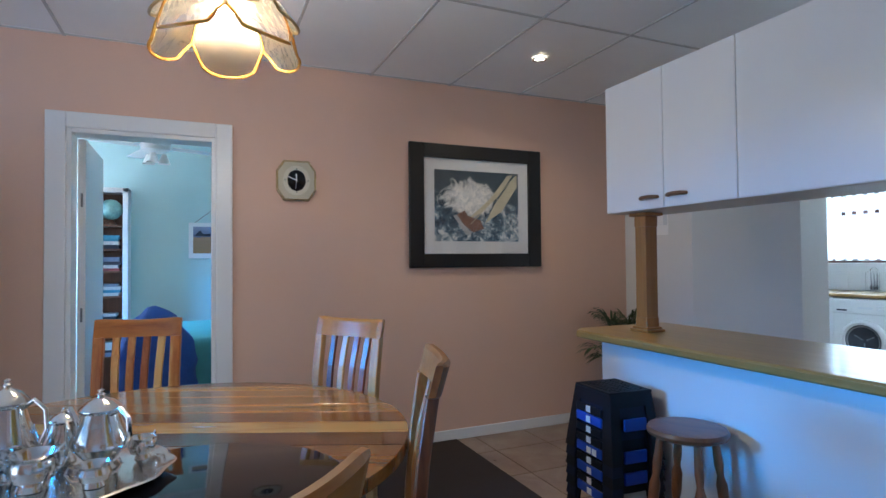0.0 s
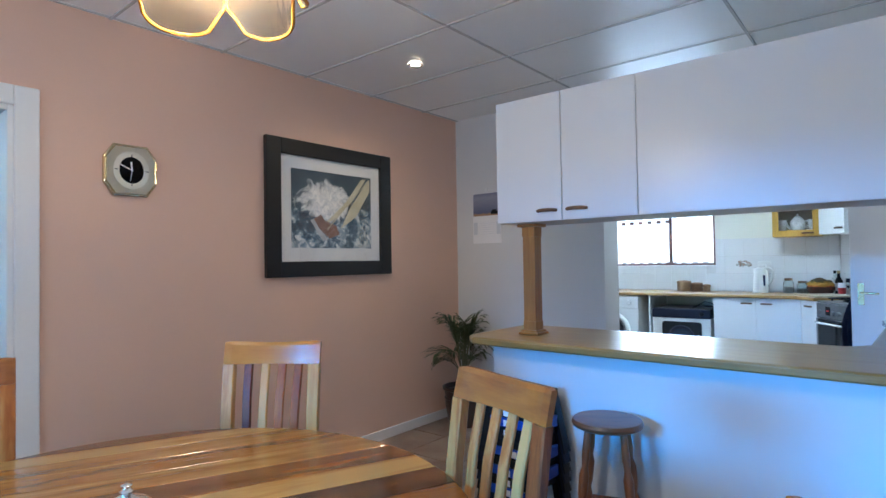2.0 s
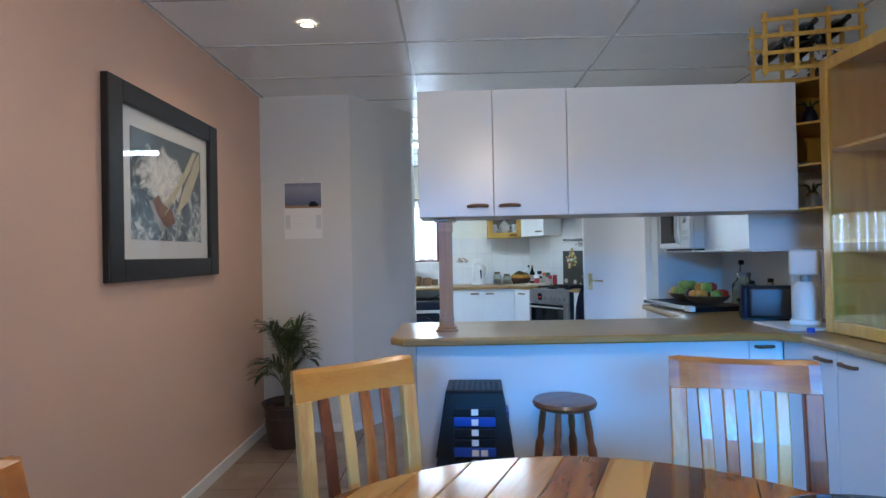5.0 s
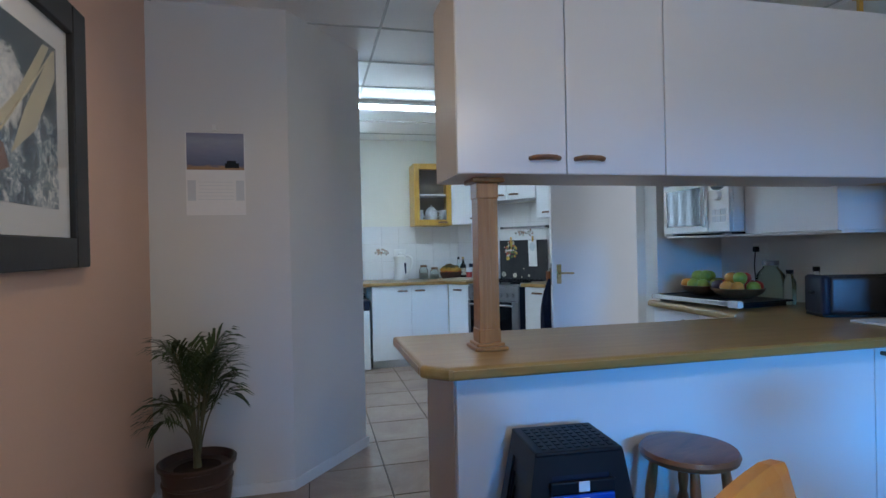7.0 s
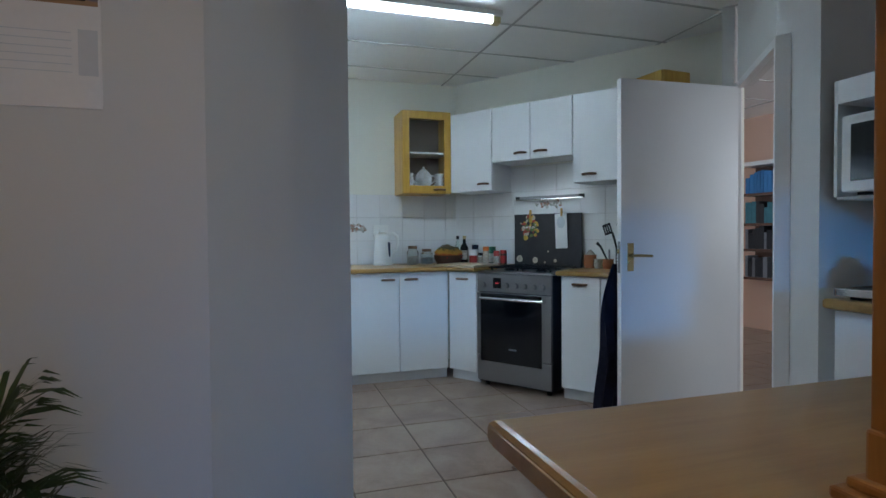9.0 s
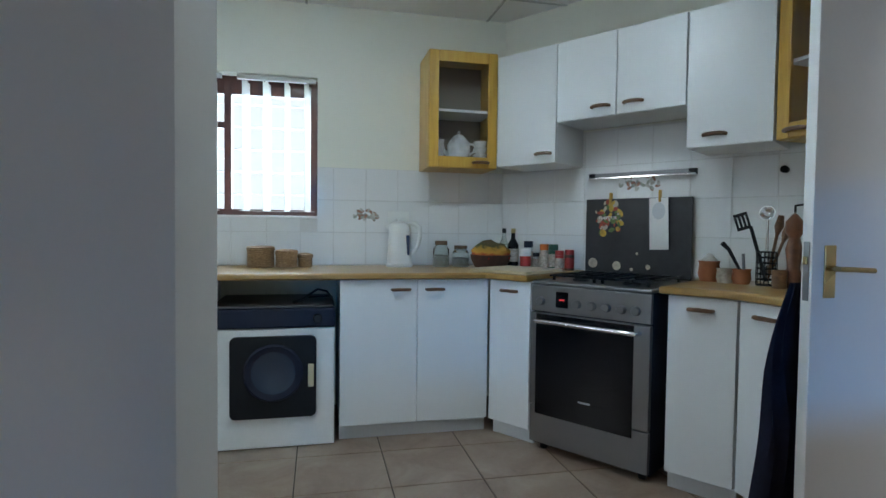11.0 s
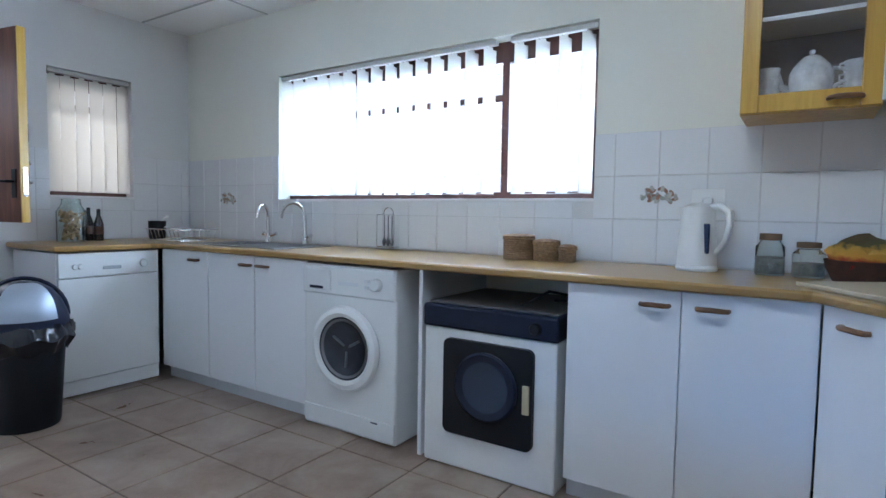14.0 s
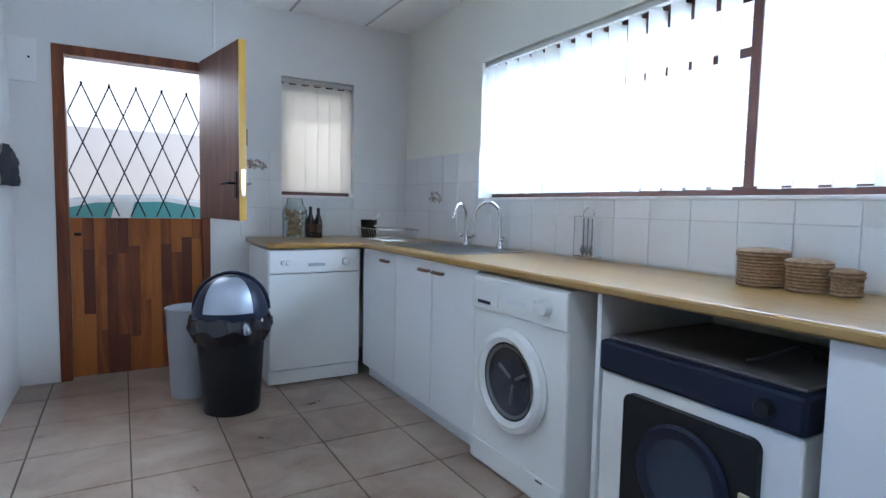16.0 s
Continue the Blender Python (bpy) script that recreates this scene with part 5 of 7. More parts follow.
def sky_print():
    m, t, b = nodes_of("landscape_print")
    v = coords(t)
    sep = t.nodes.new("ShaderNodeSeparateXYZ")
    link(t, v, sep.inputs[0])
    nz = noise_tex(t, coords(t, (4, 14, 1)), 3.5, 4)
    a = t.nodes.new("ShaderNodeMath")
    a.operation = "MULTIPLY_ADD"
    link(t, nz, a.inputs[0])
    a.inputs[1].default_value = 0.05
    link(t, sep.outputs[1], a.inputs[2])
    mr = t.nodes.new("ShaderNodeMapRange")
    mr.inputs["From Min"].default_value, mr.inputs["From Max"].default_value = 0.02, 0.24
    link(t, a.outputs[0], mr.inputs["Value"])
    link(t, ramp(t, mr.outputs[0], [(0.0, (0.34, 0.20, 0.10)), (0.17, (0.42, 0.25, 0.13)), (0.22, (0.13, 0.15, 0.24)), (0.5, (0.22, 0.24, 0.34)), (0.8, (0.33, 0.34, 0.42)), (1.0, (0.23, 0.24, 0.33))]), b.inputs["Base Color"])
    b.inputs["Roughness"].default_value = 0.35
    return m


ph = part("photograph", bx(-0.14, 0.14, 0.02, 0.21, 0.004, 0.0048), sky_print(), cal, "photograph of sky over brown plain")
part("vehicle", bx(0.045, 0.115, 0.03, 0.055, 0.0048, 0.0054, 0.0002, bm=bx(0.055, 0.1, 0.052, 0.068, 0.0048, 0.0054)), BLACK, ph)
for sx in (-0.118, 0.118):
    part("side_block", bx(sx - 0.02, sx + 0.02, -0.14, -0.035, 0.004, 0.0045), KICK, cal)
for k in range(6):
    part("print_line", bx(-0.085, 0.085, -0.045 - 0.018 * k, -0.043 - 0.018 * k, 0.004, 0.0044), KICK, cal)
part("binding", tube([(-0.14, 0.215, 0.004), (0.14, 0.215, 0.004)], 0.004), PLASTIC_WHITE, cal)
part("hanger", tube([(-0.03, 0.216, 0.003), (0, 0.236, 0.004), (0.03, 0.216, 0.003)], 0.0025), PLASTIC_WHITE, cal)
part("hook", bx(-0.012, 0.012, 0.225, 0.255, 0.0, 0.012, 0.003), PLASTIC_WHITE, cal)

# stool
LEGWOOD = wood("stool_leg_wood", [(0.25, (0.13, 0.04, 0.014)), (0.8, (0.33, 0.12, 0.04))], (6, 6, 1), 4.0, 0.35, 0.3)
stl = thing("bar_stool", RZ(2.315, 2.165, 0.3), "round dark wooden stool with turned legs", "stool")
part("seat", lathe([(0, 0.575), (0.135, 0.575), (0.152, 0.584), (0.156, 0.597), (0.149, 0.61), (0.115, 0.614), (0, 0.606)], 36), STOOLWOOD, stl, smooth=True)
for k in range(4):
    a = math.pi / 4 + k * math.pi / 2
    prof = [(0.0, 0.012), (0.1, 0.016), (0.18, 0.012), (0.26, 0.019), (0.38, 0.023), (0.45, 0.013), (0.52, 0.02), (0.66, 0.022), (0.72, 0.013), (0.8, 0.018), (1.0, 0.014)]
    pts = [((0.18 - 0.075 * u) * math.cos(a), (0.18 - 0.075 * u) * math.sin(a), 0.0 + 0.578 * u) for u, r in prof]
    part("leg", tube(pts, [r for u, r in prof], 12), LEGWOOD, stl, "turned orange-brown wooden leg", True)
for k in range(4):
    a, b = math.pi / 4 + k * math.pi / 2, math.pi / 4 + (k + 1) * math.pi / 2
    z = 0.16 + 0.05 * (k % 2)
    part("stretcher", tube([(0.158 * math.cos(a), 0.158 * math.sin(a), z), (0.158 * math.cos(b), 0.158 * math.sin(b), z)], 0.01, 8), STOOLWOOD, stl, smooth=True)


# stack of folding step stools
def step_stool(k):
    z0 = 0.0475 * k
    c = thing("step_stool", RZ(2.315, 2.605, -0.06, z0), "black and blue plastic step stool in a stack" if k in (7, 4, 2, 0) else "black plastic step stool in a stack", "step stool", "stacked step stools")
    h, b0, b1 = 0.30, 0.185, 0.135
    sk_ = bmesh.new()
    lo = [(-0.145, -b0), (0.14, -b0), (0.14, b0), (-0.145, b0)]
    hi = [(-0.115, -b1), (0.11, -b1), (0.11, b1), (-0.115, b1)]
    for i in range(4):
        j = (i + 1) % 4
        (ax, ay), (bx_, by_), (cx, cy), (dx, dy) = lo[i], lo[j], hi[j], hi[i]
        def mixp(u, v, ax=ax, ay=ay, bx_=bx_, by_=by_, cx=cx, cy=cy, dx=dx, dy=dy):
            x0, y0, x1, y1 = ax + (bx_ - ax) * u, ay + (by_ - ay) * u, dx + (cx - dx) * u, dy + (cy - dy) * u
            return (x0 + (x1 - x0) * v, y0 + (y1 - y0) * v, h * v)
        us = (0, 0.2, 0.8, 1)
        vsl = (0, 0.8, 1)
        for a in range(3):
            for v in range(2):
                if a == 1 and v == 0:
                    continue
                sk_.faces.new([sk_.verts.new(mixp(us[a + p], vsl[v + q])) for p, q in ((0, 0), (1, 0), (1, 1), (0, 1))])
    bmesh.ops.remove_doubles(sk_, verts=sk_.verts, dist=1e-4)
    bmesh.ops.solidify(sk_, geom=list(sk_.faces), thickness=0.008)
    part("skirt", sk_, BLACK if k % 2 == 0 else NAVY, c)
    part("band", bx(-0.139, -0.128, -0.098, 0.098, h * 0.64, h * 0.64 + (0.044 if k in (7, 4, 2, 0) else 0.036), 0.005), BLUE if k in (7, 4, 2, 0) else BLACK, c, "blue moulded front band" if k in (7, 4, 2, 0) else "black moulded front band")
    if k in (7, 4, 2):
        part("side_band", bx(-0.06, 0.06, -0.164, -0.150, h * 0.62, h * 0.80, 0.004), BLUE, c, "blue side band")
    part("top", bx(-0.118, 0.118, -b1, b1, h - 0.006, h + 0.008, 0.006), BLACK, c)
    if k == 8:
        dots = bmesh.new()
        for i in range(7):
            for j in range(9):
                bx(-0.095 + 0.029 * i, -0.075 + 0.029 * i, -0.115 + 0.026 * j, -0.1 + 0.026 * j, h + 0.008, h + 0.0105, 0, dots)
        part("tread_pattern", dots, BLACK, c, "raised anti-slip tread")
    part("sticker", bx(-0.1415, -0.1385, -0.018, 0.014, h * 0.66, h * 0.755), LABEL_WHITE, c, "white paper sticker")
    if k == 4:
        part("sticker", bx(-0.1415, -0.1385, -0.06, -0.028, h * 0.66, h * 0.755), LABEL_WHITE, c, "white paper sticker")


for k in range(9):
    step_stool(k)

# palm in a pot
pt = thing("potted_palm", RZ(3.52, 3.90, 0), "small potted palm with arching green fronds", "plant")
POT = surface("brown_glazed_clay", (0.055, 0.032, 0.024), 0.35, vary=0.3, big=8)
part("pot", lathe([(0, 0.0), (0.11, 0.0), (0.135, 0.06), (0.15, 0.16), (0.152, 0.215), (0.158, 0.22), (0.158, 0.228), (0.152, 0.233), (0.16, 0.29), (0.172, 0.295), (0.174, 0.312), (0.162, 0.316), (0.148, 0.28), (0, 0.27)], 36), POT, pt, "brown glazed pot", True)
part("soil", cyl(0, 0, 0.27, 0.277, 0.147), surface("potting_soil", (0.03, 0.02, 0.014), 0.95, vary=0.4, relief=0.5), pt)
LEAF = surface("palm_leaf_green", (0.036, 0.062, 0.018), 0.45, vary=0.45, big=7, rand=0.4)
STEM = surface("palm_stem_green", (0.13, 0.125, 0.06), 0.5, vary=0.2)
rnd = random.Random(7)
part("trunk", tube([(0, 0, 0.27), (0.004, 0.003, 0.34), (0.0, 0.006, 0.42)], [0.02, 0.016, 0.01], 8), STEM, pt, "fibrous green-brown palm trunk", True)
for k in range(19):
    a = k * 2.4 + rnd.uniform(-0.25, 0.25)
    low = k % 3 == 2
    tall = (0.14 + 0.14 * rnd.random()) if low else (0.38 + 0.15 * rnd.random())
    reach = (0.20 + 0.06 * rnd.random()) if low else (0.05 + 0.17 * rnd.random())
    if math.cos(a) > 0.2:
        reach *= 0.7
    if math.sin(a) > 0.3:
        reach *= 0.75
    base = Vector((0.012 * math.cos(a), 0.012 * math.sin(a), 0.30 + 0.08 * rnd.random()))
    pts = []
    for i in range(9):
        u = i / 8
        drop = 0.85 if low else 0.55
        pts.append(base + Vector((math.cos(a) * reach * u ** 1.4, math.sin(a) * reach * u ** 1.4, tall * ((1 + drop) * u - drop * u ** 3))))
    fr_ = part("stem", tube(pts, [0.005 - 0.0038 * i / 8 for i in range(9)], 6), STEM, pt, smooth=True)
    lb = bmesh.new()
    side = Vector((-math.sin(a), math.cos(a), 0))
    for i in range(14):
        u = 0.42 + 0.58 * i / 13
        j = min(7, int(u * 8))
        p = pts[j].lerp(pts[j + 1], u * 8 - j)
        way = (pts[j + 1] - pts[j]).normalized()
        ln = 0.185 * math.sin(math.pi * (0.25 + 0.6 * (u - 0.4) / 0.6)) * rnd.uniform(0.85, 1.15) + 0.015
        for sgn in (1, -1):
            d = (side * sgn * 0.75 + way * 0.85 + Vector((0, 0, 0.16 - 0.15 * rnd.random()))).normalized()
            qa, qb, qc = p + d * ln * 0.3 + Vector((0, 0, 0.004)), p + d * ln * 0.68 - Vector((0, 0, 0.05 * ln)), p + d * ln - Vector((0, 0, 0.30 * ln))
            wv = (d.cross(Vector((0, 0, 1))).normalized() + Vector((0, 0, 0.4 * sgn))).normalized() * 0.0050
            v0, va, vb, vc, vd, ve = [lb.verts.new(x) for x in (p, qa + wv, qa - wv, qb + wv * 0.85, qb - wv * 0.85, qc)]
            lb.faces.new((v0, va, vb)), lb.faces.new((va, vc, vd, vb)), lb.faces.new((vc, ve, vd))
    part("leaf", lb, LEAF, fr_)

# tall cabinets and shelves beside the bar
gl = thing("display_cabinet", RZ(2.36, 0.86, math.pi), "golden oak glass-door display cabinet on the side counter", "cabinet")
part("carcass", bx(0, 1.02, 0.34, 0.352, BAR1 + 0.001, 2.26, 0, bm=bx(0, 0.02, 0.02, 0.34, BAR1 + 0.001, 2.26, 0.002, bm=bx(1.0, 1.02, 0.02, 0.34, BAR1 + 0.001, 2.26, 0.002, bm=bx(0.02, 1.0, 0.02, 0.34, 2.24, 2.26, 0, bm=bx(0.02, 1.0, 0.02, 0.34, BAR1 + 0.001, BAR1 + 0.02))))), OAK, gl)
for z in (1.35, 1.8):
    part("shelf", bx(0.022, 0.998, 0.03, 0.338, z, z + 0.016), OAK, gl)
for a, b in ((0.002, 0.508), (0.512, 1.018)):
    z0, z1 = BAR1 + 0.004, 2.255
    dd = part("door", bx(a, a + 0.055, 0, 0.018, z0, z1, 0.004, bm=bx(b - 0.055, b, 0, 0.018, z0, z1, 0.004, bm=bx(a + 0.055, b - 0.055, 0, 0.018, z0, z0 + 0.06, 0.004, bm=bx(a + 0.055, b - 0.055, 0, 0.018, z1 - 0.06, z1, 0.004)))), OAK, gl)
    gp = part("pane", bx(a + 0.05, b - 0.05, 0.007, 0.011, z0 + 0.055, z1 - 0.055), PANE, dd, "clear glass pane")
    gp.visible_shadow = False
osf = thing("corner_shelf", None, "open golden oak corner shelf beside the bar cabinet", "shelf")
part("back", bx(2.555, 2.86, 0.855, 0.867, 1.53, 2.22, 0.002), OAK, osf)
part("side", bx(2.85, 2.862, 0.515, 0.853, 1.53, 2.22, 0.002), OAK, osf)
for z in (1.531, 1.76, 1.98, 2.205):
    part("shelf", prism([(2.848, 0.853), (2.55, 0.853), (2.40, 0.70), (2.40, 0.515), (2.848, 0.515)], z, z + 0.014, 0.003), OAK, osf)
for x, y, z in ((2.6, 0.75, 1.5455), (2.62, 0.74, 1.9945)):
    vz = thing("small_vase", RZ(x, y, 0, z), "small vase with a green sprig on the corner shelf", "vase")
    part("body", lathe([(0, 0), (0.03, 0), (0.04, 0.03), (0.03, 0.07), (0.018, 0.09), (0.02, 0.1)], 16), GLASS if z < 1.7 else NAVY, vz, smooth=True)
    sp = bmesh.new()
    for k in range(7):
        a = k * 0.9
        tube([(0, 0, 0.08), (0.03 * math.cos(a), 0.03 * math.sin(a), 0.12), (0.07 * math.cos(a), 0.07 * math.sin(a), 0.13)], [0.003, 0.005, 0.001], 5, sp)
    part("sprig", sp, LEAF, vz)
wr = thing("wine_rack", RZ(2.56, 0.58, math.radians(78)), "golden pine lattice wine rack with bottles on the cabinet", "wine rack")
for i in range(4):
    for yy in (0.0, 0.2):
        part("upright", bx(0.02 + 0.145 * i - 0.01, 0.02 + 0.145 * i + 0.01, yy, yy + 0.018, 2.2205, 2.545, 0.003), OAK, wr)
for j in range(4):
    for yy in (-0.012, 0.218):
        part("rail", bx(0.0, 0.475, yy, yy + 0.012, 2.235 + 0.085 * j, 2.255 + 0.085 * j, 0.002), OAK, wr)
for i, j in ((0, 0), (1, 1), (1, 2), (2, 1), (0, 2)):
    wb = thing("wine_bottle", wr.matrix_basis @ Matrix.Translation((0.092 + 0.145 * i, -0.05, 2.296 + 0.085 * j)) @ Matrix.Rotation(-math.pi / 2, 4, "X"), "dark wine bottle lying in the rack", "bottle", "wine bottles")
    part("body", lathe([(0, 0), (0.037, 0.0), (0.038, 0.19), (0.015, 0.24), (0.014, 0.3), (0, 0.3)], 20), BLACK_GLASS, wb, smooth=True)
iv = thing("ivy_sprig", RZ(2.62, 0.70, 0, 2.2195), "trailing green plant in a small pot on the shelf top", "plant")
part("pot", lathe([(0, 0), (0.035, 0), (0.045, 0.06), (0.04, 0.06), (0, 0.055)], 18), POT, iv, smooth=True)
ib = bmesh.new()
for k in range(70):
    p = Vector((rnd.gauss(0, 0.04), rnd.gauss(0, 0.04), 0.10 + rnd.gauss(0, 0.04)))
    d, e = Vector((rnd.uniform(-1, 1), rnd.uniform(-1, 1), rnd.uniform(-1, 0.4))).normalized() * 0.022, Vector((rnd.uniform(-1, 1), rnd.uniform(-1, 1), 0.3)).normalized() * 0.009
    v = [ib.verts.new(x) for x in (p, p + d + e, p + 2 * d, p + d - e)]
    ib.faces.new(v)
part("leaves", ib, LEAF, iv)

# ---- side counter ----
def fruit(parent, p, r, mat):
    part("fruit", lathe([(0, -r * 0.92), (r * 0.5, -r * 0.85), (r * 0.9, -r * 0.4), (r, 0.05 * r), (r * 0.85, r * 0.55), (r * 0.4, r * 0.86), (0.0, r * 0.8)], 16, m=Matrix.Translation(p)), mat, parent, smooth=True)


APPLE_G = surface("green_apple", (0.30, 0.38, 0.06), 0.3, vary=0.2, big=20)
APPLE_R = surface("red_apple", (0.42, 0.04, 0.03), 0.3, vary=0.35, big=20)
ORANGE = surface("orange_peel", (0.65, 0.28, 0.04), 0.4, vary=0.15, big=25)
DARKF = surface("dark_fruit", (0.05, 0.02, 0.03), 0.35, vary=0.3, big=20)
mwc = unit("microwave_cabinet", RZ(4.10, 0.99, math.pi), 1.30, 0.46, 1.312, 1.324, [], "white wall cabinet with an open microwave bay", kick=False)
part("side", bx(0.0, 0.016, 0.0, 0.46, 1.324, 1.82, 0.002), MELAMINE, mwc)
part("top_board", bx(0.016, 0.735, 0.0, 0.46, 1.72, 1.82, 0.002), MELAMINE, mwc)
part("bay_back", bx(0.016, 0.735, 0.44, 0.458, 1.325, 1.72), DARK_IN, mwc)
cd = part("closed_box", bx(0.735, 1.30, 0.0, 0.455, 1.325, 1.82, 0.002), MELAMINE, mwc)
mo = thing("microwave", RZ(4.025, 1.035, math.pi - 0.05, 1.325) @ Matrix.Diagonal((1.22, 1.0, 1.03, 1.0)), "white microwave oven with a dark door window", "microwave")
part("body", bx(0.0, 0.53, 0.012, 0.40, 0.012, 0.32, 0.008), PLASTIC_WHITE, mo)
md = part("door", bx(0.0, 0.375, -0.012, 0.012, 0.014, 0.318, 0.008), PLASTIC_WHITE, mo)
part("window", bx(0.035, 0.325, -0.0145, -0.0115, 0.055, 0.28, 0.002), BLACK_GLASS, md, "dark glass window")
part("pull", tube([(0.345, -0.012, 0.05), (0.36, -0.035, 0.09), (0.365, -0.038, 0.165), (0.36, -0.035, 0.24), (0.345, -0.012, 0.28)], 0.011, 8), PLASTIC_WHITE, md, smooth=True)
part("control_panel", bx(0.38, 0.53, -0.012, 0.012, 0.014, 0.318, 0.006), PLASTIC_WHITE, mo)
part("display", lathe([(0, 0.0), (0.05, 0.0), (0.05, 0.004), (0, 0.005)], 24, sy=0.55, m=Matrix.Translation((0.455, -0.012, 0.275)) @ RX), BLACK, mo)
knob(mo, 0.455, -0.012, 0.215, 0.026, PLASTIC_WHITE, 0.02)
for k in range(6):
    part("button", bx(0.41 + 0.034 * (k % 3), 0.437 + 0.034 * (k % 3), -0.014, -0.011, 0.07 + 0.04 * (k // 3), 0.1 + 0.04 * (k // 3), 0.001), KICK, mo)
for fx in (0.05, 0.48):
    part("foot", bx(fx - 0.02, fx + 0.02, 0.03, 0.37, 0.0, 0.012), BLACK, mo)

tr2 = thing("serving_tray", RZ(3.64, 0.95, math.pi + 0.12, BAR1 + 0.0005), "flat black tray with pale metal edge on the counter", "tray")
part("plate", bx(-0.30, 0.34, -0.22, 0.2, 0.026, 0.036, 0.004), BLACK, tr2)
part("edge", bx(-0.30, 0.34, -0.235, -0.222, 0.014, 0.044, 0.003, bm=bx(-0.312, -0.302, -0.235, 0.2, 0.014, 0.044, 0.003)), CHROME, tr2, "pale metal edge")
part("corner", bx(0.29, 0.362, -0.242, -0.2, 0.010, 0.048, 0.006), PLASTIC_WHITE, tr2)
for fx in (-0.25, 0.29):
    part("foot", bx(fx - 0.02, fx + 0.02, -0.2, 0.18, 0, 0.026), BLACK, tr2)
for x, y, r, kinds in ((3.80, 0.92, 0.14, (APPLE_G, APPLE_G, APPLE_G, ORANGE, APPLE_G)), (3.52, 0.91, 0.15, (APPLE_R, ORANGE, APPLE_R, DARKF, APPLE_G))):
    fb = thing("fruit_bowl", RZ(x, y, 0, BAR1 + 0.037), "wooden bowl heaped with apples and oranges", "fruit bowl", "fruit bowls")
    part("bowl", lathe([(0, 0), (r * 0.5, 0.0), (r * 0.85, 0.03), (r, 0.06), (r * 0.96, 0.062), (r * 0.8, 0.036), (r * 0.45, 0.012), (0, 0.01)], 28), HANDLE, fb, "brown wooden bowl", True)
    rf = random.Random(int(x * 100))
    for k in range(13):
        a = k * 2.4
        rr = r * 0.68 if k < 8 else r * 0.25
        fruit(fb, (rr * math.cos(a), rr * math.sin(a), 0.068 if k < 8 else 0.118), 0.037 + 0.005 * rf.random(), kinds[k % 5])
ts = thing("toaster", RZ(2.955, 0.965, -1.95, BAR1 + 0.0005) @ Matrix.Diagonal((1.06, 1.05, 1.05, 1)), "black and steel two-slice toaster", "toaster")
part("body", bx(0.03, 0.33, -0.075, 0.085, 0.012, 0.185, 0.02, seg=4), surface("dark_toaster_steel", (0.075, 0.075, 0.082), 0.42, 0.7, vary=0.1), ts, "dark brushed steel body", True)
for x0, x1 in ((-0.005, 0.035), (0.325, 0.365)):
    part("end_cap", bx(x0, x1, -0.08, 0.09, 0.008, 0.19, 0.018, seg=4), NAVY, ts, "dark end cap", True)
for yy in (-0.03, 0.03):
    part("slot", bx(0.06, 0.3, yy - 0.013, yy + 0.013, 0.1855, 0.188), BLACK, ts)
part("lever", bx(-0.02, -0.004, -0.015, 0.02, 0.1, 0.115, 0.004), BLACK, ts)
part("base", bx(0.0, 0.36, -0.07, 0.08, 0.0, 0.012), BLACK, ts)
so = thing("soda_machine", RZ(2.60, 0.80, -2.2, BAR1 + 0.012) @ Matrix.Diagonal((1.15, 1.0, 0.97, 1)), "white plastic soda maker on a white tray", "soda maker")
part("column", bx(-0.06, 0.06, 0.0, 0.10, 0.0, 0.40, 0.02, seg=3), PLASTIC_WHITE, so, smooth=True)
part("head", bx(-0.06, 0.06, -0.10, 0.02, 0.27, 0.41, 0.018, seg=3), PLASTIC_WHITE, so, smooth=True)
part("base", bx(-0.06, 0.06, -0.10, 0.02, 0.0, 0.03, 0.008), PLASTIC_WHITE, so, smooth=True)
part("nozzle", cyl(0, -0.05, 0.235, 0.27, 0.018), PLASTIC_GREY, so)
part("bottle", lathe([(0, 0.031), (0.05, 0.031), (0.053, 0.12), (0.05, 0.2), (0.036, 0.225), (0.03, 0.234), (0, 0.234)], 20, m=Matrix.Translation((0, -0.05, 0))), PLASTIC_WHITE, so, "white frosted bottle", True)
t3 = thing("drip_tray", RZ(2.60, 0.895, math.pi), "flat white plastic tray on the counter", "tray")
part("plate", bx(-0.13, 0.2, -0.12, 0.22, BAR1 + 0.0005, BAR1 + 0.011, 0.004), PLASTIC_WHITE, t3)
# A plastic bottle cap, filed as a sponge with a foam part.
cap = thing("blue_bottle_cap", RZ(2.36, 0.93, 0, BAR1 + 0.0005), "small round blue bottle cap on the counter", "sponge")
part("foam", lathe([(0, 0), (0.018, 0), (0.018, 0.018), (0.015, 0.022), (0, 0.022)], 20), BLUE, cap, smooth=True)
JADE = glass("pale_green_glass", (0.75, 0.88, 0.72))
for x, y, r, h, lab, mt in ((3.58, 0.62, 0.078, 0.25, "round green glass jar with a metal lid", JADE), (3.40, 0.66, 0.032, 0.20, "clear glass bottle with a dark cap", GLASS), (3.28, 0.60, 0.03, 0.22, "tall clear glass bottle with a dark stopper", GLASS)):
    j = thing("glass_jar", RZ(x, y, 0, BAR1 + 0.0005), lab, "jar")
    part("body", lathe([(0, 0.0), (r * 0.95, 0), (r, 0.01), (r, h * 0.65), (r * 0.55, h * 0.82), (r * 0.55, h * 0.88), (0, h * 0.88)], 24), mt, j, smooth=True)
    part("lid", lathe([(0, h * 0.885), (r * 0.6, h * 0.885), (r * 0.6, h), (0, h)], 20), STEEL if r > 0.05 else BLACK, j, smooth=True)
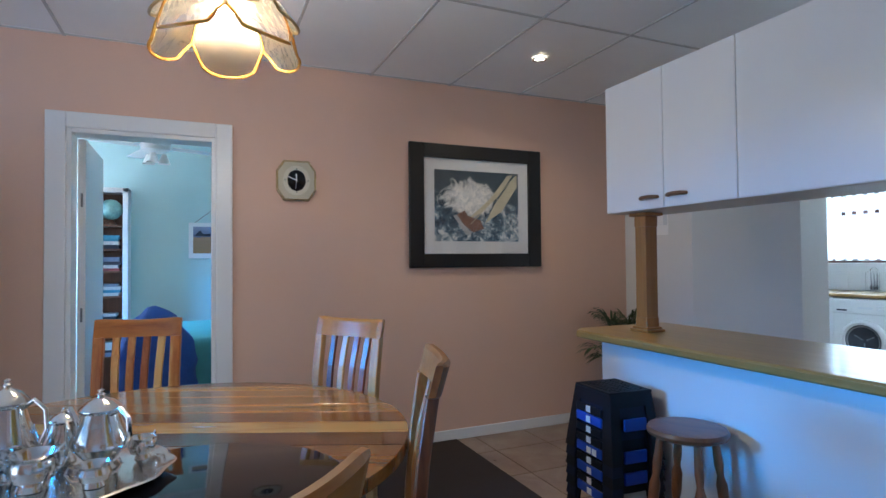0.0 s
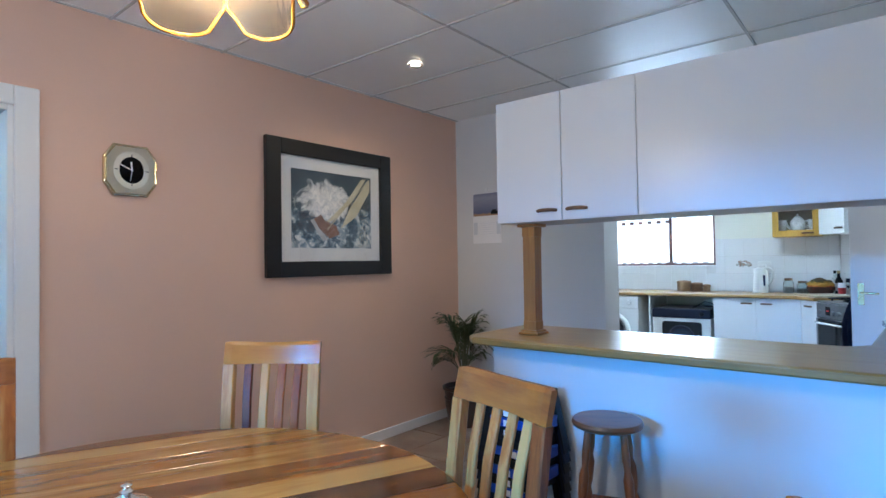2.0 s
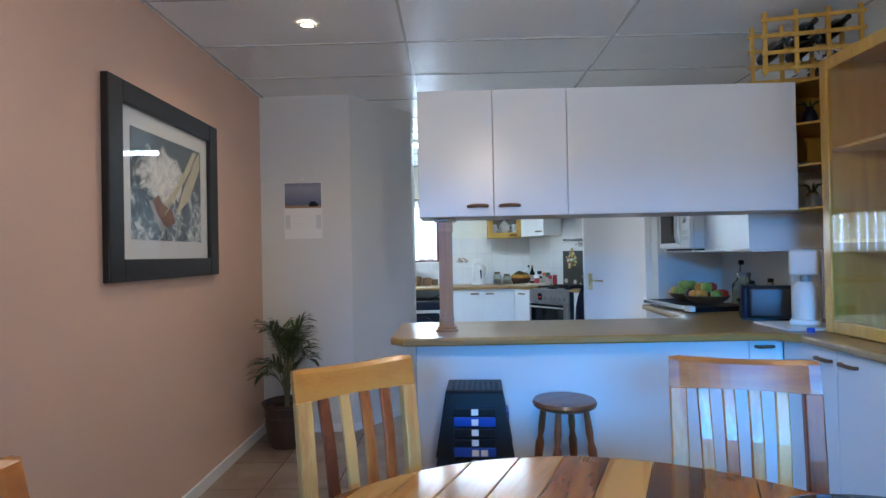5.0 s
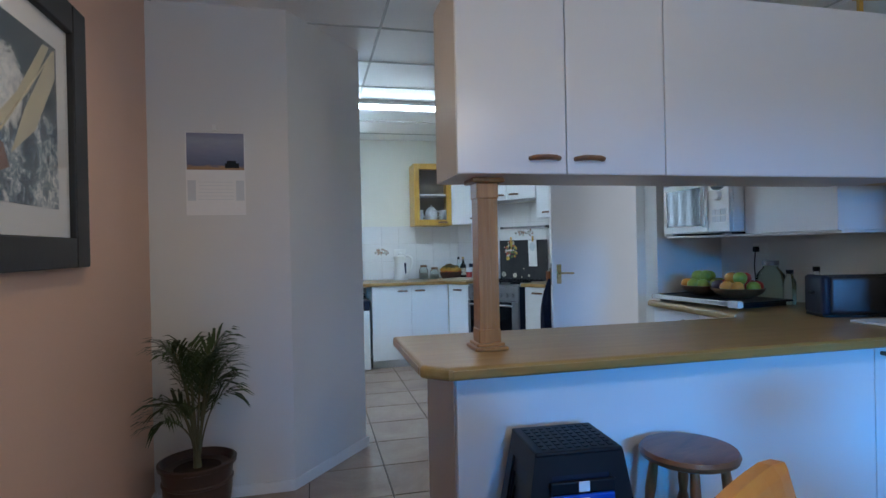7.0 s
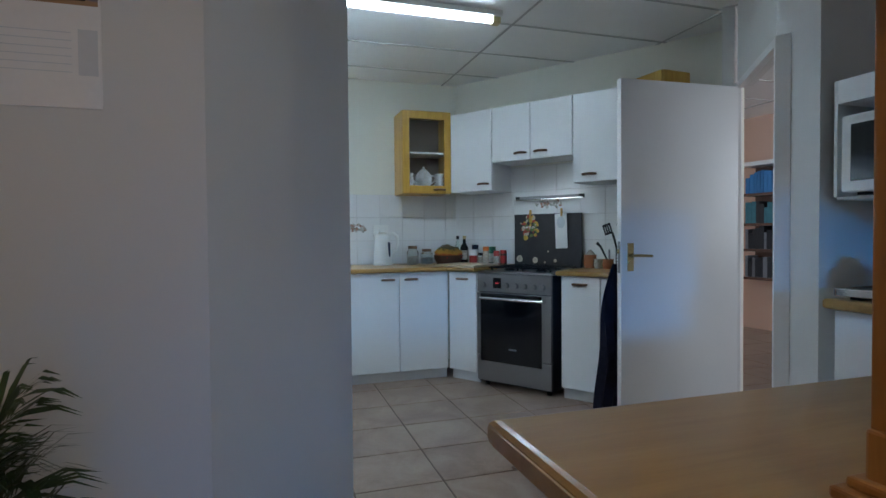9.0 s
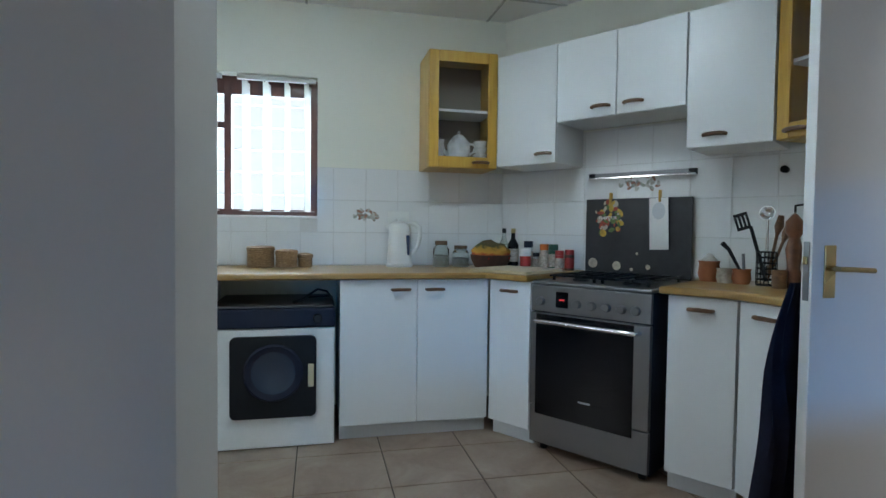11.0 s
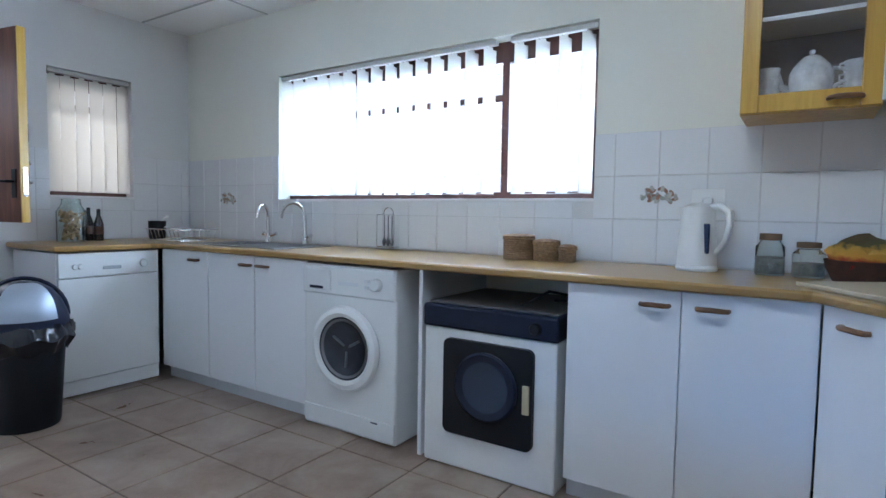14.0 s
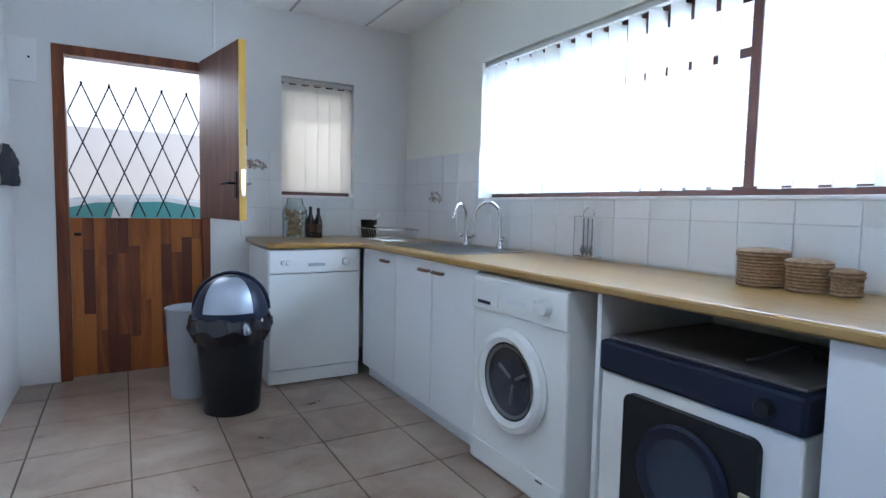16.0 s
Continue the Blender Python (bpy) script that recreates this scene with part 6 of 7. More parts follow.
sk2 = thing("wall_socket", RZ(3.78, 0.5005, math.pi, 0.07), "white double wall socket with a black plug", "socket")
part("plate", bx(-0.06, 0.06, -0.008, 0, 1.12, 1.2, 0.003), PLASTIC_WHITE, sk2)
part("plug", bx(-0.03, 0.0, -0.04, -0.008, 1.14, 1.175, 0.006), BLACK, sk2)
part("flex", tube([(-0.015, -0.03, 1.14), (-0.02, -0.035, 1.05), (0.0, -0.04, 0.92), (0.06, -0.05, 0.86)], 0.004), BLACK, sk2)

# ---- kitchen worktop things ----
ZT = T1 + 0.0005
BASKET = wood("woven_grass", [(0.3, (0.15, 0.085, 0.045)), (0.6, (0.27, 0.17, 0.095)), (0.8, (0.36, 0.245, 0.145))], (60, 60, 110), 1.0, 0.8, 0.0)
for y, r, h in ((3.205, 0.076, 0.13), (3.055, 0.062, 0.105), (2.945, 0.04, 0.072)):
    b = thing("lidded_basket", RZ(7.12, y, 0, ZT), "round woven grass basket with a fitted lid", "basket", "woven baskets")
    coil = []
    n = int(h * 0.78 / 0.011)
    for i in range(n):
        z = 0.0055 + 0.011 * i
        coil += [(r, z - 0.0055), (r + 0.004, z)]
    part("body", lathe([(0, 0), *coil, (r, 0.011 * n), (0, 0.011 * n)], 32), BASKET, b, smooth=True)
    z = 0.011 * n
    part("lid", lathe([(0, z), (r + 0.004, z), (r + 0.009, z + 0.006), (r + 0.005, z + 0.012), (r + 0.008, z + 0.018), (r, z + 0.025), (r * 0.5, z + 0.03), (0, z + 0.031)], 32), BASKET, b, "woven lid", True)

ke = thing("electric_kettle", RZ(7.11, 2.365, math.radians(-105), ZT), "white plastic jug kettle with a dark blue water gauge", "kettle")
part("base", lathe([(0, 0), (0.082, 0), (0.085, 0.012), (0.078, 0.02), (0, 0.02)], 32), PLASTIC_WHITE, ke, smooth=True)
part("jug", lathe([(0, 0.022), (0.08, 0.022), (0.078, 0.06), (0.072, 0.16), (0.066, 0.25), (0.06, 0.27), (0.03, 0.285), (0, 0.288)], 32), PLASTIC_WHITE, ke, smooth=True)
part("handle", tube([(0.05, 0, 0.27), (0.09, 0, 0.275), (0.125, 0, 0.25), (0.13, 0, 0.2), (0.115, 0, 0.13), (0.09, 0, 0.09), (0.07, 0, 0.075)], [0.014, 0.016, 0.016, 0.014, 0.012, 0.012, 0.01], 10), PLASTIC_WHITE, ke, smooth=True)
part("gauge", bx(0.052, 0.075, -0.045, -0.03, 0.075, 0.2, 0.004, m=Matrix.Rotation(-0.15, 4, "Z")), surface("dark_blue_gauge", (0.02, 0.035, 0.09), 0.15), ke, "dark blue water gauge")
part("spout", prism([(-0.05, -0.02), (-0.085, 0), (-0.05, 0.02)], 0.235, 0.27, 0.003), PLASTIC_WHITE, ke)
sk3 = thing("wall_socket", M_EAST(2.40, XE - 0.006), "white wall socket with a white plug behind the kettle", "socket")
part("plate", bx(-0.02, 0.12, -0.008, 0, 1.17, 1.27, 0.003), PLASTIC_WHITE, sk3)
part("plug", bx(0.03, 0.07, -0.045, -0.008, 1.19, 1.23, 0.008), PLASTIC_WHITE, sk3)
JAR = glass("jar_glass", (0.86, 0.93, 0.91))
CONT = surface("pale_jar_contents", (0.42, 0.40, 0.36), 0.8, vary=0.4, big=30, fine=90)
for y, r, h in ((2.095, 0.052, 0.165), (1.965, 0.055, 0.135)):
    j = thing("storage_jar", RZ(7.11, y, 0, ZT), "glass storage jar with a brown cork lid", "jar", "storage jars")
    part("glass", lathe([(0, 0.0), (r, 0.0), (r * 1.02, 0.01), (r, h * 0.68), (r * 0.7, h * 0.8), (r * 0.7, h * 0.84), (0, h * 0.84)], 28), JAR, j, smooth=True)
    part("contents", lathe([(0, 0.006), (r * 0.9, 0.006), (r * 0.9, h * 0.4), (0, h * 0.45)], 24), CONT, j, smooth=True)
    part("lid", lathe([(0, h * 0.845), (r * 0.76, h * 0.845), (r * 0.76, h), (0, h)], 24), surface("brown_cork", (0.17, 0.10, 0.055), 0.8, vary=0.3, big=40), j, "brown cork lid", True)
fb2 = thing("bread_basket", RZ(7.02, 1.79, 0.4, ZT), "basket under a striped red, yellow and brown cloth", "basket")
part("basket", lathe([(0, 0), (0.10, 0), (0.125, 0.05), (0.13, 0.08), (0, 0.08)], 28), surface("dark_wicker", (0.06, 0.025, 0.015), 0.9, vary=0.5, big=14), fb2, smooth=True)
cb2 = bmesh.new()
bmesh.ops.create_icosphere(cb2, subdivisions=3, radius=0.115, matrix=Matrix.Translation((0, 0, 0.085)) @ Matrix.Diagonal((1.05, 1.05, 0.75, 1)))
for v in cb2.verts:
    k = noise.noise(v.co * 26) * 0.028
    v.co += Vector((v.co.x, v.co.y, (v.co.z - 0.08))).normalized() * k


def striped_wool():
    m, t, b = nodes_of("striped_wool")
    sep = t.nodes.new("ShaderNodeSeparateXYZ")
    link(t, coords(t), sep.inputs[0])
    nz = noise_tex(t, coords(t), 30, 3)
    a = t.nodes.new("ShaderNodeMath")
    a.operation = "MULTIPLY_ADD"
    link(t, nz, a.inputs[0])
    a.inputs[1].default_value = 0.05
    link(t, sep.outputs[2], a.inputs[2])
    mr = t.nodes.new("ShaderNodeMapRange")
    mr.inputs["From Min"].default_value, mr.inputs["From Max"].default_value = 0.02, 0.21
    link(t, a.outputs[0], mr.inputs["Value"])
    link(t, ramp(t, mr.outputs[0], [(0.2, (0.035, 0.014, 0.010)), (0.34, (0.24, 0.018, 0.010)), (0.46, (0.30, 0.05, 0.012)), (0.54, (0.46, 0.22, 0.03)), (0.68, (0.36, 0.20, 0.03)), (0.76, (0.06, 0.055, 0.02)), (0.92, (0.10, 0.06, 0.02))]), b.inputs["Base Color"])
    b.inputs["Roughness"].default_value = 0.95
    bump(t, b, nz, 0.4, 0.004)
    return m


part("cloth", cb2, striped_wool(), fb2, "striped red, yellow and brown cloth", True)


def obl(s, d):
    p = C2 + D2 * s + N2 * d
    return p.x, p.y


def bottle(s, d, r, h, mat, lab, capm, band=None):
    x, y = obl(s, d)
    b = thing("bottle", RZ(x, y, A2, ZT), lab, "bottle", "sauce and spice bottles")
    part("body", lathe([(0, 0), (r, 0), (r, h * 0.58), (r * 0.4, h * 0.74), (r * 0.36, h * 0.88), (0, h * 0.88)], 20), mat, b, smooth=True)
    part("cap", lathe([(0, h * 0.88), (r * 0.42, h * 0.88), (r * 0.42, h), (0, h)], 16), capm, b, smooth=True)
    if band:
        part("label", lathe([(r * 1.015, h * 0.15), (r * 1.015, h * 0.48)], 20), band, b)


MUTED = surface("mottled_label", (0.42, 0.36, 0.30), 0.6, vary=0.6, big=70, fine=160)
RED = surface("red_plastic", (0.40, 0.03, 0.025), 0.35, vary=0.1)
GREEN = surface("dark_green_plastic", (0.02, 0.09, 0.05), 0.35, vary=0.1)
ORANGEP = surface("orange_plastic", (0.62, 0.15, 0.02), 0.35, vary=0.1)


def spice(s, d, r, h, body, capm, lab, band):
    x, y = obl(s, d)
    b = thing("spice_jar", RZ(x, y, A2, ZT), lab, "spice jar", "sauce and spice bottles")
    part("body", lathe([(0, 0), (r, 0), (r, h * 0.76), (0, h * 0.76)], 20), body, b, smooth=True)
    part("lid", lathe([(0, h * 0.765), (r * 0.98, h * 0.765), (r * 0.96, h), (0, h)], 20), capm, b, smooth=True)
    part("label", lathe([(r * 1.015, h * 0.12), (r * 1.015, h * 0.62)], 20), band, b)


bottle(0.12, 0.14, 0.032, 0.25, JAR, "clear glass oil bottle with a black cap", BLACK)
bottle(0.20, 0.15, 0.036, 0.25, BLACK_GLASS, "dark vinegar bottle with a pale label", BRASS, MUTED)
spice(0.285, 0.10, 0.03, 0.17, JAR, NAVY, "spice jar with a dark blue lid", MUTED)
spice(0.33, 0.20, 0.034, 0.125, LABEL_WHITE, LABEL_WHITE, "white and red salt shaker tub", RED)
spice(0.385, 0.16, 0.024, 0.10, JAR, BLACK, "small glass spice jar with a black lid", MUTED)
spice(0.44, 0.16, 0.028, 0.155, MUTED, ORANGEP, "pale spice jar with an orange lid", MUTED)
spice(0.505, 0.16, 0.03, 0.155, GREEN, GREEN, "green spice jar with a dark green lid", MUTED)
spice(0.56, 0.18, 0.026, 0.12, RED, RED, "red spice jar with a red lid", MUTED)
spice(0.605, 0.14, 0.028, 0.125, DARKWOOD, RED, "brown spice jar with a red lid", RED)
cbx, cby = obl(0.42, 0.42)
chop = thing("chopping_board", RZ(cbx, cby, A2, ZT), "pale wooden chopping board beside the stove", "chopping board")
part("board", bx(-0.19, 0.2, -0.2, 0.18, 0, 0.016, 0.004), surface("pale_board", (0.50, 0.42, 0.30), 0.4, vary=0.1, big=6), chop)

bp = thing("splash_panel", M_OBL(0.66, 0.045), "black printed glass splash panel leaning on the tiles", "panel")
part("panel", bx(0, 0.62, 0, 0.008, 0.895, 1.345, 0.002), surface("printed_slate", (0.022, 0.022, 0.026), 0.3, vary=0.5, big=4, fine=30), bp)
rp = random.Random(3)
FOOD = [surface("food_" + n_, c_, 0.5, vary=0.3, big=30) for n_, c_ in (("red", (0.35, 0.06, 0.03)), ("yellow", (0.55, 0.36, 0.05)), ("green", (0.12, 0.18, 0.05)), ("cream", (0.5, 0.44, 0.33)))]
for k in range(58):
    a, q = rp.uniform(0, 6.3), rp.random() ** 0.6 * 0.088
    x, z, r = 0.14 + q * math.cos(a), 1.235 + q * math.sin(a) * 1.15, rp.uniform(0.008, 0.024)
    part("printed_food", lathe([(0, 0.0006 + 0.00002 * k), (r, 0.0006 + 0.00002 * k), (r, 0), (0, 0)], 9, sy=rp.uniform(0.35, 1), m=Matrix.Translation((x, 0, z)) @ RX @ Matrix.Rotation(rp.uniform(0, 3), 4, "Z")), FOOD[k % 4], bp)
for x, z, r in ((0.2, 0.955, 0.026), (0.29, 0.938, 0.01), (0.385, 0.955, 0.014), (0.05, 0.965, 0.03), (0.32, 1.03, 0.008)):
    part("printed_food", lathe([(0, 0.0006), (r, 0.0006), (r, 0), (0, 0)], 12, m=Matrix.Translation((x, 0, z)) @ RX), FOOD[3], bp)
word = bpy.data.curves.new("word", "FONT")
word.body, word.size, word.extrude, word.align_x = "FLAVOUR", 0.026, 0.0004, "CENTER"
word.materials.append(LABEL_WHITE)
wo = new("printed_word", word)
wo.parent, wo.matrix_basis = bp, Matrix.Translation((0.14, -0.002, 1.225)) @ RX
nt = thing("paper_note", M_OBL(1.06, 0.062), "printed recipe card pegged to the splash panel", "note")
part("paper", bx(0, 0.105, 0, 0.002, 1.055, 1.34, m=Matrix.Rotation(-0.03, 4, "Y") @ Matrix.Translation((0.03, 0, 0))), LABEL_WHITE, nt)
part("print", lathe([(0, 0.001), (0.036, 0.001), (0.036, 0), (0, 0)], 20, sy=1.3, m=Matrix.Translation((0.045, -0.001, 1.27)) @ RX), KICK, nt)
part("peg", bx(0.045, 0.056, -0.012, 0.012, 1.32, 1.385, 0.002), OAK, nt, "wooden clothes peg")
pg2 = thing("clothes_peg", M_OBL(0.81, 0.045), "wooden clothes peg on the splash panel's edge", "peg")
part("peg", bx(0, 0.012, -0.012, 0.014, 1.315, 1.38, 0.002), OAK, pg2)
rl = thing("magnetic_rail", M_OBL(0.67, 0.012), "steel rail fixed to the tiles above the stove", "rail")
part("rail", bx(0, 0.62, -0.028, 0, 1.474, 1.497, 0.004), STEEL, rl)
part("lower_lip", bx(0.002, 0.618, -0.034, -0.004, 1.464, 1.4735, 0.002), CHROME, rl, "bright lower lip")
for x in (0.02, 0.6):
    part("end", bx(x - 0.02, x + 0.02, -0.031, 0.0, 1.465, 1.498, 0.004), BLACK, rl)


def pot(s, d, r, h, mat, lab, cat="pot"):
    x, y = obl(s, d)
    p = thing("clay_pot", RZ(x, y, A2, ZT), lab, cat)
    part("body", lathe([(0, 0), (r * 0.8, 0), (r, h * 0.35), (r * 0.9, h * 0.85), (r, h), (r * 0.9, h), (r * 0.8, h * 0.85), (0, h * 0.5)], 22), mat, p, smooth=True)
    return p


TERRA = surface("terracotta", (0.30, 0.11, 0.045), 0.75, vary=0.2, big=12)
garlic = pot(1.42, 0.22, 0.05, 0.10, TERRA, "terracotta garlic pot with a pale lid")
part("lid", lathe([(0, 0.14), (0.012, 0.135), (0.04, 0.1), (0, 0.1)], 18), CONT, garlic, smooth=True)
pot(1.50, 0.26, 0.035, 0.07, CONT, "small pale clay jar")
up1 = pot(1.575, 0.26, 0.042, 0.07, TERRA, "terracotta pot holding dark tongs")
part("tongs", tube([(0, 0, 0.05), (-0.06, 0.01, 0.16), (-0.09, 0.01, 0.19)], [0.006, 0.009, 0.012]), BLACK, up1)
part("spoon", tube([(0.01, 0, 0.05), (0.0, 0.02, 0.14)], 0.007), STEEL, up1)
cx, cy = obl(1.68, 0.27)
cad = thing("utensil_holder", RZ(cx, cy, A2, ZT), "wire utensil holder full of kitchen tools", "utensils")
for k in range(7):
    z = 0.004 + 0.025 * k
    part("ring", tube([(0.042 * math.cos(2 * math.pi * i / 20), 0.042 * math.sin(2 * math.pi * i / 20), z) for i in range(20)], 0.003, 5, closed=True), BLACK, cad)
for i in range(8):
    a = 2 * math.pi * i / 8
    part("wire", tube([(0.042 * math.cos(a), 0.042 * math.sin(a), 0.002), (0.042 * math.cos(a), 0.042 * math.sin(a), 0.155)], 0.0025, 5), BLACK, cad)
sp_m = Matrix.Rotation(-0.3, 4, "Y") @ Matrix.Translation((0.07, 0, 0))
sp_b = bx(-0.115, -0.055, -0.004, 0.004, 0.27, 0.285, 0.002, m=sp_m)
bx(-0.115, -0.055, -0.004, 0.004, 0.335, 0.35, 0.002, sp_b, m=sp_m)
for k in range(4):
    bx(-0.115 + 0.0167 * k, -0.105 + 0.0167 * k, -0.0035, 0.0035, 0.283, 0.337, 0.001, sp_b, m=sp_m)
part("spatula", sp_b, BLACK, cad, "black slotted spatula")
part("spatula_handle", tube([(0, 0, 0.02), (-0.07, 0, 0.27)], 0.008), BLACK, cad)
part("ladle", lathe([(0, -0.032), (0.022, -0.022), (0.033, 0), (0.029, 0), (0.019, -0.019), (0, -0.027)], 20, m=Matrix.Translation((0.0, -0.02, 0.33)) @ Matrix.Rotation(1.4, 4, "X")), CHROME, cad, smooth=True)
part("ladle_handle", tube([(0, 0, 0.02), (0.0, -0.01, 0.3)], 0.006), CHROME, cad)
for x, z in ((0.05, 0.29), (0.085, 0.26)):
    part("wooden_spoon", tube([(0, 0.01, 0.02), (x * 0.7, 0.01, z - 0.06), (x * 0.85, 0.01, z - 0.02), (x, 0.01, z + 0.03)], [0.006, 0.007, 0.02, 0.012], 8), HANDLE, cad, smooth=True)
cx, cy = obl(1.79, 0.30)
mill = thing("pepper_mill", RZ(cx, cy, 0, ZT), "tall turned red-brown wooden pepper mill", "pepper mill")
part("body", lathe([(0, 0), (0.04, 0), (0.042, 0.03), (0.025, 0.09), (0.034, 0.17), (0.022, 0.22), (0.038, 0.25), (0.036, 0.29), (0.012, 0.32), (0, 0.33)], 20), STOOLWOOD, mill, smooth=True)
part("crank", tube([(0, 0, 0.33), (0, 0, 0.36), (-0.06, 0, 0.365), (-0.06, 0, 0.385)], 0.005), BLACK, mill)
cx, cy = obl(1.75, 0.36)
wp = thing("wooden_cup", RZ(cx, cy, 0, ZT), "small turned wooden cup on the worktop", "cup")
part("cup", lathe([(0, 0), (0.028, 0), (0.032, 0.08), (0.028, 0.08), (0.024, 0.01), (0, 0.01)], 18), HANDLE, wp, smooth=True)

hk = thing("wall_hook", M_OBL(1.695, 0.008), "round black hook fixed to the wall tiles", "hook")
part("plate", lathe([(0, 0.0), (0.016, 0.0), (0.016, 0.006), (0, 0.008)], 18, m=Matrix.Translation((0, 0, 1.463)) @ RX), BLACK, hk, smooth=True)
part("knob", lathe([(0.006, 0.0), (0.007, 0.018), (0.017, 0.026), (0.018, 0.036), (0.01, 0.044), (0, 0.045)], 18, m=Matrix.Translation((0, -0.006, 1.463)) @ RX), BLACK, hk, smooth=True)

# sink, taps, rack
sn = thing("sink", M_EAST(5.42, 6.70), "stainless steel sink with a drainer let into the worktop", "sink")
sb = bmesh.new()
bx(0.0, 0.86, 0.0, 0.46, T1 + 0.0005, T1 + 0.006, 0.002, sb)
part("rim", sb, STEEL, sn)
# Flat plate for the bowl; its depth shade is put into the darker steel.
part("bowl", bx(0.44, 0.82, 0.05, 0.41, T1 + 0.0062, T1 + 0.0072), surface("shaded_steel_bowl", (0.16, 0.16, 0.17), 0.3, 1.0), sn, "flat bowl plate with the recess shade in its colour")
for k in range(8):
    part("drainer_rib", bx(0.04, 0.38, 0.06 + 0.045 * k, 0.075 + 0.045 * k, T1 + 0.006, T1 + 0.009, 0.001), STEEL, sn)


def tap(x, y, h, reach, lab, a):
    t = thing("tap", RZ(x, y, a, ZT), lab, "tap", "sink taps")
    part("base", lathe([(0, 0), (0.026, 0), (0.024, 0.02), (0.016, 0.03), (0.015, 0.06), (0, 0.06)], 20), CHROME, t, smooth=True)
    pts = [(0, 0, 0.05), (0, 0, h * 0.62)] + [(-reach / 2 + reach / 2 * math.cos(q), 0, h * 0.68 + reach * 0.62 * math.sin(q)) for q in [math.pi * k / 8 for k in range(1, 8)]] + [(-reach, 0, h * 0.66)]
    part("spout", tube(pts, 0.011, 10), CHROME, t, smooth=True)
    part("lever", tube([(0, 0.0, 0.045), (0.02, 0.04, 0.06), (0.02, 0.055, 0.062)], [0.012, 0.01, 0.016], 8), CHROME, t, smooth=True)
    part("lever", tube([(0, 0.0, 0.045), (0.02, -0.04, 0.06), (0.02, -0.055, 0.062)], [0.012, 0.01, 0.016], 8), CHROME, t, smooth=True)


tap(7.20, 5.23, 0.27, 0.14, "chrome swan-neck mixer tap at the sink", 0.35)
tap(7.21, 4.86, 0.27, 0.16, "slim chrome filter tap beside the sink", -0.5)
hd = thing("cutlery_holder", M_EAST(4.22, XE - 0.012), "steel wire holder with hanging ladles on the tiles", "holder")
part("frame", tube([(0, -0.06, 0.93), (0, -0.06, 1.13), (0.135, -0.06, 1.13), (0.135, -0.06, 0.93)], 0.003, 6, closed=True), CHROME, hd)
part("frame", tube([(0, -0.005, 0.93), (0, -0.06, 0.93), (0.135, -0.06, 0.93), (0.135, -0.005, 0.93)], 0.003, 6), CHROME, hd)
part("back", bx(0.004, 0.131, -0.006, -0.002, 0.93, 1.13), pane_glass("clear_plastic"), hd)
part("hoop", tube([(0.03, -0.03, 1.13)] + [(0.0675 - 0.04 * math.cos(q), -0.03, 1.13 + 0.045 * math.sin(q)) for q in [math.pi * k / 8 for k in range(1, 8)]] + [(0.105, -0.03, 1.13)], 0.003, 6), CHROME, hd)
for x in (0.04, 0.07, 0.1):
    part("spoon", tube([(x, -0.035, 1.12), (x, -0.035, 0.99), (x, -0.038, 0.96), (x, -0.036, 0.935)], [0.004, 0.004, 0.014, 0.006], 8), STEEL, hd, smooth=True)
part("cradle", bx(0.0, 0.135, -0.062, -0.002, T1 + 0.001, 0.93), pane_glass("clear_plastic_foot"), hd)
dr_ = thing("dish_rack", M_EAST(5.98, 6.72), "low chrome wire dish rack on the drainer", "dish rack")
part("wires", tube([(0.0, 0, 1.0), (0.42, 0, 1.0), (0.42, 0.3, 1.0), (0.0, 0.3, 1.0)], 0.004, 6, closed=True, bm=tube([(0.02, 0.02, ZT + 0.006), (0.4, 0.02, ZT + 0.006), (0.4, 0.28, ZT + 0.006), (0.02, 0.28, ZT + 0.006)], 0.004, 6, closed=True)), CHROME, dr_)
wx = bmesh.new()
for k in range(9):
    x = 0.02 + 0.0475 * k
    tube([(x - 0.005, 0.0, 1.0), (x, 0.02, ZT + 0.004), (x, 0.28, ZT + 0.004), (x - 0.005, 0.3, 1.0)], 0.0022, 5, wx)
part("wires", wx, CHROME, dr_)
mg = thing("black_mug", RZ(6.83, 6.02, 0.6, ZT), "black straight-sided pot with a pale rim on the worktop", "mug")
part("body", lathe([(0, 0.012), (0.055, 0.012), (0.062, 0.14), (0.058, 0.14), (0.05, 0.02), (0, 0.02)], 24), BLACK, mg, smooth=True)
part("foot", cyl(0, 0, 0, 0.013, 0.05), BLACK, mg)
part("caption", bx(-0.02, 0.03, -0.0635, -0.0595, 0.09, 0.1), LABEL_WHITE, mg)
part("brush", tube([(0.01, 0, 0.1), (0.06, -0.02, 0.16), (0.1, -0.03, 0.17)], [0.006, 0.006, 0.014]), LABEL_WHITE, mg)
cj = thing("cork_jar", RZ(6.30, 6.13, 0, ZT), "large glass jar full of wine corks", "jar")
part("glass", lathe([(0, 0), (0.085, 0), (0.088, 0.015), (0.088, 0.2), (0.06, 0.245), (0.055, 0.28), (0.06, 0.285), (0.052, 0.285), (0.05, 0.25), (0.08, 0.2), (0.08, 0.01), (0, 0.008)], 32), JAR, cj, smooth=True)
CORK = surface("wine_cork", (0.42, 0.27, 0.14), 0.85, vary=0.4, big=30, rand=0.4)
rc = random.Random(9)
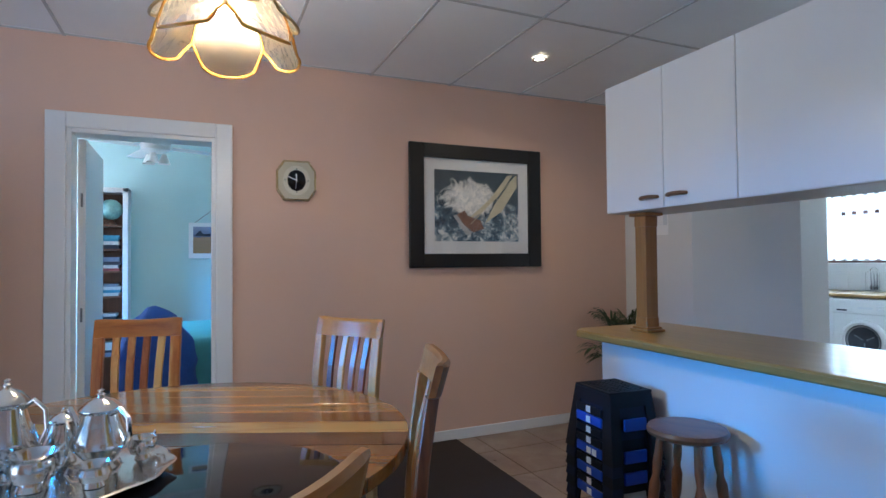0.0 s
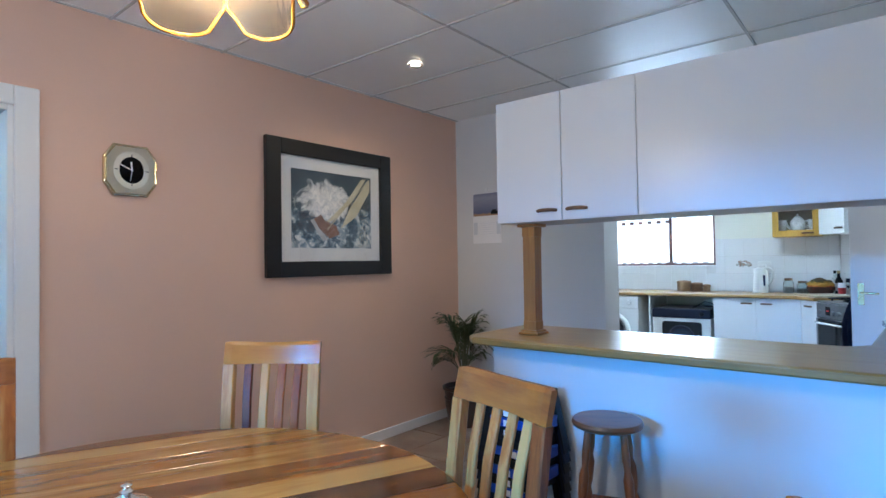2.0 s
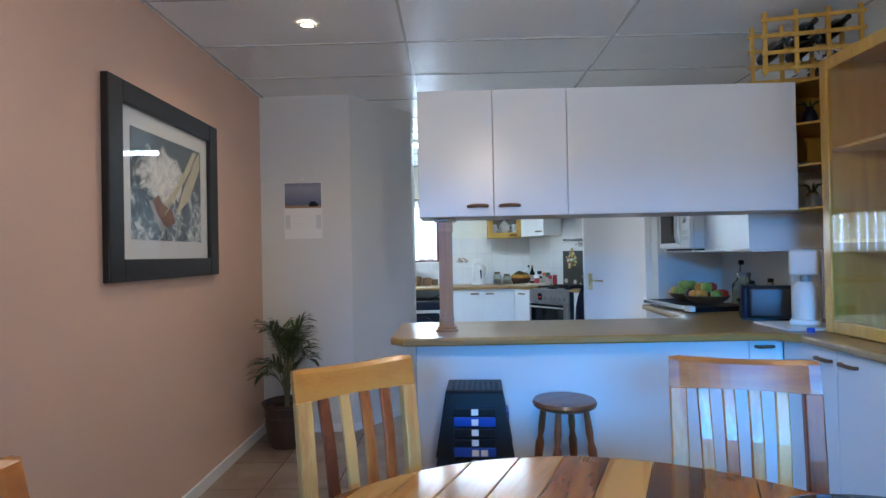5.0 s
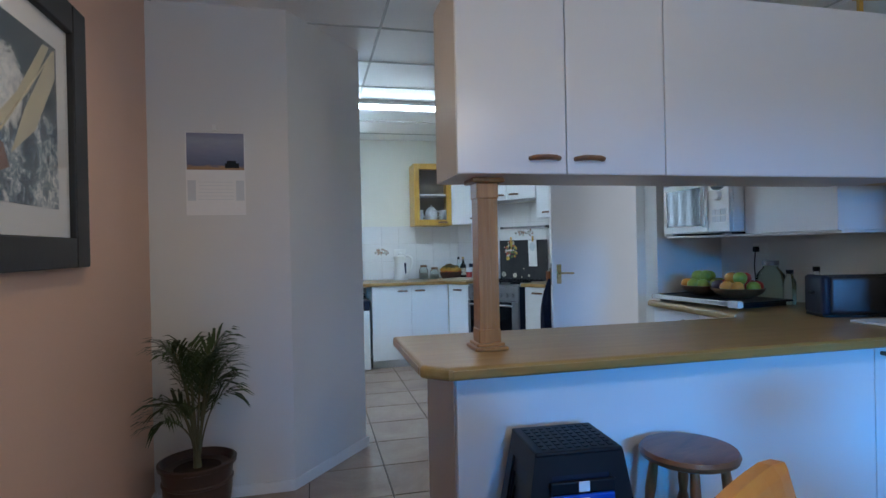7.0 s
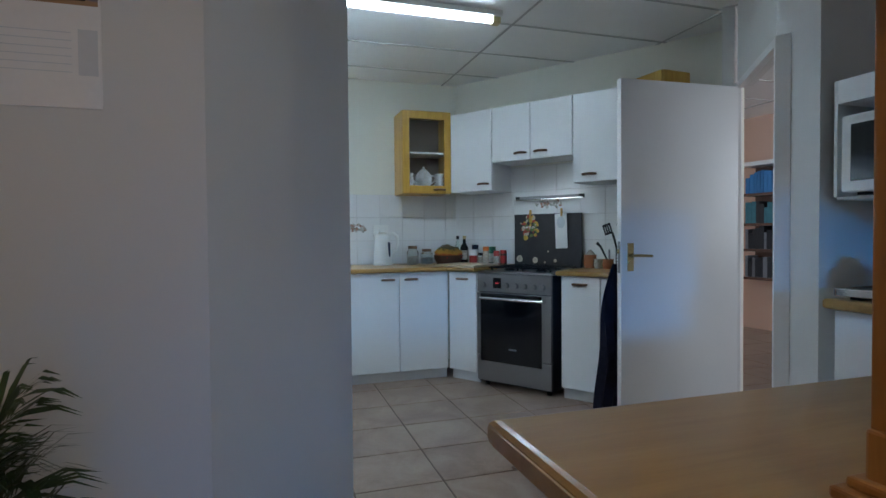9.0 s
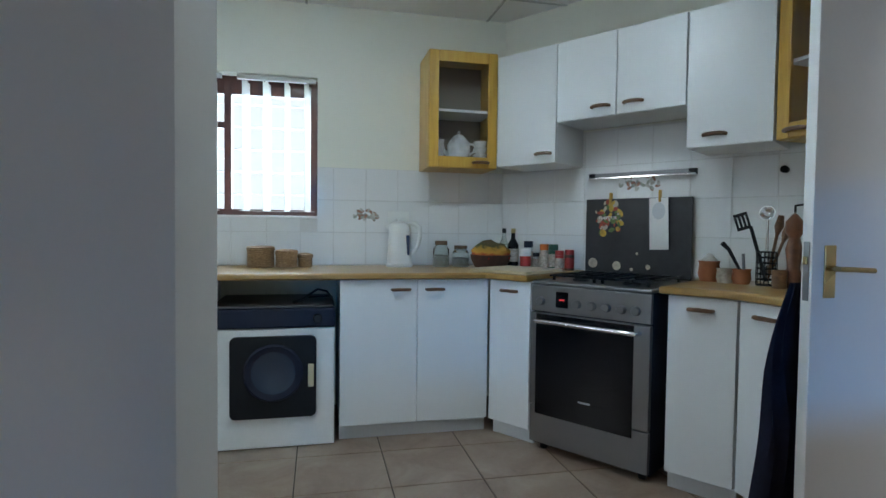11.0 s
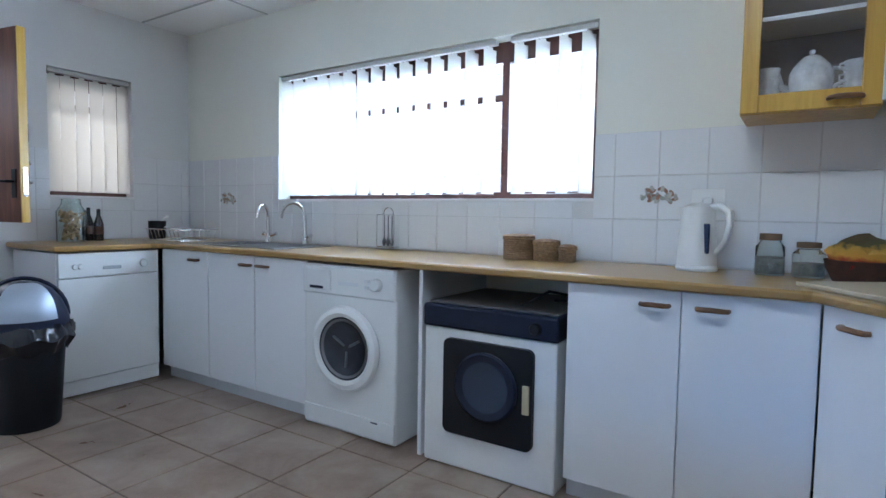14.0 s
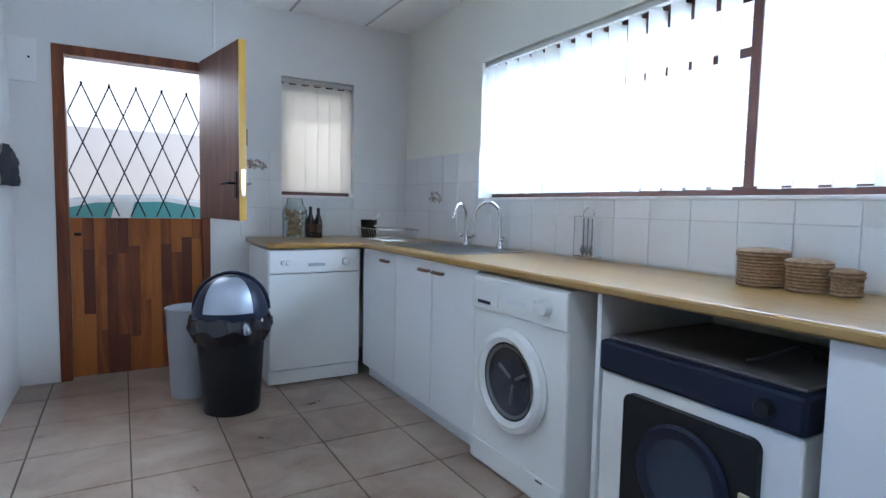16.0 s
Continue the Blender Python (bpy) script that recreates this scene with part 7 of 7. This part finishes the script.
for k in range(60):
    a, q = rc.uniform(0, 6.3), 0.062 * math.sqrt(rc.random())
    m_ = Matrix.Translation((q * math.cos(a), q * math.sin(a), 0.025 + 0.17 * k / 60)) @ Matrix.Rotation(rc.uniform(0, 3), 4, "Z") @ Matrix.Rotation(rc.uniform(0.3, 1.57), 4, "X")
    part("cork", cyl(0, 0, -0.02, 0.02, 0.011, seg=8, m=m_), CORK, cj)
for x, h in ((6.43, 0.23), (6.475, 0.22)):
    bb2 = thing("beer_bottle", RZ(x, 6.18 - (x - 6.43), 0, ZT), "small dark brown glass bottle", "bottle", "beer bottles")
    part("body", lathe([(0, 0), (0.03, 0), (0.03, h * 0.55), (0.012, h * 0.8), (0.012, h), (0, h)], 18), surface("brown_bottle_glass", (0.025, 0.010, 0.006), 0.08, vary=0.1), bb2, smooth=True)
    part("label", lathe([(0.0305, h * 0.2), (0.0305, h * 0.45)], 18), DARKWOOD, bb2)

# bins
bn = thing("swing_bin", RZ(5.735, 5.36, -0.25), "black waste bin with a silver swing lid and bag", "bin")
part("body", lathe([(0, 0.0), (0.148, 0.0), (0.152, 0.015), (0.185, 0.5), (0, 0.5)], 36), BLACK, bn, smooth=True)
bg = bmesh.new()
ringz = [(0.186, 0.40), (0.20, 0.43), (0.225, 0.47), (0.215, 0.51), (0.205, 0.535), (0.19, 0.54)]
rr_ = []
for i, (r, z) in enumerate(ringz):
    rr_.append([bg.verts.new(((r + 0.012 * noise.noise(Vector((math.cos(t) * 5, math.sin(t) * 5, i * 0.7))) + 0.006 * math.sin(17 * t + i)) * math.cos(t), (r + 0.012 * noise.noise(Vector((math.cos(t) * 5, math.sin(t) * 5, i * 0.7))) + 0.006 * math.sin(17 * t + i)) * math.sin(t), z + 0.012 * math.sin(9 * t + i))) for t in [2 * math.pi * k / 72 for k in range(72)]])
for a, b in zip(rr_, rr_[1:]):
    for k in range(72):
        bg.faces.new((a[k], a[(k + 1) % 72], b[(k + 1) % 72], b[k]))
part("bin_bag", bg, surface("shiny_black_bag", (0.008, 0.008, 0.012), 0.18, vary=0.2, relief=0.3, fine=25), bn, "crumpled black bin bag", True)
part("lid", lathe([(0.2, 0.53), (0.2, 0.56), (0.19, 0.6), (0.165, 0.66), (0.125, 0.715), (0.07, 0.75), (0, 0.76)], 40), NAVY, bn, "dark domed lid", True)
sv = bmesh.new()
g = []
for i in range(9):
    ph_ = 0.10 + 1.10 * i / 8
    row = []
    for j in range(15):
        th = -2.25 + 1.36 * j / 14
        r = 0.203 * math.cos(ph_ * 1.15) ** 0.75
        row.append(sv.verts.new((r * math.cos(th), r * math.sin(th), 0.548 + 0.205 * math.sin(ph_ * 1.28) ** 1.05)))
    g.append(row)
for a, b in zip(g, g[1:]):
    for j in range(14):
        sv.faces.new((a[j], a[j + 1], b[j + 1], b[j]))
part("flap", sv, surface("silver_plastic", (0.36, 0.40, 0.46), 0.42, 0.5, vary=0.05), bn, "silver swing flap", True)
part("handle_hoop", tube([(0.2 * math.cos(q), 0.03, 0.56 + 0.21 * math.sin(q)) for q in [math.pi * k / 16 for k in range(17)]], 0.011, 8), NAVY, bn, smooth=True)
gb = thing("waste_bin", RZ(5.56, 5.72, 0.1), "grey plastic waste paper bin", "bin")
part("body", lathe([(0, 0.0), (0.105, 0.0), (0.11, 0.01), (0.135, 0.52), (0.142, 0.53), (0.135, 0.535), (0.128, 0.52), (0.1, 0.02), (0, 0.015)], 32), PLASTIC_GREY, gb, smooth=True)
sw = thing("distribution_board", RZ(4.66, YN, 0), "white electrical board cover on the wall", "electrical board")
part("cover", bx(-0.05, 0.13, -0.02, -0.0005, 1.86, 2.12, 0.006), TRIM, sw)
part("screw", bx(0.085, 0.097, -0.022, -0.02, 2.0, 2.012), BLACK, sw)
cn = thing("cable_trunking", RZ(5.79, YN, 0), "thin white cable trunking up the wall", "trunking")
part("cover", bx(-0.008, 0.008, -0.012, -0.0005, 2.12, CH - 0.002, 0.003), TRIM, cn)
jk = thing("hanging_jacket", RZ(4.65, 6.03, math.pi / 2), "dark jacket hanging on the wall hook", "jacket")
jb = bmesh.new()
rows = []
for i in range(10):
    z = 1.46 - 0.23 * i / 9
    half = 0.05 + 0.12 * min(1, i / 3)
    rows.append([jb.verts.new((-half + 2 * half * j / 10, -0.005 - 0.06 * math.sin(math.pi * j / 10) * min(1, 0.3 + i / 5) - 0.01 * math.sin(j * 2.1 + i), z)) for j in range(11)])
for a, b in zip(rows, rows[1:]):
    for j in range(10):
        jb.faces.new((a[j], a[j + 1], b[j + 1], b[j]))
part("cloth", jb, surface("dark_jacket_cloth", (0.015, 0.017, 0.022), 0.9, vary=0.4, relief=0.3), jk, smooth=True)

# fluorescent fitting
fl = thing("fluorescent_light", RZ(5.57, 2.54, 0), "lit fluorescent tube fitting on the ceiling", "lamp")
part("housing", bx(-0.05, 0.05, -0.63, 0.63, 2.535, 2.569, 0.004), PLASTIC_WHITE, fl)
part("tube", tube([(0, -0.58, 2.515), (0, 0.58, 2.515)], 0.016, 12), glow("fluorescent_tube", (0.82, 0.95, 1.0), 28), fl, "lit white tube", True)
for yy in (-0.6, 0.6):
    part("end_cap", bx(-0.03, 0.03, yy - 0.025, yy + 0.025, 2.495, 2.536, 0.005), surface("yellowed_cap", (0.6, 0.5, 0.25), 0.4), fl, "yellowed end cap")

# ---- bedroom ----
TEALC = surface("teal_bedspread", (0.10, 0.36, 0.40), 0.9, vary=0.12, big=5, relief=0.2)
bed = thing("bed", None, "bed with a teal bedspread", "bed")
part("base", bx(0.15, 2.05, 5.25, 6.75, 0.0, 0.32, 0.01), DARKWOOD, bed)
part("bedspread", bx(0.10, 2.1, 5.2, 6.8, 0.10, 0.70, 0.06, seg=4), TEALC, bed, smooth=True)
pil = thing("pillow", RZ(1.7, 6.0, 0), "teal pillow on the bed", "pillow")
part("cushion", bx(-0.25, 0.25, -0.35, 0.35, 0.701, 0.84, 0.06, seg=4), TEALC, pil, smooth=True)
bj = thing("blue_clothes", RZ(0.22, 5.05, 0), "blue clothes heaped over a low chair", "clothes")
bc = bmesh.new()
bmesh.ops.create_icosphere(bc, subdivisions=4, radius=0.32, matrix=Matrix.Translation((0, 0, 0.5)) @ Matrix.Diagonal((0.85, 0.55, 1.5, 1)))
for v in bc.verts:
    v.co += Vector((v.co.x, v.co.y, 0)).normalized() * noise.noise(v.co * 7) * 0.06 if v.co.xy.length > 1e-3 else Vector((0, 0, 0))
    v.co.z = max(0.0, v.co.z)
part("cloth", bc, surface("blue_cotton", (0.03, 0.09, 0.36), 0.9, vary=0.3, big=6, relief=0.2), bj, smooth=True)
bs = thing("bookcase", RZ(-0.46, 7.09, 0), "dark bookcase with books in a white surround", "bookcase")
part("surround", bx(-0.03, 0.0, -0.24, 0, 0, 2.05, 0.004, bm=bx(0.265, 0.315, -0.24, 0, 0, 2.05, 0.004, bm=bx(-0.03, 0.315, -0.24, 0, 2.0, 2.05, 0.004))), TRIM, bs)
part("back", bx(0, 0.265, -0.03, -0.01, 0, 2.0), DARKWOOD, bs)
BK = [surface("book_" + n_, c_, 0.6, vary=0.2, big=20) for n_, c_ in (("black", (0.02, 0.02, 0.025)), ("cream", (0.5, 0.46, 0.38)), ("red", (0.25, 0.05, 0.04)), ("teal", (0.06, 0.2, 0.25)), ("grey", (0.2, 0.2, 0.22)))]
rb = random.Random(5)
for j, z in enumerate((0.35, 0.65, 0.95, 1.2, 1.42, 1.66)):
    part("shelf", bx(0.001, 0.264, -0.23, -0.03, z, z + 0.018), DARKWOOD, bs)
    if j < 5:
        zz = z + 0.0185
        for k in range(4):
            h = rb.uniform(0.025, 0.045)
            bk = thing("book", bs.matrix_basis.copy(), "books lying stacked on the bookcase shelf", "book", "bookcase books")
            part("cover", bx(0.015 + rb.uniform(0, 0.03), 0.25 - rb.uniform(0, 0.04), -0.2, -0.05, zz, zz + h, 0.002), BK[rb.randrange(5)], bk)
            zz += h + 0.0004
gbl = thing("globe", RZ(-0.31, 6.95, 0, 1.679), "small pale green globe on the bookcase", "globe")
part("ball", lathe([(0, 0.05), (0.06, 0.07), (0.1, 0.12), (0.105, 0.16), (0.09, 0.21), (0.05, 0.25), (0, 0.26)], 24), surface("globe_green", (0.25, 0.42, 0.36), 0.3, vary=0.4, big=14), gbl, smooth=True)
part("stand", cyl(0, 0, 0, 0.055, 0.06, 0.02), DARKWOOD, gbl)
bpic = thing("framed_picture", Matrix.Translation((0.665, 7.098, 1.535)) @ Matrix.Rotation(math.pi / 2, 4, "X"), "small white-framed seascape hanging from a cord", "picture")
part("frame", bx(-0.265, 0.265, -0.195, 0.195, 0.002, 0.025, 0.004), TRIM, bpic)
part("print", bx(-0.22, 0.22, -0.14, 0.15, 0.025, 0.027), sky_print(), bpic)
part("rock", prism([(-0.21, 0.05), (-0.15, 0.11), (-0.12, 0.07), (-0.04, 0.075), (-0.05, 0.045)], 0.0275, 0.0282), NAVY, bpic)
part("cord", tube([(-0.2, 0.195, 0.01), (0, 0.36, 0.01), (0.2, 0.195, 0.01)], 0.003, 5), DARKWOOD, bpic)
fan = thing("ceiling_fan", RZ(0.168, 5.75, 0.35, -0.085), "white ceiling fan with a light kit", "fan")
part("rod", cyl(0, 0, 2.42, CH + 0.084, 0.018), BRASS, fan)
part("motor", lathe([(0, 2.43), (0.09, 2.42), (0.12, 2.38), (0.11, 2.33), (0.06, 2.31), (0, 2.31)], 24), TRIM, fan, smooth=True)
for k in range(4):
    part("blade", bx(0.13, 0.62, -0.065, 0.065, 2.355, 2.363, 0.003), TRIM, fan, m=Matrix.Rotation(k * math.pi / 2, 4, "Z"))
for k in range(3):
    a = k * 2.09
    part("shade", lathe([(0.02, 2.30), (0.03, 2.27), (0.05, 2.22)], 16, m=Matrix.Translation((0.07 * math.cos(a), 0.07 * math.sin(a), 0))), PLASTIC_WHITE, fan, "white glass shade", True)
dk = thing("dresser", RZ(-0.82, 4.155, 0), "tall dark wooden cabinet against the peach wall", "cabinet")
part("body", bx(-0.5, 0.2, -0.42, 0, 0.0065, 1.62, 0.006), DARKWOOD, dk)
part("cornice", bx(-0.53, 0.23, -0.45, 0, 1.62, 1.66, 0.008), DARKWOOD, dk)
for x0, x1 in ((-0.48, -0.16), (-0.14, 0.18)):
    d_ = part("door", bx(x0, x1, -0.437, -0.421, 0.08, 1.58, 0.004), DARKWOOD, dk)
    part("knob", lathe([(0.012, 0), (0.014, 0.018), (0, 0.022)], 12, m=Matrix.Translation(((x0 if x0 > -0.2 else x1) + (0.03 if x0 > -0.2 else -0.03), -0.437, 0.85)) @ RX), BRASS, d_, smooth=True)

# ---- next room beyond the passage door ----
bk2 = thing("bookshelf", RZ(6.65, -2.185, math.pi + 0.139), "wall bookshelf with blue folders and dark books", "bookshelf")
part("back", bx(-0.9, 0.9, 0.25, 0.27, 0.62, 1.95), DARKWOOD, bk2)
part("top", bx(-0.92, 0.92, 0.0, 0.27, 1.95, 2.0), TRIM, bk2, "white lit top board")
for z in (0.62, 0.95, 1.25, 1.6):
    part("shelf", bx(-0.9, 0.9, 0.0, 0.25, z, z + 0.03), DARKWOOD, bk2)
FOLD = surface("blue_folder", (0.03, 0.17, 0.42), 0.5, vary=0.2, rand=0.5)
for j, z in enumerate((0.65, 0.98, 1.28, 1.63)):
    x = -0.88
    while x < 0.84:
        w = rb.uniform(0.03, 0.06)
        bk = thing("book", bk2.matrix_basis.copy(), "blue folder standing on the bookshelf" if j == 3 else "dark book standing on the bookshelf", "book", "bookshelf books")
        part("cover", bx(x, x + w - 0.002, 0.04, 0.23, z + 0.0005, z + rb.uniform(0.18, 0.27), 0.002), FOLD if j == 3 else BK[rb.choice((0, 0, 4, 3))], bk)
        x += w

# ---- tiles ----
def tile_mesh(w, h, t, b):
    bm = bmesh.new()
    bx(-w / 2, w / 2, -h / 2, h / 2, 0, t, 0, bm)
    top = [v for v in bm.verts if v.co.z > t / 2]
    for v in top:
        v.co.x *= 1 - 2 * b / w
        v.co.y *= 1 - 2 * b / h
    return bm


FX, FY, PX, PY = 5.23, 5.11, 0.41, 0.428
first = None
for i in range(-8, 6):
    for j in range(-12, 4):
        x, y = FX + PX * (i + 0.5), FY + PY * (j + 0.5)
        if x < 2.0 or x > 7.4 or y > 6.5 or y < 0.2 or (x < 3.6 and y > 4.3) or (x < 4.3 and y > 4.4):
            continue
        if first is None:
            first = part("tile", tile_mesh(PX - 0.007, PY - 0.007, 0.0042, 0.0015), TILE_FLOOR, floor, m=Matrix.Translation((x, y, -0.004)))
        else:
            again(first, "tile", floor, Matrix.Translation((x, y, -0.004)))
far = bmesh.new()
for i in range(-8, 9):
    for j in range(-22, -12):
        x, y = FX + PX * (i + 0.5), FY + PY * (j + 0.5)
        if y < 0.3:
            bx(x - PX / 2 + 0.004, x + PX / 2 - 0.004, y - PY / 2 + 0.004, y + PY / 2 - 0.004, -0.004, 0.0002, 0, far)
o = part("tiles_next_room", far, TILE_FLOOR, floor)
tagged(o, "", "", "", "stuff")
bedfl = structure("floor_bedroom", bx(-2.4, 2.2, 4.30, 7.1, -0.004, 0.004), CARPET, "dark bedroom carpet")

TW = 0.208
tmesh = None
ROWS_Z = [0.9195 + TW * k for k in range(3)]


def wall_tiles(parent, base, length, rows, win):
    """Tiles on a wall; base carries local x along it, y into it, z up. win: the window's (from, to), cut out above its sill."""
    global tmesh
    n_ = int(math.ceil(length / TW))
    for r in rows:
        for c in range(n_):
            x0, x1, z1 = c * TW, min((c + 1) * TW, length), r + TW
            if win and z1 > 1.213:
                if x0 >= win[0] - 0.002 and x1 <= win[1] + 0.002:
                    z1 = 1.212
                elif x0 < win[0] < x1:
                    x1 = win[0]
                elif x0 < win[1] < x1:
                    x0 = win[1]
            if x1 - x0 < 0.02 or z1 - r < 0.02:
                continue
            m = base @ Matrix.Translation(((x0 + x1) / 2, 0, (r + z1) / 2)) @ Matrix.Rotation(math.pi / 2, 4, "X") @ Matrix.Diagonal(((x1 - x0) / TW, (z1 - r) / TW, 1, 1))
            if tmesh is None:
                tmesh = part("tile", tile_mesh(TW - 0.003, TW - 0.003, 0.006, 0.0012), WALL_TILE, parent, m=m)
            else:
                again(tmesh, "tile", parent, m)


we, wn_, wo_ = bpy.data.objects["wall_east"], bpy.data.objects["wall_north_kitchen"], bpy.data.objects["wall_oblique"]
structure("trim_grout_east", bx(XE - 0.003, XE + 0.001, 1.63, YN, T1, 1.222, bm=bx(XE - 0.003, XE + 0.001, 1.63, 2.873, 1.222, 1.543, bm=bx(XE - 0.003, XE + 0.001, 5.207, YN, 1.222, 1.543))), WALL_GROUT, "pale grout between the white wall tiles")
structure("trim_grout_north", bx(5.955, XE - 0.003, YN - 0.003, YN + 0.001, T1, 1.222, bm=bx(5.955, 6.247, YN - 0.003, YN + 0.001, 1.222, 1.543, bm=bx(6.818, XE - 0.003, YN - 0.003, YN + 0.001, 1.222, 1.543))), WALL_GROUT, "pale grout between the north wall tiles")
gm = M_OBL(0, 0) @ Matrix.Identity(4)
structure("trim_grout_oblique", bx(0.0, 2.37, -0.003, 0.001, 0.88, 1.76, m=gm), WALL_GROUT, "pale grout between the oblique wall tiles")
we_base = M_EAST(YN - 0.006, XE - 0.001)
wall_tiles(we, we_base, YN - 1.635, ROWS_Z, (YN - 0.006 - 5.205, YN - 0.006 - 2.875))
wall_tiles(wn_, RZ(5.957, YN - 0.001, 0), XE - 5.957 - 0.008, ROWS_Z, (6.25 - 5.957, 6.815 - 5.957))
wall_tiles(wo_, M_OBL(0.002, 0.001), 2.35, ROWS_Z + [ROWS_Z[-1] + TW], None)
# floral decor on four tiles
FLOR = surface("brown_floral_print", (0.30, 0.15, 0.10), 0.3, vary=0.5, big=40)
FLOR2 = surface("grey_floral_print", (0.30, 0.31, 0.27), 0.3, vary=0.5, big=40)


def floral(m, w):
    f_ = thing("floral_tile_decor", m, "brown and grey fruit motif printed on a wall tile", "decor", "tile motifs")
    rq = random.Random(2)
    for k in range(34):
        a, q = rq.uniform(0, 6.3), rq.random() * 0.5
        part("petal", lathe([(0, 0.0002), (0.016, 0.0002), (0.016, 0), (0, 0)], 8, sy=0.55, m=Matrix.Translation((w * q * math.cos(a), -0.0006 - 0.00003 * k, 0.45 * w * q * 1.2 * math.sin(a))) @ RX @ Matrix.Rotation(rq.uniform(0, 3), 4, "Z")), (FLOR, FLOR2, CONT)[k % 3], f_)


floral(M_EAST(2.565, XE - 0.008) @ Matrix.Translation((0, 0, 1.235)), 0.16)
floral(M_EAST(5.79, XE - 0.008) @ Matrix.Translation((0, 0, 1.225)), 0.19)
floral(RZ(6.06, YN - 0.008, 0, 1.435), 0.15)
floral(M_OBL(0.965, 0.008) @ Matrix.Translation((0, 0, 1.43)), 0.24)
